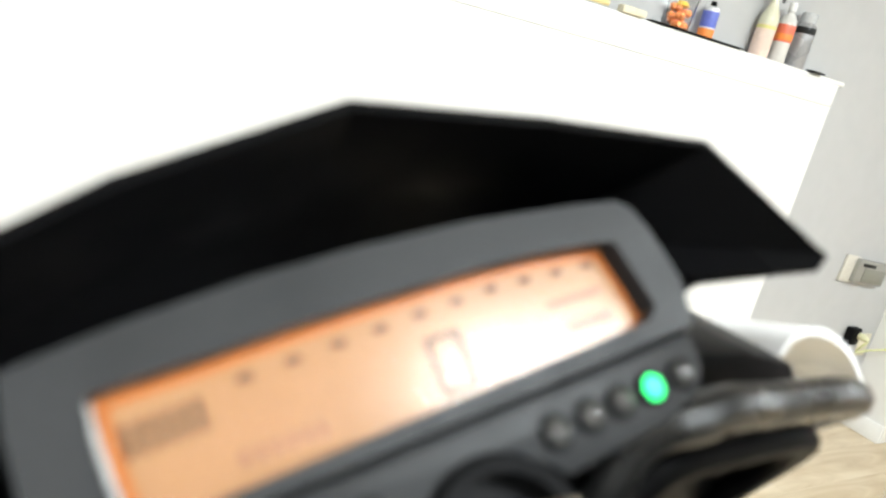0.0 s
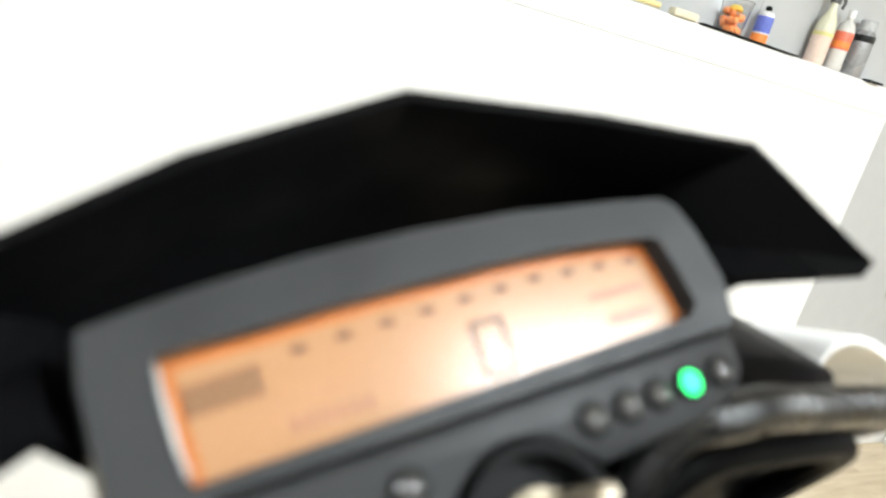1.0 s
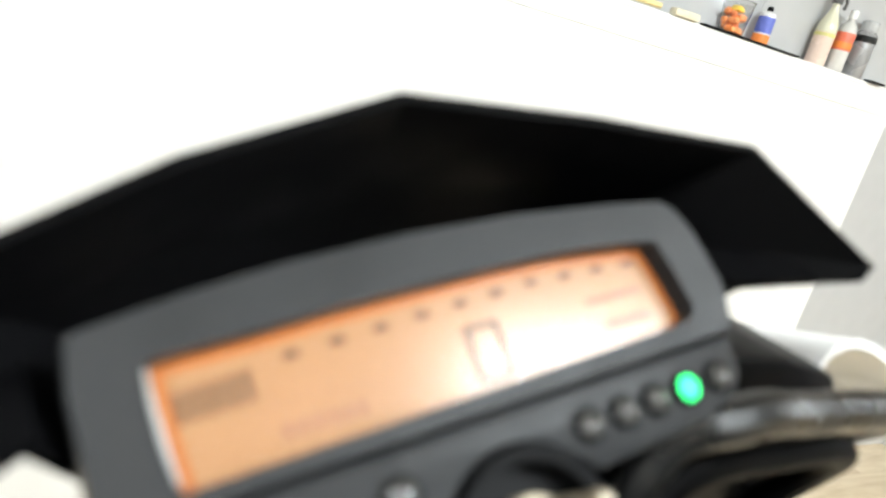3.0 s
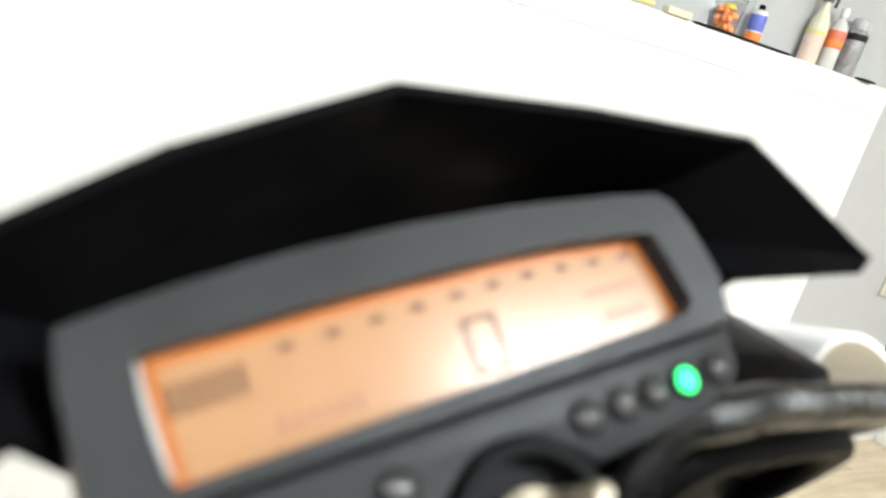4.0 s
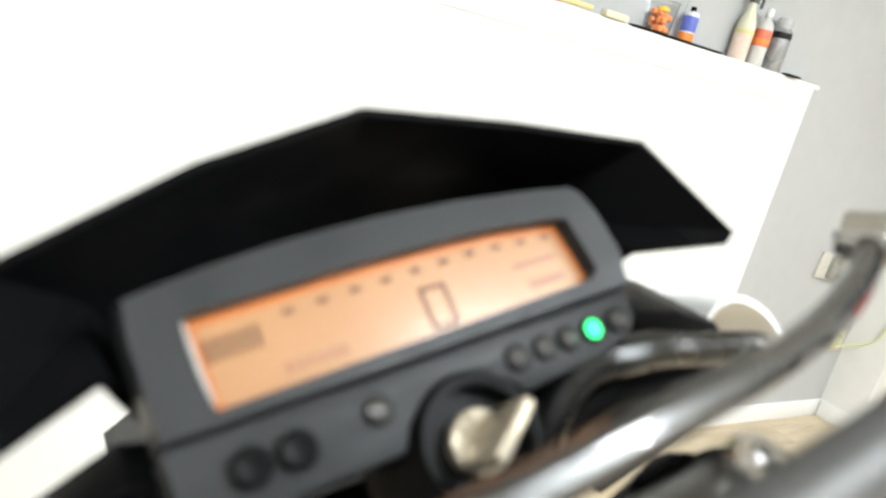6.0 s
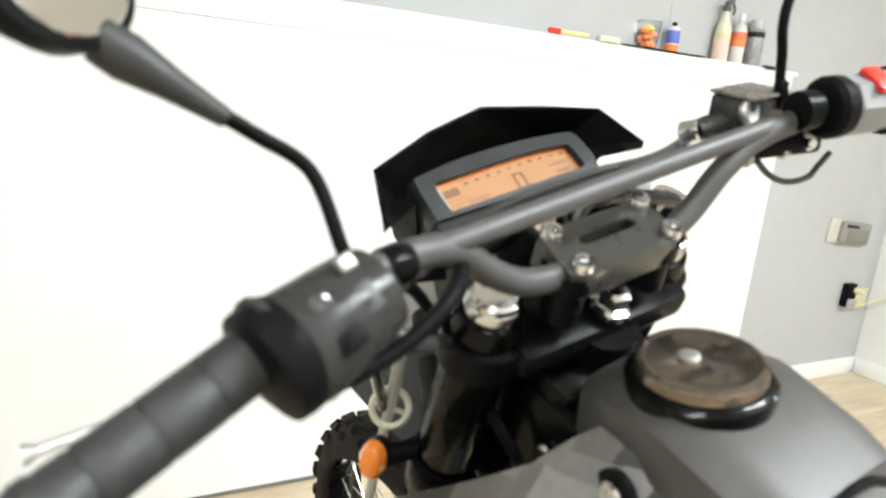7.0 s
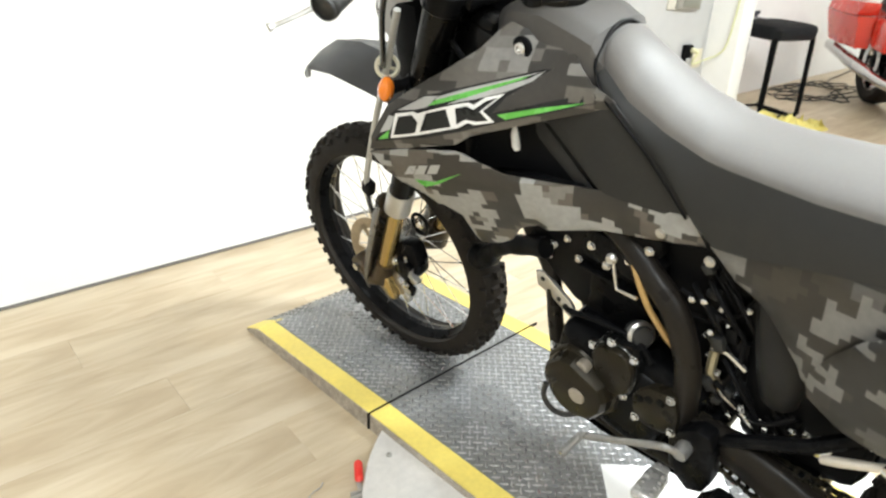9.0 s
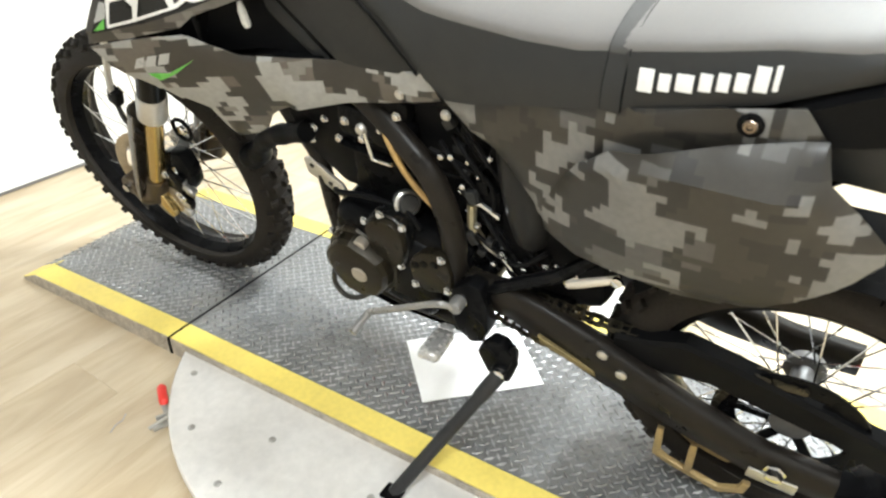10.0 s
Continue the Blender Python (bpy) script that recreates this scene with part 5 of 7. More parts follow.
SEAT = [(-0.526, 0.046, 1.024, 0.998, 0.970, 0.068), (-0.540, 0.064, 1.026, 0.985, 0.950, 0.085), (-0.585, 0.070, 0.990, 0.942, 0.915, 0.087), (-0.65, 0.073, 0.942, 0.908, 0.872, 0.0915), (-0.715, 0.077, 0.914, 0.885, 0.790, 0.097), (-0.75, 0.079, 0.906, 0.880, 0.765, 0.102), (-0.80, 0.082, 0.900, 0.876, 0.772, 0.108), (-0.87, 0.088, 0.897, 0.872, 0.792, 0.118), (-0.95, 0.095, 0.899, 0.874, 0.806, 0.120), (-1.02, 0.099, 0.907, 0.886, 0.820, 0.121), (-1.10, 0.100, 0.919, 0.899, 0.838, 0.119), (-1.18, 0.098, 0.933, 0.913, 0.856, 0.114), (-1.25, 0.095, 0.942, 0.918, 0.885, 0.106), (-1.33, 0.088, 0.957, 0.934, 0.915, 0.095), (-1.40, 0.070, 0.965, 0.948, 0.930, 0.072)]
tops, sides = [], {-1: [], 1: []}
for y, hw, zc, ze, zl, wl in SEAT:
    t, sd = seat_ring(y, hw, zc, ze, zl, wl)
    tops.append([V(-x, y, z) for x, z in t[::-1]] + [V(x, y, z) for x, z in t[1:]])
    for s in (-1, 1):
        sides[s].append([V(s * x, y, z) for x, z in [t[-1]] + sd])
seat = bpart("seat", sheet(bmesh.new(), tops, 0.006), VINYLG, "long seat with pale grey vinyl top and charcoal sides", sharp=1.2)
for s in (-1, 1):
    part("seat_side", sheet(bmesh.new(), sides[s], 0.006), VINYLD, seat, "charcoal vinyl seat side", 1.2)
bm = bmesh.new()
ya, yb = -0.992, -1.018
path = []
for y in (ya, yb):
    t, sd = seat_ring(y, 0.0985, 0.9035, 0.8785, 0.8165, 0.1207)
    path.append(([V(-x * 1.02, y, z + 0.003) for x, z in t[::-1]] + [V(x * 1.02, y, z + 0.003) for x, z in t[1:]], {s: [V(s * t[-1][0] * 1.02, y, t[-1][1] + 0.003)] + [V(s * x * 1.03, y, z) for x, z in sd] for s in (-1, 1)}))
STRAPV = mat("grey_strap_vinyl", (0.050, 0.049, 0.048), 0.5, var=0.08, scale=20, bump=0.15, bscale=600)
strap = part("seat_strap", sheet(bm, [p[0] for p in path], 0.004), STRAPV, seat, "grey grab strap across the seat with charcoal ends")
for s in (-1, 1):
    part("strap_end", sheet(bmesh.new(), [p[1][s] for p in path], 0.004), VINYLD, strap, "charcoal strap end")
for p in path:
    part("strap_seam", tube(bmesh.new(), [p[1][-1][k] for k in (5, 4, 3, 2, 1)] + p[0] + p[1][1][1:], 0.0011 if p is path[1] else 0.0005, 6), BLACKP, strap, "thin black stitched edge")
# pale bars where a maker's name is printed on the seat side
for k, (w, h) in enumerate(((0.022, 0.030), (0.017, 0.022), (0.024, 0.022), (0.017, 0.022), (0.016, 0.022), (0.017, 0.022), (0.018, 0.030), (0.007, 0.030))):
    y0 = -1.034 - sum((0.024, 0.019, 0.026, 0.019, 0.018, 0.019, 0.020, 0.009)[:k])
    z0 = 0.851 + 0.19 * (-1.034 - y0)
    for s in (-1, 1):
        b = block(bmesh.new(), (s * 0.1215, y0 - w / 2, z0 + h / 2 - 0.001), (0.0012, w * 0.80, h * 0.92), 0.0003, (0, -s * 14, 0))
        part("print_bar", b, WHITED, seat, "white printed bar")
# the shaded gap between tank and seat, put in as a black tube
nose = spline([(-0.099, -0.704, 0.796), (-0.0975, -0.669, 0.838), (-0.0955, -0.631, 0.882), (-0.093, -0.587, 0.922), (-0.088, -0.551, 0.953), (-0.074, -0.530, 0.987), (-0.052, -0.526, 1.009), (-0.025, -0.525, 1.025), (0.0, -0.525, 1.030)], 6)
part("nose_gap_shade", tube(bmesh.new(), nose + [V(-p.x, p.y, p.z) for p in nose[::-1][1:]], [0.0036 - 0.0012 * min(1.0, abs(i - len(nose) + 1) / 22) for i in range(2 * len(nose) - 1)], 10), BLACKP, seat, "black tube standing in for the dark gap at the seat nose")
# tail
rows = []
for y, hw, z, dz in ((-1.20, 0.118, 0.858, 0.05), (-1.28, 0.116, 0.895, 0.07), (-1.40, 0.105, 0.935, 0.075), (-1.52, 0.09, 0.965, 0.06), (-1.66, 0.075, 0.985, 0.04), (-1.78, 0.06, 0.975, 0.02)):
    rows.append([V(-hw, y, z - dz), V(-hw, y, z - 0.008), V(-hw * 0.6, y, z + 0.004), V(0, y, z + 0.008), V(hw * 0.6, y, z + 0.004), V(hw, y, z - 0.008), V(hw, y, z - dz)])
bpart("rear_fender", sheet(bmesh.new(), rows, 0.004), BLACKP, "black tail and rear fender", sharp=0.5)
for s in (-1, 1):
    b = prism(bmesh.new(), [(-1.215, 0.852), (-1.40, 0.872), (-1.46, 0.80), (-1.33, 0.768), (-1.255, 0.772)], s * 0.082, s * 0.110, Matrix(((0, 0, 1, 0), (1, 0, 0, 0), (0, 1, 0, 0), (0, 0, 0, 1))), 0.004)
    bpart("tail_side_panel", b, VINYLD, "charcoal tail side panel")
bpart("tail_lamp", block(bmesh.new(), (0, -1.70, 0.945), (0.09, 0.05, 0.045), 0.01), REDP, "red tail lamp")
rows = []
for k in range(9):
    a = math.radians(38 + 92 * k / 8)
    rows.append([V(x, RW[0] + (0.338 - 0.012 * (abs(x + 0.03) > 0.07)) * math.cos(a), RW[1] + (0.338 - 0.012 * (abs(x + 0.03) > 0.07)) * math.sin(a)) for x in (-0.112, -0.098, -0.06, 0.0, 0.038, 0.052)])
bpart("inner_mudguard", sheet(bmesh.new(), rows, 0.003), BLACKP, "black inner mudguard")

# frame
bm = bmesh.new()
for s in (-1, 1):
    tube(bm, spline([(s * 0.03, -0.27, 0.90), (s * 0.042, -0.40, 0.80), (s * 0.052, -0.50, 0.742), (s * 0.064, -0.580, 0.696), (s * 0.082, -0.643, 0.655), (s * 0.096, -0.697, 0.611), (s * 0.100, -0.7253, 0.524), (s * 0.100, -0.729, 0.430), (s * 0.100, -0.727, 0.34), (s * 0.100, -0.73, 0.27)], 6), 0.0225, 16, 0.8)
    tube(bm, spline([(s * 0.03, -0.235, 0.86), (s * 0.038, -0.345, 0.62), (s * 0.045, -0.398, 0.53), (s * 0.055, -0.41, 0.40), (s * 0.072, -0.44, 0.29), (s * 0.082, -0.55, 0.245), (s * 0.09, -0.74, 0.25)], 6), 0.0165, 12)
bpart("main_frame", bm, FRAMEM, "brown-black perimeter frame tubes")
bm = bmesh.new()
for s in (-1, 1):
    tube(bm, [(s * 0.105, -0.775, 0.375), (s * 0.108, -0.93, 0.48), (s * 0.10, -1.02, 0.565), (s * 0.09, -1.30, 0.80)], 0.0125, 10)
    tube(bm, [(s * 0.068, -0.66, 0.735), (s * 0.070, -0.95, 0.785), (s * 0.075, -1.35, 0.87)], 0.013, 10)
bpart("subframe", bm, BLACKM, "black rear subframe tubes")

# engine
ex = (-1, 0, 0)
bm = bmesh.new()
block(bm, (0.0, -0.575, 0.375), (0.25, 0.25, 0.20), 0.03, (14, 0, 0), 3)
block(bm, (0.0, -0.68, 0.40), (0.22, 0.14, 0.15), 0.03, (10, 0, 0), 3)
engine = bpart("engine", bm, BLACKM, "black single-cylinder engine with bronze covers")
EX = Matrix(((0, 0, -1, 0), (1, 0, 0, 0), (0, 1, 0, 0), (0, 0, 0, 1)))
GEN = [(-0.4987, 0.4556), (-0.4700, 0.4300), (-0.4520, 0.4059), (-0.4475, 0.3763), (-0.4580, 0.3490), (-0.4700, 0.3220), (-0.4930, 0.2990), (-0.5310, 0.2910), (-0.5760, 0.3060), (-0.6050, 0.3480), (-0.6130, 0.3831), (-0.6027, 0.4200), (-0.5647, 0.4400), (-0.5289, 0.4560)]


def inset(poly, f):
    cy_, cz_ = sum(p[0] for p in poly) / len(poly), sum(p[1] for p in poly) / len(poly)
    return [(cy_ + (y_ - cy_) * f, cz_ + (z_ - cz_) * f) for y_, z_ in poly]


def dome(poly, levels):
    """A cast cover over a flat outline, stepped out through levels of (scale, depth)."""
    return loft(bmesh.new(), [[EX @ V(y_, z_, h) for y_, z_ in inset(poly, f)] for f, h in levels])


GLOSSENG = mat("gloss_black_engine_paint", (0.006, 0.006, 0.006), 0.20, var=0.2, scale=40, bump=0.05, coat=0.3, spec=0.5)
gen = part("generator_cover", dome(GEN, ((1.0, 0.10), (1.0, 0.126), (0.97, 0.131), (0.90, 0.134), (0.87, 0.150), (0.80, 0.160), (0.66, 0.164))), ENGBROWN, engine, "stepped bronze generator cover", 0.35)
part("cover_flange", dome(GEN, ((1.05, 0.095), (1.05, 0.112), (1.03, 0.115))), GLOSSENG, gen, "gloss black flange")
PLUG = mat("pale_bronze", (0.36, 0.32, 0.27), 0.4, metal=0.5)
part("inspection_plug", lathe(bmesh.new(), [(0.0175, 0), (0.0175, 0.003), (0.0155, 0.005), (0, 0.005)], (-0.163, -0.5433, 0.3745), ex, 24), PLUG, gen, "pale bronze plug")
part("inspection_plug", lathe(bmesh.new(), [(0.0135, -0.014), (0.0135, 0.002), (0.011, 0.004), (0, 0.004)], (-0.147, -0.5452, 0.4356), ex, 20), PLUG, gen, "pale round plug")
bolt_me = finish(hexbolt(bmesh.new(), (0, 0, 0), ex, 0.0065, 0.006))


def bolt(parent, x, y, z, material=None):
    o = part("bolt", bolt_me if material is None else bolt_me.copy(), CHROME, parent)
    o.location = (x, y, z)
    return o


for y, z in ((-0.500, 0.462), (-0.452, 0.418), (-0.449, 0.352), (-0.498, 0.290), (-0.590, 0.306), (-0.620, 0.372)):
    bolt(gen, -0.116, y, z)
GEAR = [(-0.5612, 0.4779), (-0.5680, 0.4940), (-0.5799, 0.5043), (-0.6054, 0.5115), (-0.6260, 0.5090), (-0.6380, 0.4980), (-0.6454, 0.4769), (-0.6435, 0.4457), (-0.6330, 0.4180), (-0.6170, 0.4020), (-0.5980, 0.4020), (-0.5780, 0.4180), (-0.5668, 0.4400)]
part("gear_cover_flange", dome(GEAR, ((1.14, 0.095), (1.14, 0.126), (1.10, 0.130))), GLOSSENG, engine, "gloss black flange")
bm = dome(GEAR, ((1.0, 0.12), (1.0, 0.136), (0.96, 0.140), (0.86, 0.1415)))
part("breather_hose", tube(bmesh.new(), spline([(-0.125, -0.433, 0.306), (-0.125, -0.424, 0.264), (-0.125, -0.441, 0.236), (-0.125, -0.475, 0.240), (-0.125, -0.518, 0.274)], 6), 0.006, 10), RUBBER, engine, "black rubber hose loop")
cov2 = part("gear_cover", bm, ENGBROWN, engine, "small bronze gear cover")
for y, z in ((-0.560, 0.492), (-0.645, 0.504), (-0.624, 0.402), (-0.600, 0.520)):
    bolt(cov2, -0.131, y, z)
bm = bmesh.new()
prism(bm, [(-0.640, 0.375), (-0.638, 0.409), (-0.651, 0.433), (-0.674, 0.450), (-0.723, 0.459), (-0.731, 0.41), (-0.728, 0.361), (-0.6725, 0.347), (-0.65, 0.355)], 0.10, 0.128, Matrix(((0, 0, -1, 0), (1, 0, 0, 0), (0, 1, 0, 0), (0, 0, 0, 1))), 0.006)
spc = part("sprocket_cover", bm, ENGBROWN, engine, "bronze sprocket cover with dark slots")
for y, z in ((-0.6554, 0.4134), (-0.6741, 0.4222), (-0.6970, 0.4289)):
    part("slot", lathe(bmesh.new(), [(0.0085, 0.0), (0.0085, 0.002), (0.0075, 0.0022)], (-0.1275, y, z), ex, 14), BLACKM, spc, "dark round opening")
for y, z in ((-0.648, 0.362), (-0.716, 0.449), (-0.720, 0.372)):
    bolt(spc, -0.128, y, z)
# cylinder with fins, head and cam cover, tilted ahead a little
CYL = pose(0, -0.555, 0.50, 8, 0, 0)
bm = bmesh.new()
block(bm, CYL @ V(0, 0, 0.05), (0.115, 0.135, 0.14), 0.012, CYL.to_3x3().to_4x4())
cyl = part("cylinder", bm, BLACKM, engine, "black finned cylinder")
for k in (6,):
    part("fin", block(bmesh.new(), CYL @ V(0, 0, 0.005 + 0.015 * k), (0.150, 0.165, 0.0035), 0.001, CYL.to_3x3().to_4x4()), BLACKM, cyl)
bm = bmesh.new()
block(bm, CYL @ V(0, 0, 0.155), (0.155, 0.16, 0.07), 0.016, CYL.to_3x3().to_4x4())
block(bm, CYL @ V(0, 0.0, 0.205), (0.145, 0.14, 0.05), 0.018, CYL.to_3x3().to_4x4())
head = part("cylinder_head", bm, BLACKM, engine, "black cylinder head")
for x, y, z in ((-0.08, 0.055, 0.16), (-0.08, -0.02, 0.17), (-0.08, 0.02, 0.135), (-0.075, 0.05, 0.21), (-0.075, -0.05, 0.205), (-0.08, -0.065, 0.15)):
    p = CYL @ V(x, y, z)
    bolt(head, *p)
ELB = V(-0.35, -0.55, 0.25).normalized()
elb = part("coolant_elbow", lathe(bmesh.new(), [(0.019, -0.035), (0.019, 0.004), (0.017, 0.008), (0.012, 0.008)], V(-0.088, -0.633, 0.521), ELB, 24), RUBBER, engine, "black coolant elbow")
part("hose_clamp", lathe(bmesh.new(), [(0.0195, -0.018), (0.0245, -0.016), (0.0255, -0.003), (0.0215, 0.000)], V(-0.088, -0.633, 0.521), ELB, 28), ALU, elb, "silver ring clamp")
part("coolant_hose", tube(bmesh.new(), spline([(-0.085, -0.46, 0.50), (-0.105, -0.49, 0.517), (-0.105, -0.56, 0.527), (-0.10, -0.63, 0.515), (-0.10, -0.66, 0.48)], 6), 0.0055, 10), BLACKP, engine, "black hose")
part("vent_hose", tube(bmesh.new(), spline([(-0.088, -0.612, 0.668), (-0.098, -0.627, 0.651), (-0.100, -0.640, 0.622), (-0.100, -0.655, 0.594), (-0.098, -0.685, 0.553), (-0.090, -0.720, 0.512)], 6), 0.0056, 10), mat("aged_amber_hose", (0.40, 0.25, 0.09), 0.4, var=0.2, scale=60), engine, "aged amber vent hose")
part("choke_rod", tube(bmesh.new(), [(-0.115, -0.590, 0.690), (-0.118, -0.600, 0.630), (-0.118, -0.638, 0.628)], 0.0035, 8), CHROME, engine, "bright steel rod")
part("rod_knob", lathe(bmesh.new(), [(0.009, 0), (0.010, 0.004), (0.007, 0.010), (0, 0.011)], (-0.114, -0.589, 0.688), ex, 14), ALU, engine, "silver knob")
bm = bmesh.new()
prism(bm, [(-0.372, 0.535), (-0.392, 0.540), (-0.455, 0.492), (-0.472, 0.462), (-0.452, 0.452), (-0.405, 0.487), (-0.374, 0.500)], 0.055, 0.063, Matrix(((0, 0, -1, 0), (1, 0, 0, 0), (0, 1, 0, 0), (0, 0, 0, 1))), 0.002)
mb = bpart("engine_mount", bm, ALU, "bare aluminium engine mount plate")
for y, z in ((-0.39, 0.522), (-0.428, 0.488), (-0.458, 0.465)):
    part("hole", lathe(bmesh.new(), [(0.0055, 0), (0.0055, 0.0012)], (-0.0632, y, z), ex, 12), BLACKD, mb, "dark bolt hole")
bpart("skid_plate", sheet(bmesh.new(), [[V(x, y, z) for x in (-0.10, -0.05, 0.05, 0.10)] for y, z in ((-0.455, 0.262), (-0.49, 0.240), (-0.55, 0.228), (-0.72, 0.228))], 0.004), BLACKM, "black engine guard")
# exhaust: header out of the head, down past the front, to a silencer on the far side
bpart("exhaust_pipe", tube(bmesh.new(), spline([(0.02, -0.46, 0.64), (0.03, -0.38, 0.60), (0.05, -0.34, 0.50), (0.09, -0.40, 0.40), (0.12, -0.55, 0.40), (0.13, -0.75, 0.48), (0.13, -0.95, 0.62)], 6), 0.0185, 14), BLACKM, "black exhaust header pipe")
bpart("silencer", tube(bmesh.new(), spline([(0.13, -0.95, 0.62), (0.14, -1.05, 0.67), (0.145, -1.35, 0.76), (0.145, -1.52, 0.80)], 5), [0.02] * 3 + [0.045] * 12 + [0.03], 20), BLACKM, "black silencer")
bm = tube(bmesh.new(), spline([(-0.02, -0.155, 0.455), (-0.03, -0.20, 0.475), (-0.045, -0.255, 0.535), (-0.06, -0.32, 0.575), (-0.07, -0.41, 0.61)], 5), [0.026, 0.030, 0.031, 0.027, 0.024, 0.024, 0.026, 0.024, 0.020, 0.020, 0.021, 0.022, 0.022, 0.020, 0.019, 0.021, 0.022, 0.020, 0.019, 0.021, 0.021], 16)
bpart("horn", bm, BLACKP, "black horn and hose below the shroud")
YZL = Matrix(((0, 0, -1, 0), (1, 0, 0, 0), (0, 1, 0, 0), (0, 0, 0, 1)))
fairing = bpart("front_engine_cover", prism(bmesh.new(), [(-0.335, 0.70), (-0.362, 0.62), (-0.386, 0.562), (-0.415, 0.535), (-0.462, 0.495), (-0.53, 0.49), (-0.56, 0.70)], -0.05, 0.054, YZL, 0.008), BLACKP, "black cover ahead of the cylinder head")
for y, z, r in ((-0.418, 0.614, 0.0075), (-0.405, 0.585, 0.0065), (-0.452, 0.640, 0.0055), (-0.476, 0.604, 0.0065)):
    part("bolt", hexbolt(bmesh.new(), (-0.056, y, z), (-1, 0, 0), r, 0.006), CHROME, fairing, "bright bolt")
for sx in (-1, 1):
    part("side_ledge", block(bmesh.new(), (sx * 0.072, -0.425, 0.768), (0.060, 0.19, 0.03), 0.006, (-4, 0, 0)), BLACKP, fairing, "black ledge behind the radiator shroud")
# radiators behind the shrouds
for s in (-1, 1):
    r = bpart("radiator", block(bmesh.new(), (s * 0.105, -0.30, 0.80), (0.075, 0.035, 0.24), 0.006, (18, 0, s * 12)), BLACKM, "black radiator")
    for k in range(10):
        part("radiator_fin", block(bmesh.new(), (s * 0.105, -0.325 + 0.005, 0.71 + 0.02 * k - 0.0), (0.06, 0.02, 0.002), 0, (18, 0, s * 12)), BLACKP, r)
# black masses added to fill the shaded engine bay, here and below
bm = bmesh.new()
block(bm, (0, -0.50, 0.745), (0.125, 0.26, 0.15), 0.03, (-6, 0, 0))
block(bm, (-0.005, -0.435, 0.655), (0.10, 0.09, 0.10), 0.02, (20, 0, 0))
bpart("tank_bay_fill", bm, BLACKP, "black filler mass for the dark space under the tank")
bm = bmesh.new()
block(bm, (0.005, -0.76, 0.62), (0.115, 0.26, 0.30), 0.03)
block(bm, (0.0, -0.90, 0.50), (0.14, 0.20, 0.26), 0.03)
bpart("engine_bay_fill", bm, BLACKP, "black filler mass for the dark engine bay")
bpart("tap_knob", tube(bmesh.new(), [(-0.120, -0.402, 0.880), (-0.121, -0.402, 0.865), (-0.121, -0.403, 0.845), (-0.121, -0.404, 0.838)], [0.004, 0.0068, 0.0072, 0.005], 12), mat("pale_knob", (0.6, 0.6, 0.58), 0.4), "pale pull knob on a rod")

# throttle body, airbox and clutter behind the frame tube
bm = bmesh.new()
lathe(bm, [(0.03, -0.05), (0.032, -0.045), (0.032, 0.03), (0.036, 0.034), (0.036, 0.05)], (-0.02, -0.79, 0.58), (0, -1, 0.1), 20)
block(bm, (-0.055, -0.785, 0.555), (0.03, 0.05, 0.06), 0.006)
tb = bpart("throttle_body", bm, BLACKM, "dark throttle body")
part("throttle_lever", tube(bmesh.new(), [(-0.075, -0.752, 0.553), (-0.078, -0.78, 0.560), (-0.078, -0.812, 0.540)], 0.0055, 8), CHROME, tb, "bright linkage")
part("throttle_lever", tube(bmesh.new(), [(-0.07, -0.756, 0.548), (-0.072, -0.752, 0.50), (-0.072, -0.768, 0.468)], 0.009, 8), mat("dull_brass", (0.34, 0.30, 0.20), 0.4, metal=0.6), tb, "dull brass fitting")
part("throttle_lever", tube(bmesh.new(), [(-0.072, -0.768, 0.462), (-0.074, -0.806, 0.448)], 0.005, 8), ALU, tb, "silver pin")
bm = bmesh.new()
rows = []
for z, y0, y1, w in ((0.475, -0.842, -0.885, 0.072), (0.50, -0.832, -0.895, 0.090), (0.56, -0.822, -0.905, 0.098), (0.63, -0.812, -0.905, 0.098), (0.70, -0.805, -0.90, 0.09), (0.74, -0.80, -0.89, 0.08)):
    yc, hy = (y0 + y1) / 2, (y0 - y1) / 2
    rows.append([V(-w + 0.03 - 0.03 * math.cos(a) - 0.0, yc + hy * math.sin(a), z) for a in (math.radians(d) for d in (-90, -60, -30, 0, 30, 60, 90))] + [V(0.06, y0, z), V(0.06, y1, z)])
bpart("airbox", loft(bm, rows), mat("dark_airbox_plastic", (0.016, 0.016, 0.0165), 0.45, var=0.1, scale=20), "dark grey rounded airbox boot")
for pts, r in (([(-0.09, -0.70, 0.66), (-0.08, -0.76, 0.63), (-0.075, -0.80, 0.60), (-0.08, -0.80, 0.52)], 0.004), ([(-0.085, -0.68, 0.62), (-0.07, -0.74, 0.60), (-0.07, -0.79, 0.64), (-0.08, -0.83, 0.72)], 0.005), ([(-0.09, -0.77, 0.50), (-0.08, -0.82, 0.45), (-0.09, -0.86, 0.46), (-0.085, -0.90, 0.50)], 0.0045), ([(-0.08, -0.72, 0.52), (-0.07, -0.77, 0.46), (-0.075, -0.83, 0.42)], 0.004)):
    bpart("cable", tube(bmesh.new(), spline(pts, 5), r, 8), BLACKP, "black cable")
for y, z in ((-0.72, 0.65), (-0.705, 0.615), (-0.755, 0.60), (-0.80, 0.44), (-0.86, 0.45), (-0.74, 0.655)):
    b = bpart("clip", lathe(bmesh.new(), [(0.006, 0), (0.006, 0.006), (0.004, 0.008)], (-0.088, y, z), ex, 8), CHROME, "small bright clip")
rnd = random.Random(5)
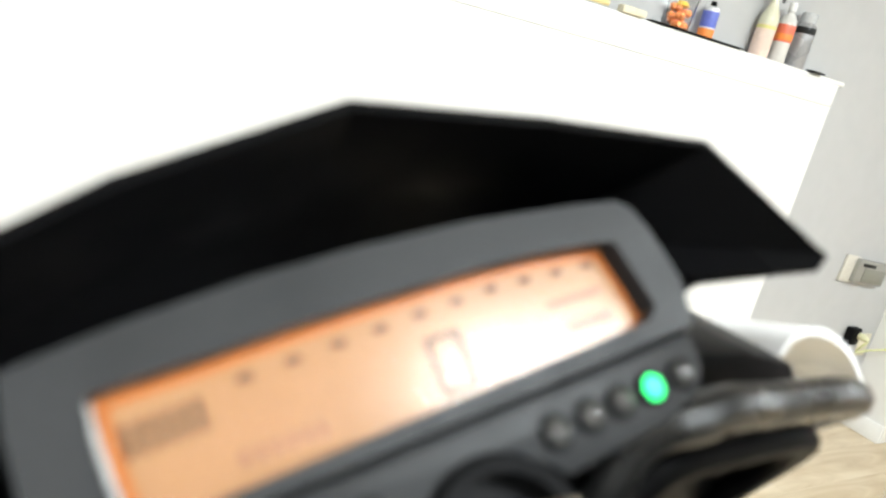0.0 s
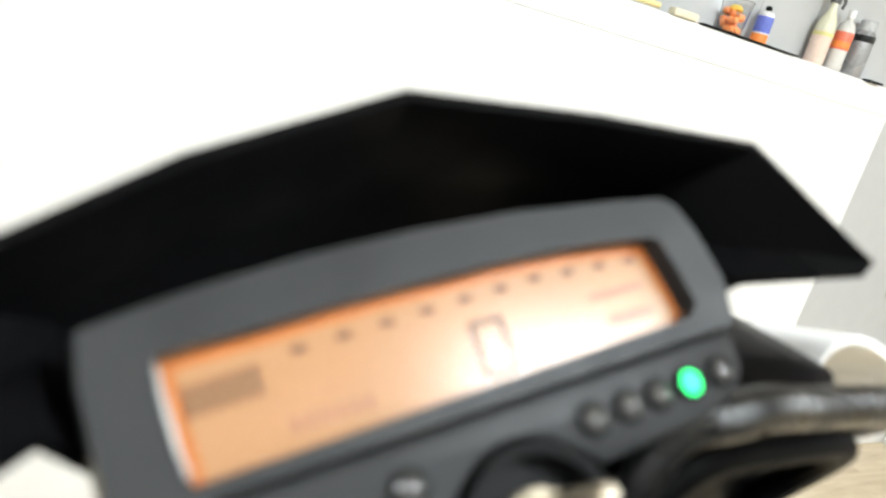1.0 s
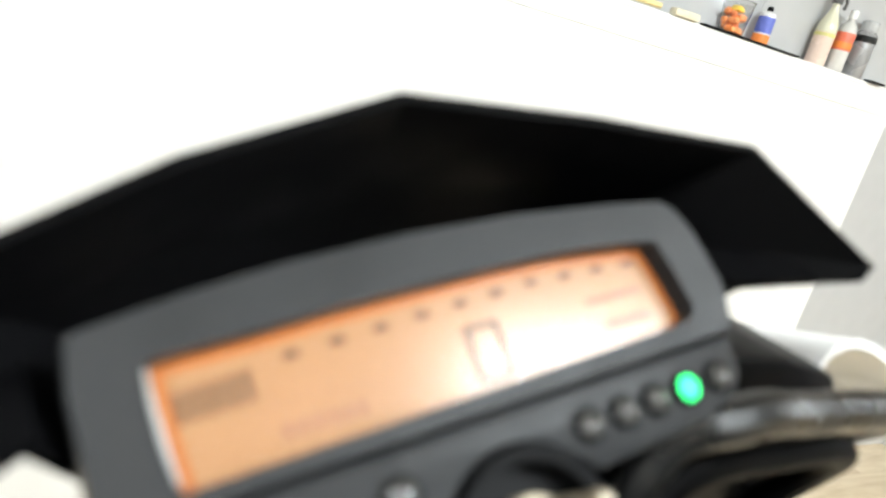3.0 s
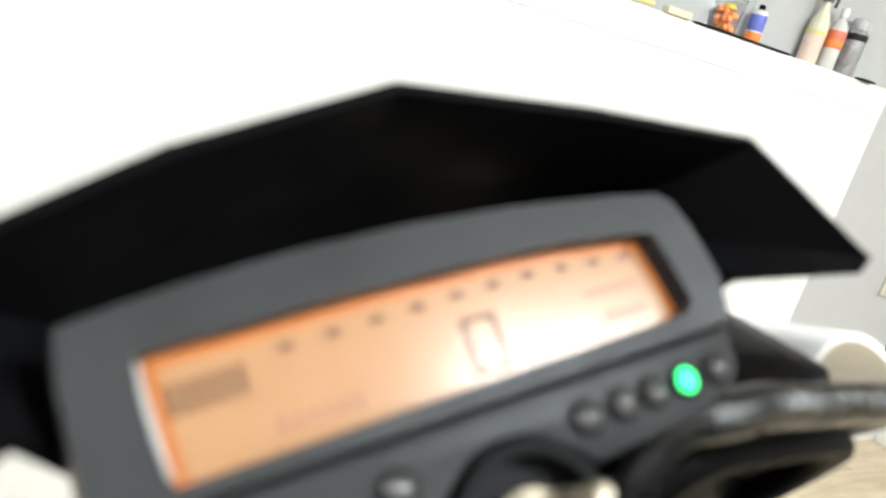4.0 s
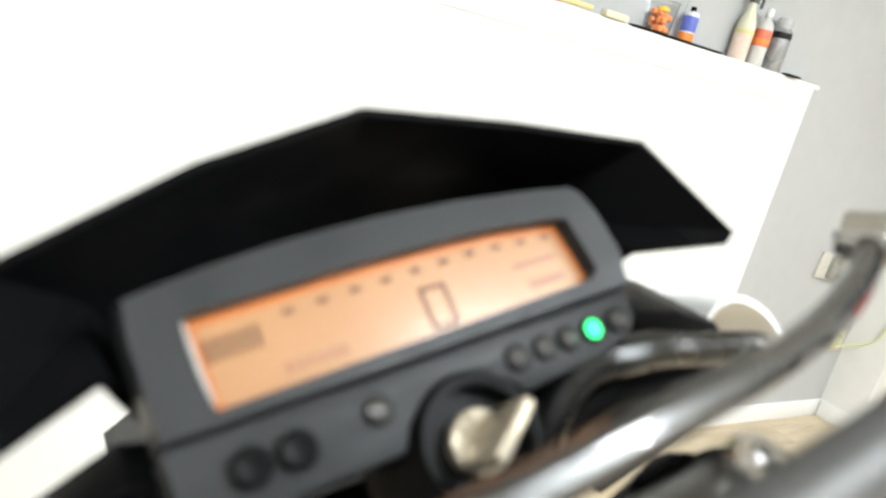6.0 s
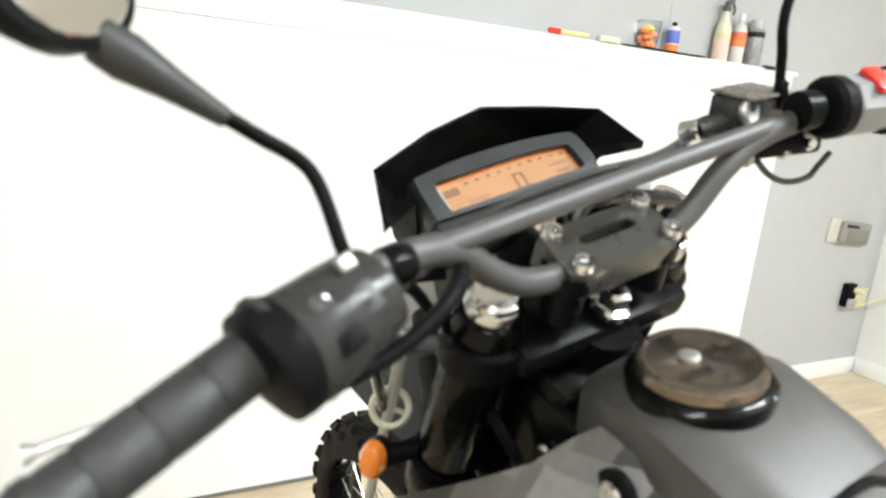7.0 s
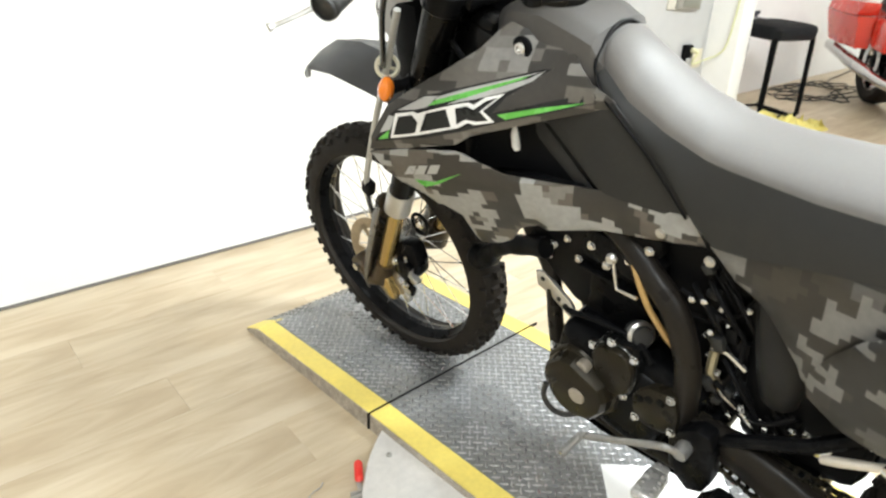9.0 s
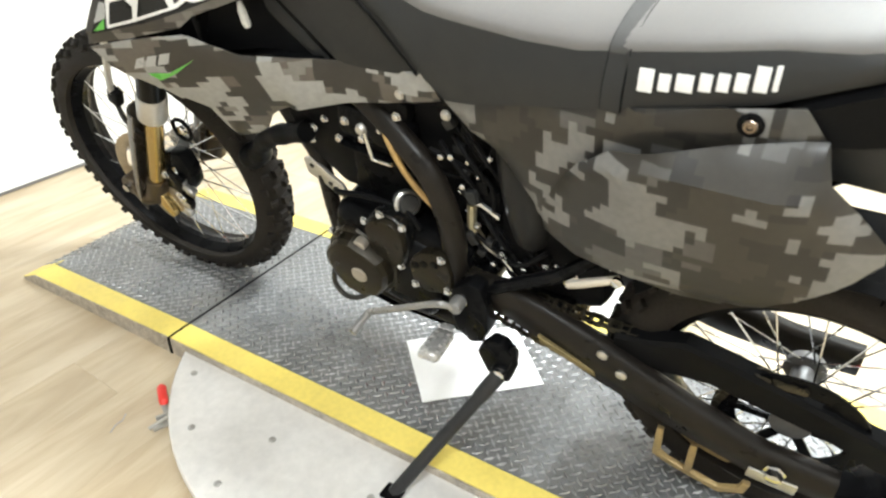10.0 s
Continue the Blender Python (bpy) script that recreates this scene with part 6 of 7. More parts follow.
for k in range(48):
    y, z = rnd.uniform(-0.83, -0.735), rnd.uniform(0.45, 0.72)
    if k % 4 == 3:
        y, z = rnd.uniform(-0.93, -0.83), rnd.uniform(0.43, 0.49)
    x = -0.064 - rnd.uniform(0, 0.02)
    if k % 3 == 0:
        bpart("cable", tube(bmesh.new(), spline([(x + 0.01, y + 0.035, z + 0.03), (x - 0.006, y + 0.012, z + 0.02), (x - 0.006, y - 0.01, z - 0.012), (x + 0.01, y - 0.02, z - 0.05)], 5), rnd.uniform(0.003, 0.0045), 8), BLACKP, "black cable")
    elif k % 3 == 1:
        bpart("connector", block(bmesh.new(), (x, y, z), (0.018, rnd.uniform(0.012, 0.022), rnd.uniform(0.012, 0.03)), 0.003, (rnd.uniform(-40, 40), 0, 0)), BLACKP if k % 2 else INFILLP, "dark plug connector")
    else:
        bpart("clip", hexbolt(bmesh.new(), (x, y, z), ex, 0.0045, 0.005), CHROME, "small bright clip")
bpart("steel_strip", block(bmesh.new(), (-0.095, -0.835, 0.448), (0.004, 0.006, 0.042), 0.001, (-40, 0, 0)), CHROME, "bright steel strip")
bpart("battery_cover", block(bmesh.new(), (0.0, -0.95, 0.66), (0.16, 0.16, 0.20), 0.02), BLACKP, "black inner box")

# shift lever, peg, stand
DULLM = mat("dull_cast_metal", (0.26, 0.255, 0.25), 0.35, metal=0.6, var=0.2, scale=40, bump=0.08)
STANDM = mat("worn_dark_stand_paint", (0.030, 0.030, 0.031), 0.42, var=0.25, scale=30, bump=0.1)
bm = tube(bmesh.new(), spline([(-0.175, -0.762, 0.395), (-0.19, -0.735, 0.405), (-0.195, -0.66, 0.365), (-0.195, -0.572, 0.312)], 6), 0.0065, 10, 0.7)
lathe(bm, [(0.013, -0.012), (0.014, -0.008), (0.014, 0.008), (0.013, 0.012)], (-0.168, -0.764, 0.395), ex, 16)
sh = bpart("shift_lever", bm, DULLM, "dull aluminium shift lever")
part("toe_piece", tube(bmesh.new(), [(-0.190, -0.572, 0.310), (-0.245, -0.566, 0.300)], [0.0075, 0.008], 12), DULLM, sh, "dull metal toe piece")
bm = bmesh.new()
prism(bm, [(-0.735, 0.392), (-0.770, 0.420), (-0.795, 0.415), (-0.805, 0.372), (-0.804, 0.307), (-0.790, 0.270), (-0.762, 0.255), (-0.735, 0.280), (-0.727, 0.330)], 0.104, 0.138, EX, 0.005)
brk = bpart("peg_bracket", bm, BLACKM, "black footpeg bracket")
bolt(brk, -0.140, -0.756, 0.380)
part("pivot_bolt", lathe(bmesh.new(), [(0.0125, 0), (0.0125, 0.007), (0.008, 0.009), (0, 0.009)], (-0.139, -0.758, 0.378), ex, 18), CHROME, brk, "bright pivot bolt")
part("lower_bolt", lathe(bmesh.new(), [(0.009, 0), (0.009, 0.006), (0.006, 0.008)], (-0.139, -0.80, 0.275), ex, 14), CHROME, brk, "bright bolt")
PEG = pose(-0.192, -0.722, 0.288, 8, 20, 10)
PR = PEG.to_3x3().to_4x4()
bm = block(bmesh.new(), PEG @ V(0.0, 0, 0), (0.094, 0.042, 0.022), 0.010, PR, 3)
for k in range(4):
    for q in (-0.012, 0.012):
        block(bm, PEG @ V(-0.033 + 0.02 * k, q, 0.0115), (0.008, 0.007, 0.005), 0.002, PR)
block(bm, PEG @ V(0.052, 0, 0), (0.022, 0.028, 0.026), 0.005, PR)
bpart("footpeg", bm, mat("pale_worn_peg_rubber", (0.42, 0.41, 0.40), 0.25, metal=0.3, var=0.2, scale=60, bump=0.1), "pale rounded footpeg with small studs")
bm = bmesh.new()
prism(bm, [(-0.790, 0.275), (-0.820, 0.318), (-0.845, 0.318), (-0.868, 0.288), (-0.866, 0.266), (-0.852, 0.226), (-0.830, 0.208), (-0.808, 0.222)], 0.136, 0.164, EX, 0.005)
lathe(bm, [(0.019, -0.012), (0.021, -0.008), (0.021, 0.008), (0.019, 0.012)], (-0.160, -0.842, 0.242), ex, 20)
stb = bpart("stand_bracket", bm, BLACKM, "black sidestand bracket")
part("stand_bolt", lathe(bmesh.new(), [(0.0115, 0), (0.0115, 0.006), (0.007, 0.009), (0, 0.009)], (-0.172, -0.842, 0.245), ex, 18), CHROME, stb, "bright stand bolt")
part("spring", tube(bmesh.new(), [(-0.15, -0.86, 0.31), (-0.160, -0.868, 0.275), (-0.178, -0.858, 0.245)], 0.007, 10), BLACKM, stb, "black return spring")
bm = tube(bmesh.new(), spline([(-0.168, -0.840, 0.240), (-0.235, -0.806, 0.192), (-0.315, -0.764, 0.134), (-0.400, -0.721, 0.074)], 5), [0.0155] * 4 + [0.0130] * 12, 14)
std = bpart("sidestand", bm, STANDM, "black tubular sidestand, swung out")
part("foot", block(bmesh.new(), (-0.402, -0.720, 0.077), (0.034, 0.04, 0.009), 0.003, (0, 13, 0)), BLACKM, std)

# swingarm, chain, sprocket, guide, shock
SWT = [(-0.745, -0.112, 0.405, 0.345), (-0.825, -0.115, 0.412, 0.338), (-0.906, -0.121, 0.396, 0.306), (-1.010, -0.129, 0.368, 0.266), (-1.078, -0.134, 0.340, 0.248), (-1.176, -0.141, 0.308, 0.220), (-1.284, -0.149, 0.276, 0.203), (-1.40, -0.152, 0.270, 0.205)]
AX = Matrix(((0, 0, 1, 0), (1, 0, 0, 0), (0, 1, 0, 0), (0, 0, 0, 1)))


def arm(s):
    """A box-section arm with rounded edges, bowed out towards the axle."""
    rings = []
    for y, x, zt, zb in SWT:
        x, e = s * abs(x), 0.008
        xi = x - s * 0.034
        rings.append([V(x, y, zb + e), V(x, y, zt - e), V(x - s * e, y, zt), V(xi + s * e, y, zt), V(xi, y, zt - e), V(xi, y, zb + e), V(xi + s * e, y, zb), V(x - s * e, y, zb)])
    return loft(bmesh.new(), rings)


swing = bpart("swingarm", arm(-1), FRAMEM, "dark box-section swingarm", sharp=0.9)
part("far_arm", arm(1), FRAMEM, swing, sharp=0.9)
part("pivot_tube", tube(bmesh.new(), [(-0.12, -0.765, 0.375), (0.10, -0.765, 0.375)], 0.026, 16), BLACKM, swing)
part("cross_brace", block(bmesh.new(), (-0.01, -0.90, 0.365), (0.17, 0.09, 0.05), 0.01), BLACKM, swing)
part("chain_slider", prism(bmesh.new(), [(-0.90, 0.340), (-1.005, 0.296), (-1.01, 0.282), (-0.905, 0.322)], -0.1315, -0.123, AX, 0.002), mat("dull_brass_slider", (0.17, 0.13, 0.055), 0.45, metal=0.3, var=0.3), swing, "dull gold slider strip")
for y, z, x in ((-1.02, 0.352, -0.130), (-1.055, 0.320, -0.1325)):
    part("bolt", lathe(bmesh.new(), [(0.010, 0), (0.010, 0.004), (0.006, 0.006)], (x, y, z), ex, 14), ALU, swing, "dull bolt")
part("adjuster_plate", block(bmesh.new(), (-0.153, -1.315, 0.218), (0.005, 0.075, 0.026), 0.002, (3, 0, 0)), ALU, swing, "bare aluminium adjuster plate")
part("axle_nut", lathe(bmesh.new(), [(0.018, 0), (0.018, 0.003), (0.014, 0.004), (0.013, 0.016), (0.009, 0.017)], (-0.155, RW[0], 0.248), ex, 6), CHROME, swing, "bright axle nut")
# chain loop of plates and rollers
FS, RS, fr, rr_ = V(-0.092, -0.715, 0.370), V(-0.092, RW[0], RW[1] - 0.02), 0.036, 0.112
d = (RS - FS)
L = math.hypot(d.y, d.z)
base = math.atan2(d.z, d.y)
al = math.asin((rr_ - fr) / L)
loop = []
st = math.sqrt(L * L - (rr_ - fr) ** 2)
nrm1 = base + math.pi / 2 + al
nrm2 = base - math.pi / 2 - al
A1, B1 = (FS.y + fr * math.cos(nrm1), FS.z + fr * math.sin(nrm1)), (RS.y + rr_ * math.cos(nrm1), RS.z + rr_ * math.sin(nrm1))
A2, B2 = (FS.y + fr * math.cos(nrm2), FS.z + fr * math.sin(nrm2)), (RS.y + rr_ * math.cos(nrm2), RS.z + rr_ * math.sin(nrm2))
for k in range(36):
    t = k / 36
    loop.append((A1[0] + (B1[0] - A1[0]) * t, A1[1] + (B1[1] - A1[1]) * t))
for k in range(24):
    a = nrm1 + ((nrm2 - nrm1) % (2 * math.pi) - 2 * math.pi * (((nrm2 - nrm1) % (2 * math.pi)) > 3.6)) * k / 24
    loop.append((RS.y + rr_ * math.cos(a), RS.z + rr_ * math.sin(a)))
for k in range(36):
    t = k / 36
    sag = -0.012 * math.sin(math.pi * t)
    loop.append((B2[0] + (A2[0] - B2[0]) * t, B2[1] + (A2[1] - B2[1]) * t + sag))
bm = bmesh.new()
for k, (y, z) in enumerate(loop):
    y2, z2 = loop[(k + 1) % len(loop)]
    a = math.degrees(math.atan2(z2 - z, y2 - y))
    w = 0.018 if k % 2 else 0.013
    block(bm, (-0.092 - w / 2, (y + y2) / 2, (z + z2) / 2), (0.0018, math.hypot(y2 - y, z2 - z) * 1.25, 0.0125), 0, (a, 0, 0))
    block(bm, (-0.092 + w / 2, (y + y2) / 2, (z + z2) / 2), (0.0018, math.hypot(y2 - y, z2 - z) * 1.25, 0.0125), 0, (a, 0, 0))
    lathe(bm, [(0.0045, -0.011), (0.0045, 0.011)], (-0.092, y, z), ex, 6)
chain = tagged(bpart("drive_chain", bm, mat("oily_chain_steel", (0.09, 0.08, 0.06), 0.35, metal=0.85, var=0.3, scale=60), "oily dark drive chain"), kind="stuff")
bm = bmesh.new()
for poly in ([(-1.124, 0.190), (-1.135, 0.190), (-1.136, 0.118), (-1.150, 0.107), (-1.18, 0.097), (-1.243, 0.082), (-1.274, 0.104), (-1.279, 0.126), (-1.292, 0.126), (-1.287, 0.096), (-1.246, 0.066), (-1.177, 0.084), (-1.145, 0.094), (-1.122, 0.108)], [(-1.184, 0.178), (-1.196, 0.176), (-1.195, 0.090), (-1.181, 0.092)]):
    prism(bm, poly, -0.122, -0.112, AX, 0.0015)
prism(bm, [(-1.130, 0.185), (-1.132, 0.12), (-1.245, 0.09), (-1.275, 0.12), (-1.26, 0.165)], -0.072, -0.066, AX, 0.001)
bm2 = bmesh.new()
rings = []
for y, z, h in ((-1.03, 0.386, 0.050), (-1.085, 0.394, 0.066), (-1.142, 0.416, 0.080), (-1.19, 0.406, 0.064), (-1.285, 0.385, 0.062), (-1.366, 0.360, 0.052), (-1.44, 0.337, 0.062), (-1.50, 0.318, 0.055)):
    rings.append([V(-0.107, y, z - h), V(-0.109, y, z - 0.008), V(-0.104, y, z), V(-0.078, y, z), V(-0.074, y, z - 0.006), V(-0.076, y, z - 0.012), V(-0.103, y, z - 0.010), V(-0.103, y, z - h)])
bpart("chain_guard", loft(bm2, rings), BLACKP, "black plastic chain guard", sharp=0.5)
bpart("chain_guide", bm, mat("tan_guide_metal", (0.36, 0.26, 0.12), 0.45, metal=0.3, var=0.2), "tan metal chain guide cage")
bpart("shock_absorber", tube(bmesh.new(), [(-0.02, -0.93, 0.30), (-0.02, -0.95, 0.42), (-0.02, -0.98, 0.52)], 0.02, 16), GOLD, "gold shock absorber body")
bm = bmesh.new()
tube(bm, [V(-0.02 + 0.036 * math.cos(a), -0.935 - 0.006 * a + 0.036 * math.sin(a), 0.31 + 0.022 * a) for a in (k * 0.35 for k in range(40))], 0.006, 8)
bpart("shock_spring", bm, BLACKM, "black coil spring")
bpart("brake_hose_bracket", tube(bmesh.new(), [(-0.125, -0.955, 0.488), (-0.13, -0.975, 0.503), (-0.13, -1.036, 0.538)], [0.007, 0.0075, 0.0065], 10), mat("tan_lever", (0.62, 0.57, 0.50), 0.40, metal=0.3), "tan steel lever")
bpart("lever_bolt", lathe(bmesh.new(), [(0.009, 0), (0.009, 0.006), (0.006, 0.007)], (-0.134, -1.036, 0.538), ex, 14), CHROME, "bright bolt")
bpart("exhaust_hanger", block(bmesh.new(), (-0.10, -0.945, 0.475), (0.006, 0.022, 0.035), 0.002, (25, 0, 0)), CHROME, "bright steel tab")
bpart("hugger", block(bmesh.new(), (0.0, -0.985, 0.44), (0.10, 0.006, 0.12), 0.002, (20, 0, 0)), WHITED, "pale plate before the rear tyre")

# cables, hoses and lamps at the front
for pts, r, m_, lab in (
    ([(0.152, -0.267, 1.212), (0.115, -0.282, 1.207), (0.06, -0.295, 1.205), (-0.03, -0.306, 1.210), (-0.11, -0.308, 1.204), (-0.155, -0.305, 1.185), (-0.185, -0.27, 1.15), (-0.18, -0.19, 1.08), (-0.14, -0.10, 0.94)], 0.0060, mat("gloss_black_hose", (0.02, 0.02, 0.02), 0.25, var=0.1, scale=60, bump=0.0, coat=0.7, rvar=0.03, spec=0.5), "gloss black brake hose"),
    ([(0.165, -0.15, 1.03), (0.198, -0.185, 1.085), (0.190, -0.215, 1.1225), (0.1276, -0.215, 1.141), (0.088, -0.215, 1.150), (0.05, -0.210, 1.135), (0.0, -0.23, 1.03)], 0.0085, mat("satin_black_sleeve", (0.012, 0.012, 0.012), 0.30, var=0.1, scale=60, bump=0.0, spec=0.5), "black wiring sleeve"),
    ([(0.160, -0.145, 0.99), (0.185, -0.185, 1.06), (0.165, -0.212, 1.108), (0.12, -0.212, 1.122), (0.07, -0.210, 1.125), (0.02, -0.21, 1.09)], 0.0070, BLACKP, "black throttle cable"),
    ([(-0.225, -0.33, 1.185), (-0.19, -0.28, 1.16), (-0.15, -0.24, 1.12), (-0.11, -0.24, 1.03), (-0.09, -0.28, 0.95)], 0.0055, BLACKP, "black clutch cable"),
    ([(-0.165, -0.335, 1.185), (-0.190, -0.36, 1.176), (-0.218, -0.368, 1.165), (-0.248, -0.372, 1.157), (-0.283, -0.374, 1.153)], 0.0058, BLACKP, "black cable adjuster"),
    ([(-0.24, -0.36, 1.16), (-0.20, -0.33, 1.13), (-0.16, -0.28, 1.10), (-0.11, -0.24, 1.06)], 0.006, RUBBER, "black wiring sleeve"),
    ([(0.1643, -0.33, 1.189), (0.1782, -0.33, 1.1755), (0.1967, -0.33, 1.1645), (0.220, -0.33, 1.1572), (0.248, -0.33, 1.1563), (0.261, -0.33, 1.163), (0.278, -0.332, 1.175)], 0.0030, RUBBER, "black looped cable"),
    ([(-0.135, -0.165, 1.05), (-0.132, -0.130, 0.99), (-0.132, -0.10, 0.935), (-0.130, -0.02, 0.80), (-0.130, 0.055, 0.655), (-0.128, 0.07, 0.60)], 0.0068, mat("clear_grey_sleeve", (0.42, 0.41, 0.38), 0.4, var=0.1), "pale grey sleeved brake hose"),
    ([(-0.128, 0.07, 0.60), (-0.130, 0.066, 0.565), (-0.112, 0.078, 0.525), (-0.080, 0.090, 0.47), (-0.070, 0.075, 0.42)], 0.0050, RUBBER, "black brake hose"),
):
    bpart("cable", tube(bmesh.new(), spline(pts, 7), r, 10), m_, lab)
bm = lathe(bmesh.new(), [(0.018, -0.0035), (0.0215, -0.005), (0.0245, 0.0), (0.0215, 0.005), (0.018, 0.0035), (0.0165, 0.0)], (-0.133, -0.104, 0.938), (-0.45, -0.75, 0.45), 24, closed=True)
block(bm, (-0.133, -0.104, 0.938), (0.036, 0.005, 0.006), 0.001, (0, 35, -20))
bpart("cable_guide", bm, IVORY, "ivory ring cable guide")
bm = bmesh.new()
block(bm, (-0.125, 0.065, 0.62), (0.022, 0.03, 0.04), 0.006, (25, 0, 0))
bpart("hose_clip", bm, BLACKP, "black hose clip")
for s in (-1, 1):
    c = V(s * 0.178, -0.148, 0.918)
    sg = bpart("turn_signal", tube(bmesh.new(), [V(s * 0.115, -0.16, 0.915), V(s * 0.145, -0.155, 0.916), c + V(-s * 0.01, 0, 0)], [0.013, 0.011, 0.014], 14), BLACKP, "black turn signal stalk")
    nb = V(s * 0.80, -0.58, 0.05).normalized()
    la = V(s * 0.12, 0.25, -0.95)
    la = (la - nb * la.dot(nb)).normalized()
    sb = nb.cross(la)
    ov = lambda a_, b_, h: [c + la * a_ * 0.86 * math.cos(t) + sb * b_ * 0.78 * math.sin(t) + nb * h for t in (2 * math.pi * k / 24 for k in range(24))]
    part("body", loft(bmesh.new(), [ov(0.014, 0.010, -0.022), ov(0.024, 0.017, -0.014), ov(0.028, 0.020, 0.0)]), BLACKP, sg)
    part("lens", loft(bmesh.new(), [ov(0.0275, 0.0195, 0.0), ov(0.027, 0.019, 0.005), ov(0.021, 0.014, 0.011), ov(0.010, 0.007, 0.013)]), AMBER, sg, "amber lens")


# ---- things on the turntable and floor ----
P0 = V(0.008, -0.480, 0)
pu, pv = V(-0.143, -0.156, 0).normalized(), V(0.156, -0.143, 0).normalized()
rows = [[P0 + pu * 0.212 * a + pv * 0.275 * b + V(0, 0, DECK + 0.0035 + 0.004 * noise.noise((a * 3, b * 3, 1.7)) ** 2) for b in (k / 8 for k in range(9))] for a in (k / 6 for k in range(7))]
tagged(part("paper_sheet", sheet(bmesh.new(), rows, 0.0004), PAPER), "blank white sheet of paper under the footpeg", "paper")
clampt = empty("toggle_clamp", pose(-0.452, -0.165, 0.0, 0, 0, -20), "small steel toggle clamp with red rubber grip on the floor", "clamp")
part("grip", tube(bmesh.new(), [(0.0, 0.005, 0.022), (0.002, 0.012, 0.026), (0.010, 0.055, 0.030), (0.011, 0.062, 0.030)], [0.006, 0.010, 0.0105, 0.007], 14), REDP, clampt, "red rubber grip")
bm = bmesh.new()
block(bm, (0.0, -0.03, 0.004), (0.075, 0.022, 0.004), 0.001)
block(bm, (0.0, -0.022, 0.014), (0.05, 0.005, 0.022), 0.001)
tube(bm, [(-0.045, -0.035, 0.012), (0.0, -0.03, 0.02), (0.03, -0.025, 0.02)], 0.004, 8)
block(bm, (0.0, -0.008, 0.020), (0.012, 0.03, 0.004), 0.001, (20, 0, 0))
part("clamp_body", bm, ALU, clampt, "dull steel clamp body")
part("latch_hook", tube(bmesh.new(), spline([(-0.075, 0.05, 0.002), (-0.085, 0.035, 0.002), (-0.10, 0.028, 0.002), (-0.115, 0.012, 0.002)], 5), 0.0012, 6), mat("grey_thread", (0.4, 0.4, 0.42), 0.6), clampt, "loose grey wire")

# crumpled yellow cloth
rows = []
for i in range(41):
    row = []
    for j in range(31):
        u, w = i / 40 - 0.5, j / 30 - 0.5
        n1 = noise.noise((u * 4 + 3, w * 4, 0.3))
        n2 = noise.noise((u * 11, w * 11 + 5, 1.3))
        r = 1 + 0.35 * noise.noise((math.atan2(w, u + 1e-4) * 1.3, 2.0, 0.5))
        n3 = noise.noise((u * 23 + 2, w * 19, 4.1))
        h = 0.055 + 0.075 * n1 + 0.085 * (0.5 - abs(n2)) + 0.026 * n3
        e = max(0.0, 1 - (2 * math.hypot(u, w) / 1.25) ** 4)
        row.append(V(0.62 * u * r + 0.05 * n2 + 0.02 * n3, 0.44 * w * r + 0.05 * n1 + 0.02 * n3, max(0.003, h * e + 0.004)))
    rows.append(row)
rag = part("cleaning_cloth", sheet(bmesh.new(), rows, 0.002), RAG, sharp=1.2)
rag.matrix_world = pose(3.37, 0.78, 0.001, 0, 0, -38) @ Matrix.Scale(0.85, 4)
tagged(rag, "crumpled yellow cleaning cloth lying on the floor", "cloth")

# stool
stool = empty("stool", pose(3.70, 1.11, 0, 0, 0, -19), "black padded stool on a bent black tube frame", "stool")
SH, sw, sd = 0.60, 0.145, 0.165
rings = []
for z, g in ((SH - 0.075, 0.93), (SH - 0.062, 1.0), (SH - 0.008, 1.02), (SH + 0.010, 0.97), (SH + 0.020, 0.80), (SH + 0.023, 0.5)):
    ring = []
    for k in range(28):
        a = 2 * math.pi * k / 28
        q = (abs(math.cos(a)) ** 5 + abs(math.sin(a)) ** 5) ** (-0.2)
        ring.append(V((sw + 0.045) * g * q * math.cos(a), (sd + 0.04) * g * q * math.sin(a), z))
    rings.append(ring)
part("seat", loft(bmesh.new(), rings), mat("black_upholstery", (0.012, 0.012, 0.013), 0.75, var=0.2, scale=60, bump=0.4, bscale=900), stool, "black padded seat")
for s in (-1, 1):
    pts = [(s * (sw - 0.02), -sd, SH - 0.05), (s * (sw + 0.005), -sd, SH - 0.065), (s * (sw + 0.012), -sd, SH - 0.12), (s * (sw + 0.02), -sd - 0.005, 0.08), (s * (sw + 0.015), -sd, 0.03), (s * (sw - 0.01), -sd + 0.02, 0.014), (s * (sw - 0.01), 0, 0.014), (s * (sw - 0.01), sd - 0.02, 0.014), (s * (sw + 0.012), sd, 0.03), (s * (sw + 0.02), sd, 0.08), (s * (sw + 0.012), sd, SH - 0.12), (s * (sw - 0.01), sd, SH - 0.055)]
    part("leg_loop", tube(bmesh.new(), spline(pts, 5), 0.0165, 12), BLACKM, stool, "bent black tube leg")
for y, z in ((-sd, 0.016), (sd, 0.016)):
    part("stretcher", tube(bmesh.new(), [(-sw, y, z), (sw, y, z)], 0.011, 10), BLACKM, stool)
bm = bmesh.new()
block(bm, (-0.06, 0.12, SH + 0.030), (0.14, 0.10, 0.008), 0.002, (0, 8, 10))
block(bm, (-0.09, 0.13, SH + 0.055), (0.07, 0.012, 0.05), 0.003, (30, 0, 10))
tray = part("tool_tray", bm, mat("smoky_plastic", (0.10, 0.10, 0.11), 0.2, var=0.1))
tray.matrix_world = pose(3.70, 1.11, 0.0, 0, 0, -19)
tagged(tray, "small smoky plastic tray lying on the stool", "tray")
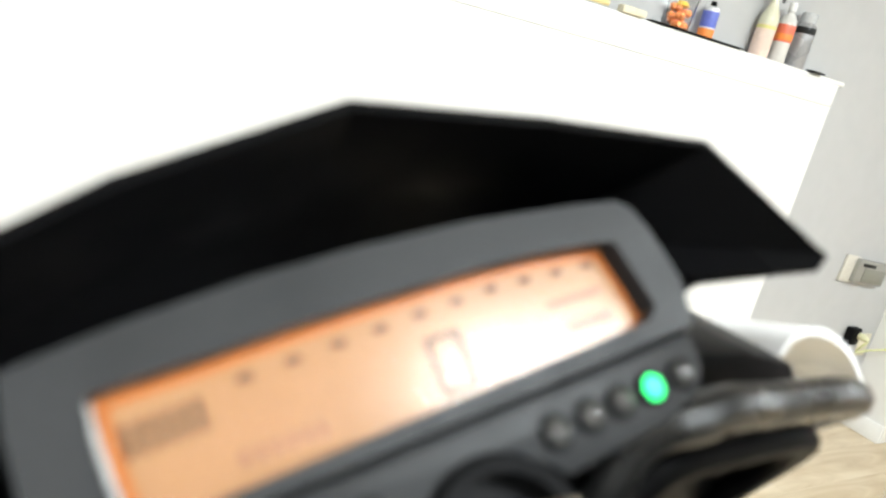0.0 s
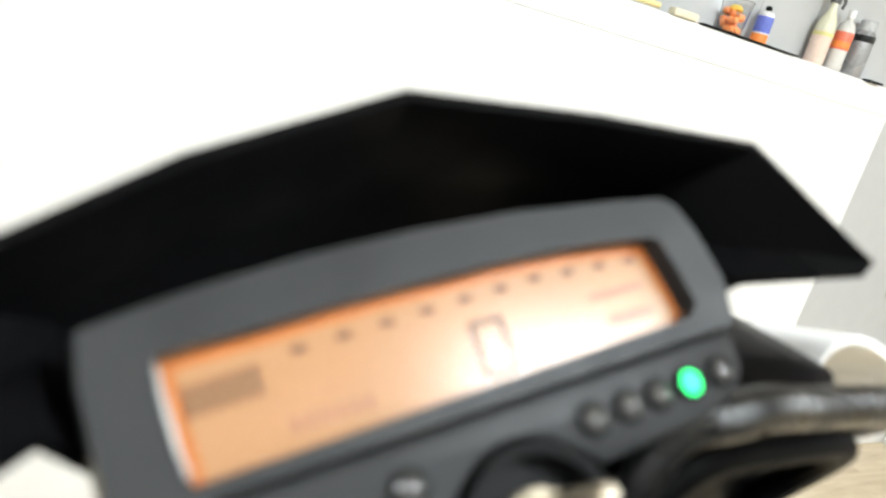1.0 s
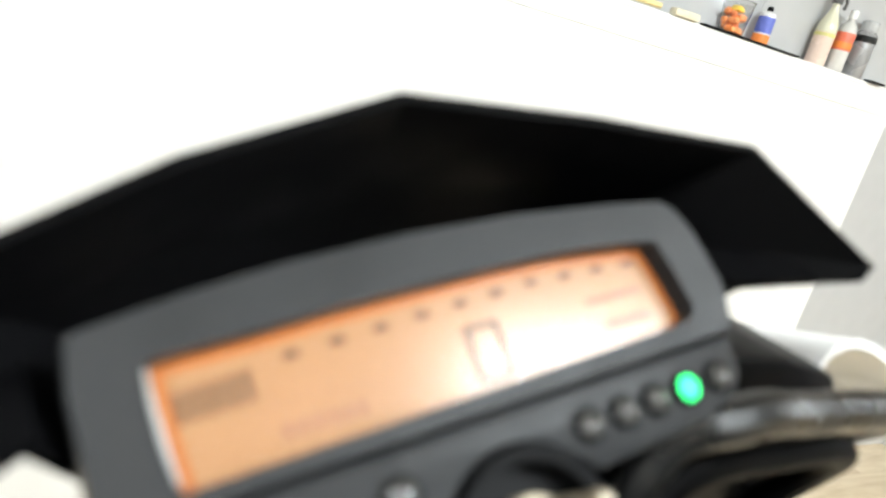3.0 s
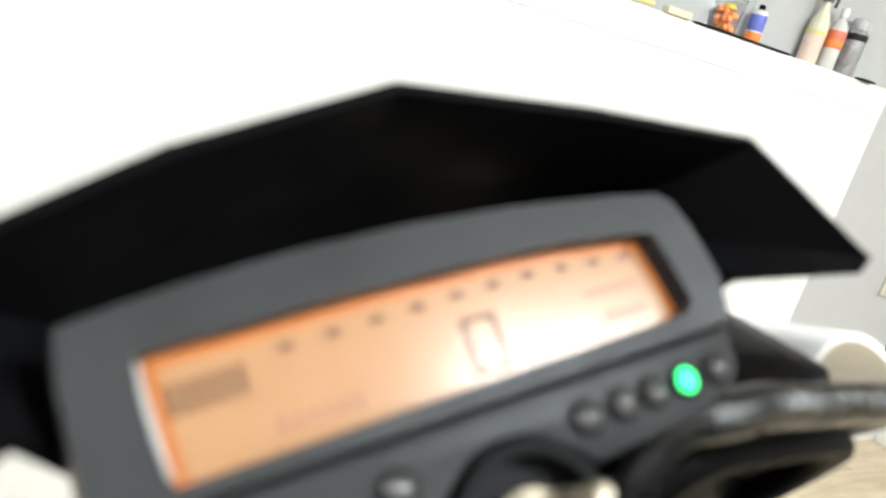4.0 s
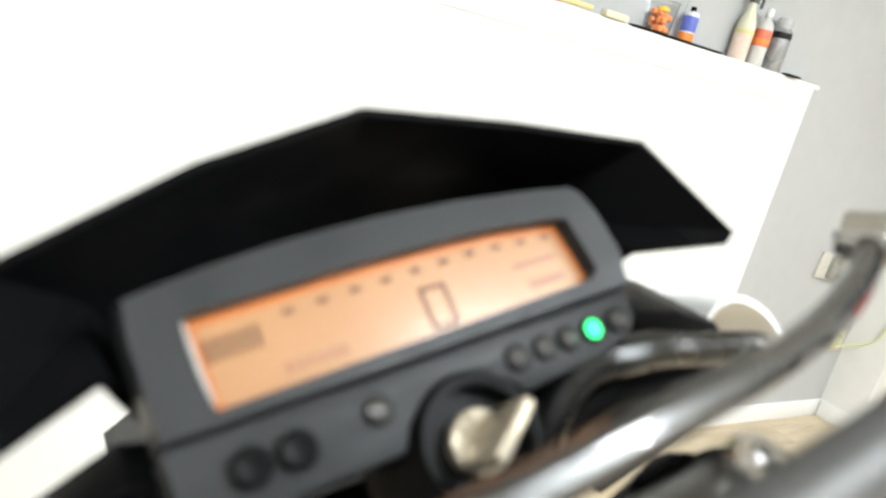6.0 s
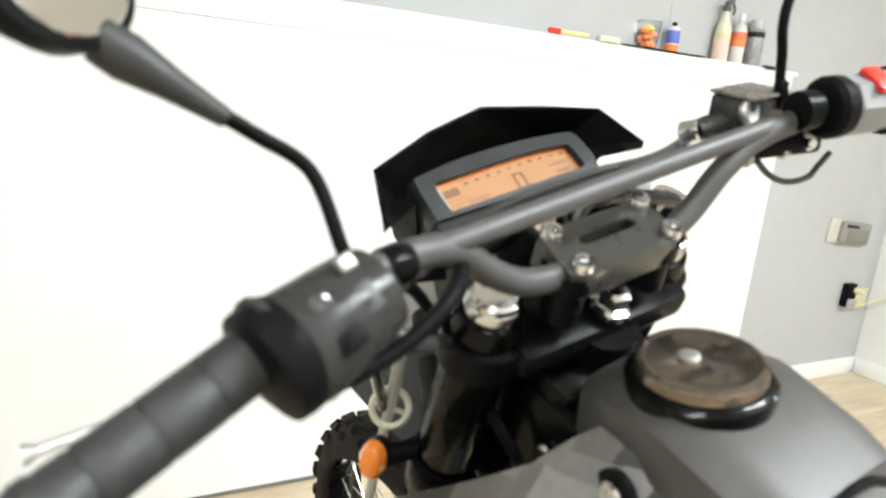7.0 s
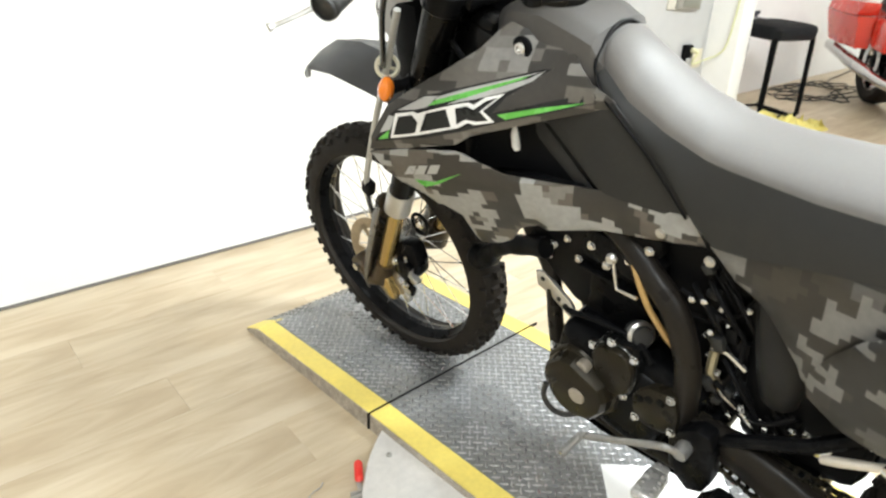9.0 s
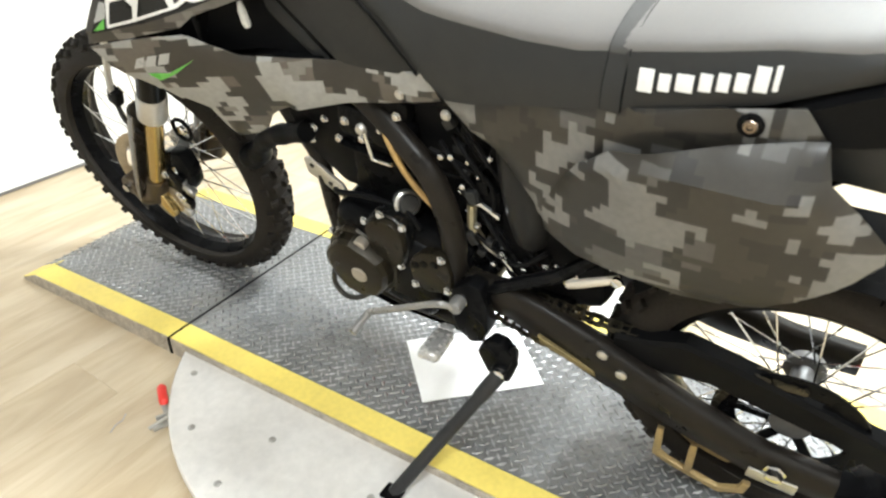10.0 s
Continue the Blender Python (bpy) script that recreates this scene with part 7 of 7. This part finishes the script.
bm = tube(bmesh.new(), spline([(-0.15, 0.02, SH - 0.02), (-0.20, 0.03, SH - 0.06), (-0.195, 0.03, SH - 0.15), (-0.205, 0.03, SH - 0.22), (-0.198, 0.03, SH - 0.30)], 6), 0.006, 8)
for k in range(6):
    lathe(bm, [(0.003, -0.008), (0.010, -0.004), (0.010, 0.004), (0.003, 0.008)], (-0.2, 0.03, SH - 0.09 - 0.035 * k), (0.2, 0.1, 1), 8)
cord = part("hanging_cord", bm, RUBBER)
cord.matrix_world = pose(3.70, 1.11, 0, 0, 0, -19)
tagged(cord, "black beaded cord hanging from the stool", "cord")

# loose cable in loops on the floor
pts = []
for k in range(46):
    a = k * 0.52
    r = 0.24 + 0.10 * math.sin(k * 1.7) + 0.05 * math.sin(k * 0.6)
    pts.append(V(4.72 + r * math.cos(a) * 1.5, 1.20 + r * math.sin(a) * 0.85, 0.007 + 0.004 * (k % 3)))
pts += [V(5.2, 1.30, 0.007), V(5.6, 1.38, 0.007), V(6.1, 1.44, 0.007)]
tagged(part("extension_cable", tube(bmesh.new(), spline(pts, 3), 0.005, 6), RUBBER), "black extension cable in loose loops on the floor", "cable")

# ---- on the walls ----
intercom = empty("wall_controller", pose(2.785, 1.27, 0.785, 0, 4, 0), "off-white wall controller with grey panel and dark slot", "wall control")
part("case", block(bmesh.new(), (0.03, -0.016, 0), (0.24, 0.032, 0.105), 0.006), mat("off_white_plastic", (0.27, 0.265, 0.24), 0.5, var=0.05), intercom)
part("panel", block(bmesh.new(), (0.045, -0.034, -0.012), (0.17, 0.004, 0.06), 0.001), mat("grey_green_panel", (0.20, 0.20, 0.17), 0.5, var=0.06), intercom, "grey panel")
part("slot", block(bmesh.new(), (-0.015, -0.034, 0.032), (0.10, 0.004, 0.014), 0.001), BLACKD, intercom, "dark slot")
part("back_plate", block(bmesh.new(), (-0.115, -0.006, 0), (0.10, 0.012, 0.12), 0.003), mat("yellowed_plate", (0.56, 0.54, 0.48), 0.5), intercom, "yellowed back plate")
sock = empty("wall_socket", pose(2.885, 1.27, 0.455), "black wall socket box with a yellow plug", "socket")
part("case", block(bmesh.new(), (0.004, -0.02, 0), (0.075, 0.04, 0.125), 0.010), BLACKP, sock)
part("grey_plate", block(bmesh.new(), (0.0, -0.042, -0.038), (0.060, 0.005, 0.045), 0.003), mat("mid_grey_plastic", (0.35, 0.35, 0.35), 0.5), sock, "grey plate")
part("plug", tube(bmesh.new(), [(0.02, -0.042, 0.03), (0.02, -0.06, 0.03), (0.025, -0.085, 0.022)], [0.016, 0.016, 0.008], 12), mat("pale_yellow_rubber", (0.62, 0.60, 0.38), 0.5), sock, "pale yellow plug")
tagged(part("power_cord", tube(bmesh.new(), spline([(2.91, 1.185, 0.478), (2.895, 1.20, 0.44), (2.92, 1.225, 0.405), (2.98, 1.235, 0.398), (3.03, 1.225, 0.41), (3.085, 1.15, 0.46), (3.098, 1.11, 0.55), (3.10, 1.085, 0.85), (3.105, 1.085, 1.15), (3.108, 1.083, 1.30)], 8), 0.0042, 8), HOSEY), "yellow-green cord hanging from the reel to the socket", "cord")
tagged(part("wall_plate", block(bmesh.new(), (3.035, 1.2665, 0.42), (0.10, 0.007, 0.115), 0.002), IVORY), "ivory blank wall plate", "wall plate")
tagged(part("cord_stopper", tube(bmesh.new(), [(3.108, 1.083, 1.275), (3.108, 1.083, 1.285), (3.108, 1.082, 1.35), (3.108, 1.082, 1.365)], [0.02, 0.03, 0.022, 0.010], 14), LIME), "lime plastic stopper on the cord", "stopper")
reel = empty("cord_reel", pose(3.140, 1.06, 1.665), "black wall-mounted cord reel with lime disc", "reel")
bm = lathe(bmesh.new(), [(0.13, 0.02), (0.145, 0.03), (0.145, 0.05), (0.138, 0.055), (0.138, 0.125), (0.145, 0.13), (0.15, 0.14), (0.15, 0.165), (0.135, 0.175)], (0, 0, 0), (0, -1, 0), 40)
block(bm, (-0.01, -0.01, 0.03), (0.16, 0.02, 0.24), 0.006)
part("drum", bm, BLACKP, reel, "black drum")
part("side_disc", lathe(bmesh.new(), [(0.122, 0.170), (0.122, 0.180), (0.115, 0.184), (0.0, 0.186)], (0, 0, 0), (0, -1, 0), 40), LIME, reel, "lime disc")
part("hub", lathe(bmesh.new(), [(0.035, 0.18), (0.033, 0.19), (0.018, 0.196), (0.016, 0.188), (0, 0.188)], (0, 0, 0), (0, -1, 0), 24), mat("olive_hub", (0.05, 0.08, 0.035), 0.4), reel, "dark green hub")
part("cord_lead", tube(bmesh.new(), spline([(-0.06, -0.08, 0.08), (-0.085, -0.06, 0.02), (-0.075, -0.01, -0.12), (-0.06, 0.022, -0.30)], 6), 0.006, 8), HOSEY, reel, "yellow-green cord")
wb = empty("junction_box", pose(1.565, 1.27, 1.925), "brown wall box with thin black cables", "box")
part("case", block(bmesh.new(), (0, -0.04, 0), (0.19, 0.08, 0.12), 0.004), mat("brown_wood", (0.12, 0.055, 0.03), 0.5, var=0.3, scale=30), wb)
part("front_strip", block(bmesh.new(), (-0.06, -0.083, -0.02), (0.05, 0.006, 0.07), 0.002), BLACKP, wb, "black strip")
for s, z1 in ((-1, -0.075), (1, -0.01)):
    part("cable", tube(bmesh.new(), spline([(s * 0.09, -0.04, -0.03), (s * 0.17, -0.03, -0.040), (s * 0.28, -0.02, -0.035), (s * 0.42, -0.02, z1 + 0.06), (s * 0.55, -0.02, 0.08)], 5), 0.004, 6), RUBBER, wb, "thin black cable")
for dz, dy in ((0.0, 0.0), (0.07, 0.03), (0.14, 0.0)):
    tagged(part("conduit", tube(bmesh.new(), spline([(3.4, 1.46 + dy, 2.32 + dz), (4.2, 1.46 + dy, 2.22 + dz), (5.2, 1.46 + dy, 2.16 + dz), (6.5, 1.46 + dy, 2.20 + dz)], 6), 0.014, 8), mat("grey_conduit", (0.32, 0.32, 0.34), 0.5)), "grey conduit line high on the white wall", "conduit", "conduits")

# ---- on the ledge ----
LZ = LEDGE + 0.0005


def ledge_thing(name, x, y, label, cat):
    return empty(name, pose(x, y, LZ), label, cat)


def lathe_up(prof, seg=24, slim=0.74):
    return lathe(bmesh.new(), [(r * slim, h) for r, h in prof], (0, 0, 0), (0, 0, 1), seg)


clear = glass_mat("thin_clear_plastic", 0.12)
c = ledge_thing("plastic_cup", 1.228, 1.232, "clear plastic cup with orange and yellow sweets on the ledge", "cup")
part("cup", lathe_up([(0.036, 0.0), (0.0365, 0.002), (0.047, 0.095), (0.049, 0.097), (0.0455, 0.095), (0.035, 0.004), (0.0, 0.004)], slim=0.95), clear, c, "clear cup wall").visible_shadow = False
bm = bmesh.new()
for k in range(26):
    a, r = k * 2.4, 0.028 * math.sqrt(((k * 7) % 13) / 13)
    t = bmesh.new()
    bmesh.ops.create_icosphere(t, subdivisions=1, radius=0.0115)
    bmesh.ops.transform(t, matrix=Matrix.Translation((r * math.cos(a), r * math.sin(a), 0.016 + 0.012 * (k % 5))), verts=t.verts)
    merge(bm, t)
tagged(part("sweets", bm, ORANGEP, c, "orange sweets"), kind="stuff")
part("upper_sweets", lathe_up([(0.02, 0.066), (0.030, 0.070), (0.02, 0.082), (0, 0.086)], 12), mat("yellow_wrap", (0.85, 0.55, 0.05), 0.4), c, "yellow wrapper")
b = ledge_thing("spray_can", 1.352, 1.232, "small white and blue can with dark cap on the ledge", "can")
part("body", lathe_up([(0.030, 0), (0.032, 0.003), (0.032, 0.085), (0.028, 0.092), (0.014, 0.097), (0, 0.097)]), mat("white_tin", (0.7, 0.7, 0.72), 0.3, var=0.04), b)
part("label", lathe_up([(0.0324, 0.035), (0.0326, 0.036), (0.0326, 0.080), (0.0324, 0.081)]), BLUEP, b, "blue printed band")
part("lower_label", lathe_up([(0.0324, 0.006), (0.0326, 0.007), (0.0326, 0.030), (0.0324, 0.031)]), ORANGEP, b, "orange printed band")
part("cap", lathe_up([(0.012, 0.096), (0.012, 0.108), (0.009, 0.111), (0, 0.111)]), BLACKP, b, "dark cap")
b = ledge_thing("trigger_bottle", 1.610, 1.232, "clear trigger spray bottle with pink liquid on the ledge", "spray bottle")
part("bottle", lathe_up([(0.040, 0), (0.042, 0.004), (0.042, 0.098), (0, 0.098)]), mat("pink_translucent", (0.74, 0.58, 0.50), 0.25, var=0.06), b, "pale pink liquid in the bottle")
part("bottle_neck", lathe_up([(0.042, 0.0985), (0.041, 0.112), (0.036, 0.130), (0.020, 0.158), (0.014, 0.175), (0.014, 0.19), (0, 0.19)]), mat("yellowish_clear_plastic", (0.66, 0.65, 0.50), 0.2, var=0.06), b, "clear yellowish empty upper bottle")
part("label", lathe_up([(0.0424, 0.085), (0.0426, 0.086), (0.041, 0.112), (0.0405, 0.113)]), mat("yellow_label", (0.62, 0.58, 0.22), 0.5), b, "yellow-green band")
bm = bmesh.new()
lathe(bm, [(0.016, 0.185), (0.016, 0.20), (0.012, 0.205)], (0, 0, 0), (0, 0, 1), 16)
block(bm, (0.006, -0.004, 0.218), (0.052, 0.018, 0.022), 0.006, (0, -22, 10))
tube(bm, [(0.024, -0.006, 0.212), (0.034, -0.008, 0.195), (0.030, -0.008, 0.175)], 0.005, 8)
part("trigger_head", bm, mat("grey_head", (0.10, 0.10, 0.10), 0.5), b, "dark grey trigger head")
b = ledge_thing("solvent_bottle", 1.690, 1.222, "clear bottle with red and orange label on the ledge", "bottle")
part("bottle", lathe_up([(0.036, 0), (0.038, 0.004), (0.038, 0.12), (0.030, 0.14), (0.014, 0.152), (0.014, 0.168), (0, 0.168)]), mat("clear_fluid", (0.60, 0.59, 0.57), 0.2, var=0.04), b)
part("label", lathe_up([(0.0385, 0.062), (0.0388, 0.063), (0.0388, 0.115), (0.0385, 0.116)]), mat("faded_red_label", (0.75, 0.16, 0.09), 0.4, var=0.1), b, "red label")
part("label_band", lathe_up([(0.0391, 0.068), (0.0393, 0.069), (0.0393, 0.086), (0.0391, 0.087)]), ORANGEP, b, "orange label band")
part("cap", lathe_up([(0.017, 0.160), (0.017, 0.182), (0.012, 0.186), (0, 0.186)]), WHITED, b, "white cap")
b = ledge_thing("aerosol_can", 1.795, 1.230, "grey aerosol can with black band and clear cap on the ledge", "can")
part("body", lathe_up([(0.038, 0), (0.040, 0.003), (0.040, 0.125), (0.034, 0.140), (0.030, 0.144), (0, 0.144)], slim=0.86), mat("grey_tin", (0.33, 0.33, 0.34), 0.3, metal=0.3, var=0.1), b)
part("band", lathe_up([(0.0403, 0.108), (0.0406, 0.109), (0.0406, 0.128), (0.0403, 0.129)], slim=0.86), BLACKD, b, "black band")
part("cap", lathe_up([(0.030, 0.143), (0.030, 0.172), (0.026, 0.176), (0, 0.176)], slim=0.86), mat("grey_clear_cap", (0.45, 0.46, 0.47), 0.15), b, "pale cap")
tagged(part("flat_strip", block(bmesh.new(), (1.29, 1.200, LZ + 0.0025), (0.40, 0.024, 0.004), 0.001), BLACKP), "flat black strip lying on the ledge", "strip")
tagged(part("flat_strip", block(bmesh.new(), (1.875, 1.195, LZ + 0.003), (0.07, 0.03, 0.006), 0.001), BLACKP), "short flat black strip on the ledge", "strip")
mk = empty("marker_pen", pose(0.83, 1.20, LZ + 0.011, 0, 90, 0), "yellow marker pen with red cap on the ledge", "pen")
part("barrel", tube(bmesh.new(), [(0, 0, -0.02), (0, 0, 0.10)], 0.008, 12), mat("pen_yellow", (0.75, 0.62, 0.30), 0.4), mk)
part("cap", tube(bmesh.new(), [(0, 0, -0.065), (0, 0, -0.06), (0, 0, -0.02)], [0.006, 0.010, 0.010], 12), REDP, mk, "red cap")
tagged(part("foam_pad", block(bmesh.new(), (1.02, 1.20, LZ + 0.010), (0.09, 0.03, 0.02), 0.006), mat("cream_foam", (0.7, 0.65, 0.5), 0.8)), "small cream foam pad on the ledge", "pad")

# ---- red touring motorcycle parked by the far wall ----
RED = pose(4.75, 0.78, 0, 0, 0, 131.3)   # its y axis runs ahead, from the rear axle
tour = empty("touring_motorcycle", RED, "orange-red touring motorcycle with hard saddlebags parked by the wall", "motorcycle")
WB = 1.58


def tpart(name, bm, m_, label="", parent=None):
    return part(name, bm, m_, parent or tour, label)


for y, R, name in ((0.0, 0.315, "rear_wheel"), (WB, 0.325, "front_wheel")):
    c = V(0, y, R)
    h = tpart(name, lathe(bmesh.new(), [(0.02, -0.08), (0.05, -0.07), (0.05, 0.07), (0.02, 0.08)], c, (1, 0, 0), 24), BLACKM, "black cast wheel hub")
    part("tyre", lathe(bmesh.new(), [(R - 0.10, -0.055), (R - 0.05, -0.068), (R - 0.015, -0.055), (R, 0.0), (R - 0.015, 0.055), (R - 0.05, 0.068), (R - 0.10, 0.055)], c, (1, 0, 0), 48, closed=True), TYRE, h, "black road tyre")
    part("rim", lathe(bmesh.new(), [(R - 0.11, -0.05), (R - 0.095, -0.05), (R - 0.095, 0.05), (R - 0.11, 0.05)], c, (1, 0, 0), 48, closed=True), CHROME, h, "bright rim")
    for k in range(5):
        a = 2 * math.pi * k / 5 + 0.3
        part("wheel_spoke", block(bmesh.new(), c + V(0, 0.125 * math.cos(a), 0.125 * math.sin(a)), (0.04, 0.16, 0.035), 0.008, (math.degrees(a), 0, 0)), BLACKM, h, "black cast spoke")
    part("brake_disc", lathe(bmesh.new(), [(0.145, 0.075), (0.145, 0.080), (0.09, 0.080), (0.09, 0.075)], c, (1, 0, 0), 36, closed=True), CHROME, h, "steel brake disc")


def tfender(y, R, a0, a1, hw, name, drop):
    rows = []
    for k in range(15):
        a = math.radians(a0 + (a1 - a0) * k / 14)
        rows.append([V(x, y + (R - d_) * math.cos(a), R * 0.87 + (R - d_) * math.sin(a)) for x, d_ in ((-hw, drop), (-hw, drop * 0.3), (-hw * 0.8, 0.005), (0, -0.006), (hw * 0.8, 0.005), (hw, drop * 0.3), (hw, drop))])
    tpart(name, sheet(bmesh.new(), rows, 0.004), REDPAINT, "orange-red fender")


tfender(WB, 0.372, 15, 205, 0.085, "front_fender", 0.09)
tfender(0.0, 0.375, 20, 175, 0.10, "rear_fender", 0.10)
for s in (-1, 1):
    # saddlebag: tapered box with a lid
    def bag(z0, z1, g0, g1, y0, y1):
        return [[V(s * (0.20 + w), y, z) for w, y in ((0.0, y0 + d_), (0.0, y1 - d_), (0.10 * g, y1 - d_ - 0.03), (0.135 * g, (y0 + y1) / 2), (0.12 * g, y0 + d_ + 0.03))] for z, g, d_ in ((z0, g0, 0.03), ((z0 + z1) / 2, (g0 + g1) / 2, 0.005), (z1, g1, 0.0))]
    bg = tpart("saddlebag", loft(bmesh.new(), bag(0.42, 0.64, 0.80, 1.20, -0.40, 0.22)), REDPAINT, "orange-red hard saddlebag")
    part("lid", loft(bmesh.new(), bag(0.645, 0.73, 1.23, 0.95, -0.405, 0.225)), REDPAINT, bg, "orange-red lid")
    part("latch", block(bmesh.new(), (s * 0.335, -0.05, 0.645), (0.012, 0.05, 0.03), 0.004), BLACKP, bg, "dark latch")
    tpart("side_panel", block(bmesh.new(), (s * 0.20, 0.42, 0.55), (0.09, 0.32, 0.22), 0.03, (0, 0, -6 * s)), REDPAINT, "orange-red side panel")
    tpart("exhaust_pipe", tube(bmesh.new(), spline([(s * 0.24, -0.42, 0.36), (s * 0.25, -0.10, 0.335), (s * 0.25, 0.30, 0.30), (s * 0.22, 0.75, 0.27), (s * 0.16, 0.95, 0.34), (s * 0.12, 0.95, 0.50)], 6), [0.044] * 14 + [0.034] * 17, 18), CHROME, "chrome exhaust pipe")
    tpart("fork_leg", tube(bmesh.new(), [(s * 0.11, WB + 0.02, 0.30), (s * 0.11, WB - 0.10, 0.62), (s * 0.11, WB - 0.24, 1.0)], [0.032, 0.03, 0.025], 16), CHROME, "chrome fork leg")
    tpart("fork_reflector", block(bmesh.new(), (s * 0.145, WB - 0.03, 0.46), (0.008, 0.028, 0.10), 0.003, (-18, 0, 0)), AMBER, "amber reflector")
    tpart("engine_bar", tube(bmesh.new(), spline([(s * 0.10, 1.05, 0.75), (s * 0.30, 1.08, 0.70), (s * 0.34, 1.08, 0.48), (s * 0.28, 1.04, 0.30), (s * 0.10, 1.0, 0.25)], 5), 0.016, 10), CHROME, "chrome crash bar")
bm = bmesh.new()
block(bm, (0, 0.72, 0.42), (0.30, 0.46, 0.26), 0.05, None, 3)
eng2 = tpart("engine", bm, BLACKM, "black v-twin engine")
for dy, tilt in ((0.60, 22), (0.84, -22)):
    cy2 = part("cylinder", tube(bmesh.new(), [(0, dy, 0.48), (0, dy + (0.72 - dy) * -0.55, 0.70)], 0.07, 18), ALU, eng2, "bright cylinder")
    for k in range(7):
        f = k / 7
        part("fin", lathe(bmesh.new(), [(0.088, 0), (0.088, 0.006), (0.07, 0.008)], (0, dy + (0.72 - dy) * -0.55 * f, 0.49 + 0.21 * f), (0, (0.72 - dy) * -0.55, 0.22), 24), ALU, cy2)
part("primary_cover", lathe(bmesh.new(), [(0.12, -0.02), (0.12, 0.03), (0.09, 0.045), (0, 0.05)], (0.16, 0.72, 0.42), (1, 0, 0), 30), CHROME, eng2, "round chrome cover")
part("gear_cover", lathe(bmesh.new(), [(0.09, -0.02), (0.09, 0.03), (0.07, 0.045), (0, 0.05)], (-0.16, 0.78, 0.42), (-1, 0, 0), 30), CHROME, eng2, "round chrome cover")
part("push_rods", tube(bmesh.new(), [(0.11, 0.72, 0.45), (0.10, 0.66, 0.72)], 0.012, 10), CHROME, eng2)
rings = []
for y, hw, z, zb in ((0.02, 0.14, 0.74, 0.66), (0.12, 0.17, 0.78, 0.66), (0.30, 0.17, 0.76, 0.64), (0.42, 0.16, 0.74, 0.62), (0.62, 0.12, 0.74, 0.64), (0.70, 0.08, 0.75, 0.68)):
    rings.append([V(hw * q * math.cos(a), y, (z + zb) / 2 + (z - zb) / 2 * q * math.sin(a)) for a in (2 * math.pi * k / 20 for k in range(20)) for q in [(abs(math.cos(a)) ** 3 + abs(math.sin(a)) ** 3) ** (-1 / 3)]])
tpart("seat", loft(bmesh.new(), rings), mat("black_leather", (0.02, 0.02, 0.021), 0.4, var=0.15, scale=30, bump=0.3, bscale=500), "black padded seat")
rings = []
for y, hw, z, zb in ((0.62, 0.06, 0.78, 0.68), (0.70, 0.12, 0.84, 0.66), (0.90, 0.15, 0.90, 0.66), (1.08, 0.14, 0.90, 0.70), (1.16, 0.09, 0.86, 0.74)):
    rings.append([V(hw * math.cos(a), y, (z + zb) / 2 + (z - zb) / 2 * math.sin(a)) for a in (2 * math.pi * k / 24 for k in range(24))])
tpart("fuel_tank", loft(bmesh.new(), rings), REDPAINT, "orange-red fuel tank")
bm = bmesh.new()
for s in (-1, 1):
    tube(bm, spline([(s * 0.12, -0.1, 0.50), (s * 0.13, 0.4, 0.45), (s * 0.12, 0.6, 0.25), (s * 0.12, 1.0, 0.22), (s * 0.05, 1.12, 0.55), (s * 0.02, 1.22, 0.88)], 5), 0.02, 10)
tpart("frame", bm, BLACKM, "black tube frame")
rings = []
for y, hw, z0, z1 in ((1.16, 0.22, 0.92, 1.22), (1.26, 0.27, 0.86, 1.24), (1.40, 0.24, 0.88, 1.16), (1.48, 0.13, 0.93, 1.06)):
    rings.append([V(hw * math.cos(a), y, (z0 + z1) / 2 + (z1 - z0) / 2 * math.sin(a)) for a in (2 * math.pi * k / 24 for k in range(24))])
tpart("fairing", loft(bmesh.new(), rings), REDPAINT, "orange-red handlebar fairing")
tpart("handlebar", tube(bmesh.new(), spline([(-0.42, 0.92, 1.08), (-0.25, 1.08, 1.10), (0, 1.15, 1.05), (0.25, 1.08, 1.10), (0.42, 0.92, 1.08)], 6), 0.016, 10), CHROME, "chrome handlebar")
tpart("kick_stand", tube(bmesh.new(), [(-0.15, 0.85, 0.25), (-0.30, 0.80, 0.012)], 0.014, 10), BLACKM, "black side stand")


# ---- floor planks, laid along the half wall ----
PW, PL = 0.182, 1.22


def plank_mesh(w, l):
    bm_ = block(bmesh.new(), (0, 0, -0.004), (l - 0.0002, w - 0.0002, 0.008), 0.0002, None, 1)
    return finish(bm_)


floor_ob = bpy.data.objects["floor"]
plank = plank_mesh(PW, PL)
rest = bmesh.new()
j = 0
y = 1.62 - PW / 2
while y > BACK - PW / 2:
    x = LEFT - ((j * 0.43) % 1.0) * PL + PL / 2
    while x - PL / 2 < RIGHT:
        a, b = max(x - PL / 2, LEFT - 0.05), min(x + PL / 2, RIGHT + 0.05)
        if -1.9 < x < 5.6 and y > -1.95:
            o = part("plank", plank, OAK, floor_ob)
            o.location = (x, y, 0)
        elif b - a > 0.02:
            t = bmesh.new()
            t.from_mesh(plank_mesh(PW, b - a))
            bmesh.ops.translate(t, vec=((a + b) / 2, y, 0), verts=t.verts)
            merge(rest, t)
        x += PL
    y -= PW
    j += 1
tagged(part("far_planks", rest, OAK, floor_ob), kind="stuff")
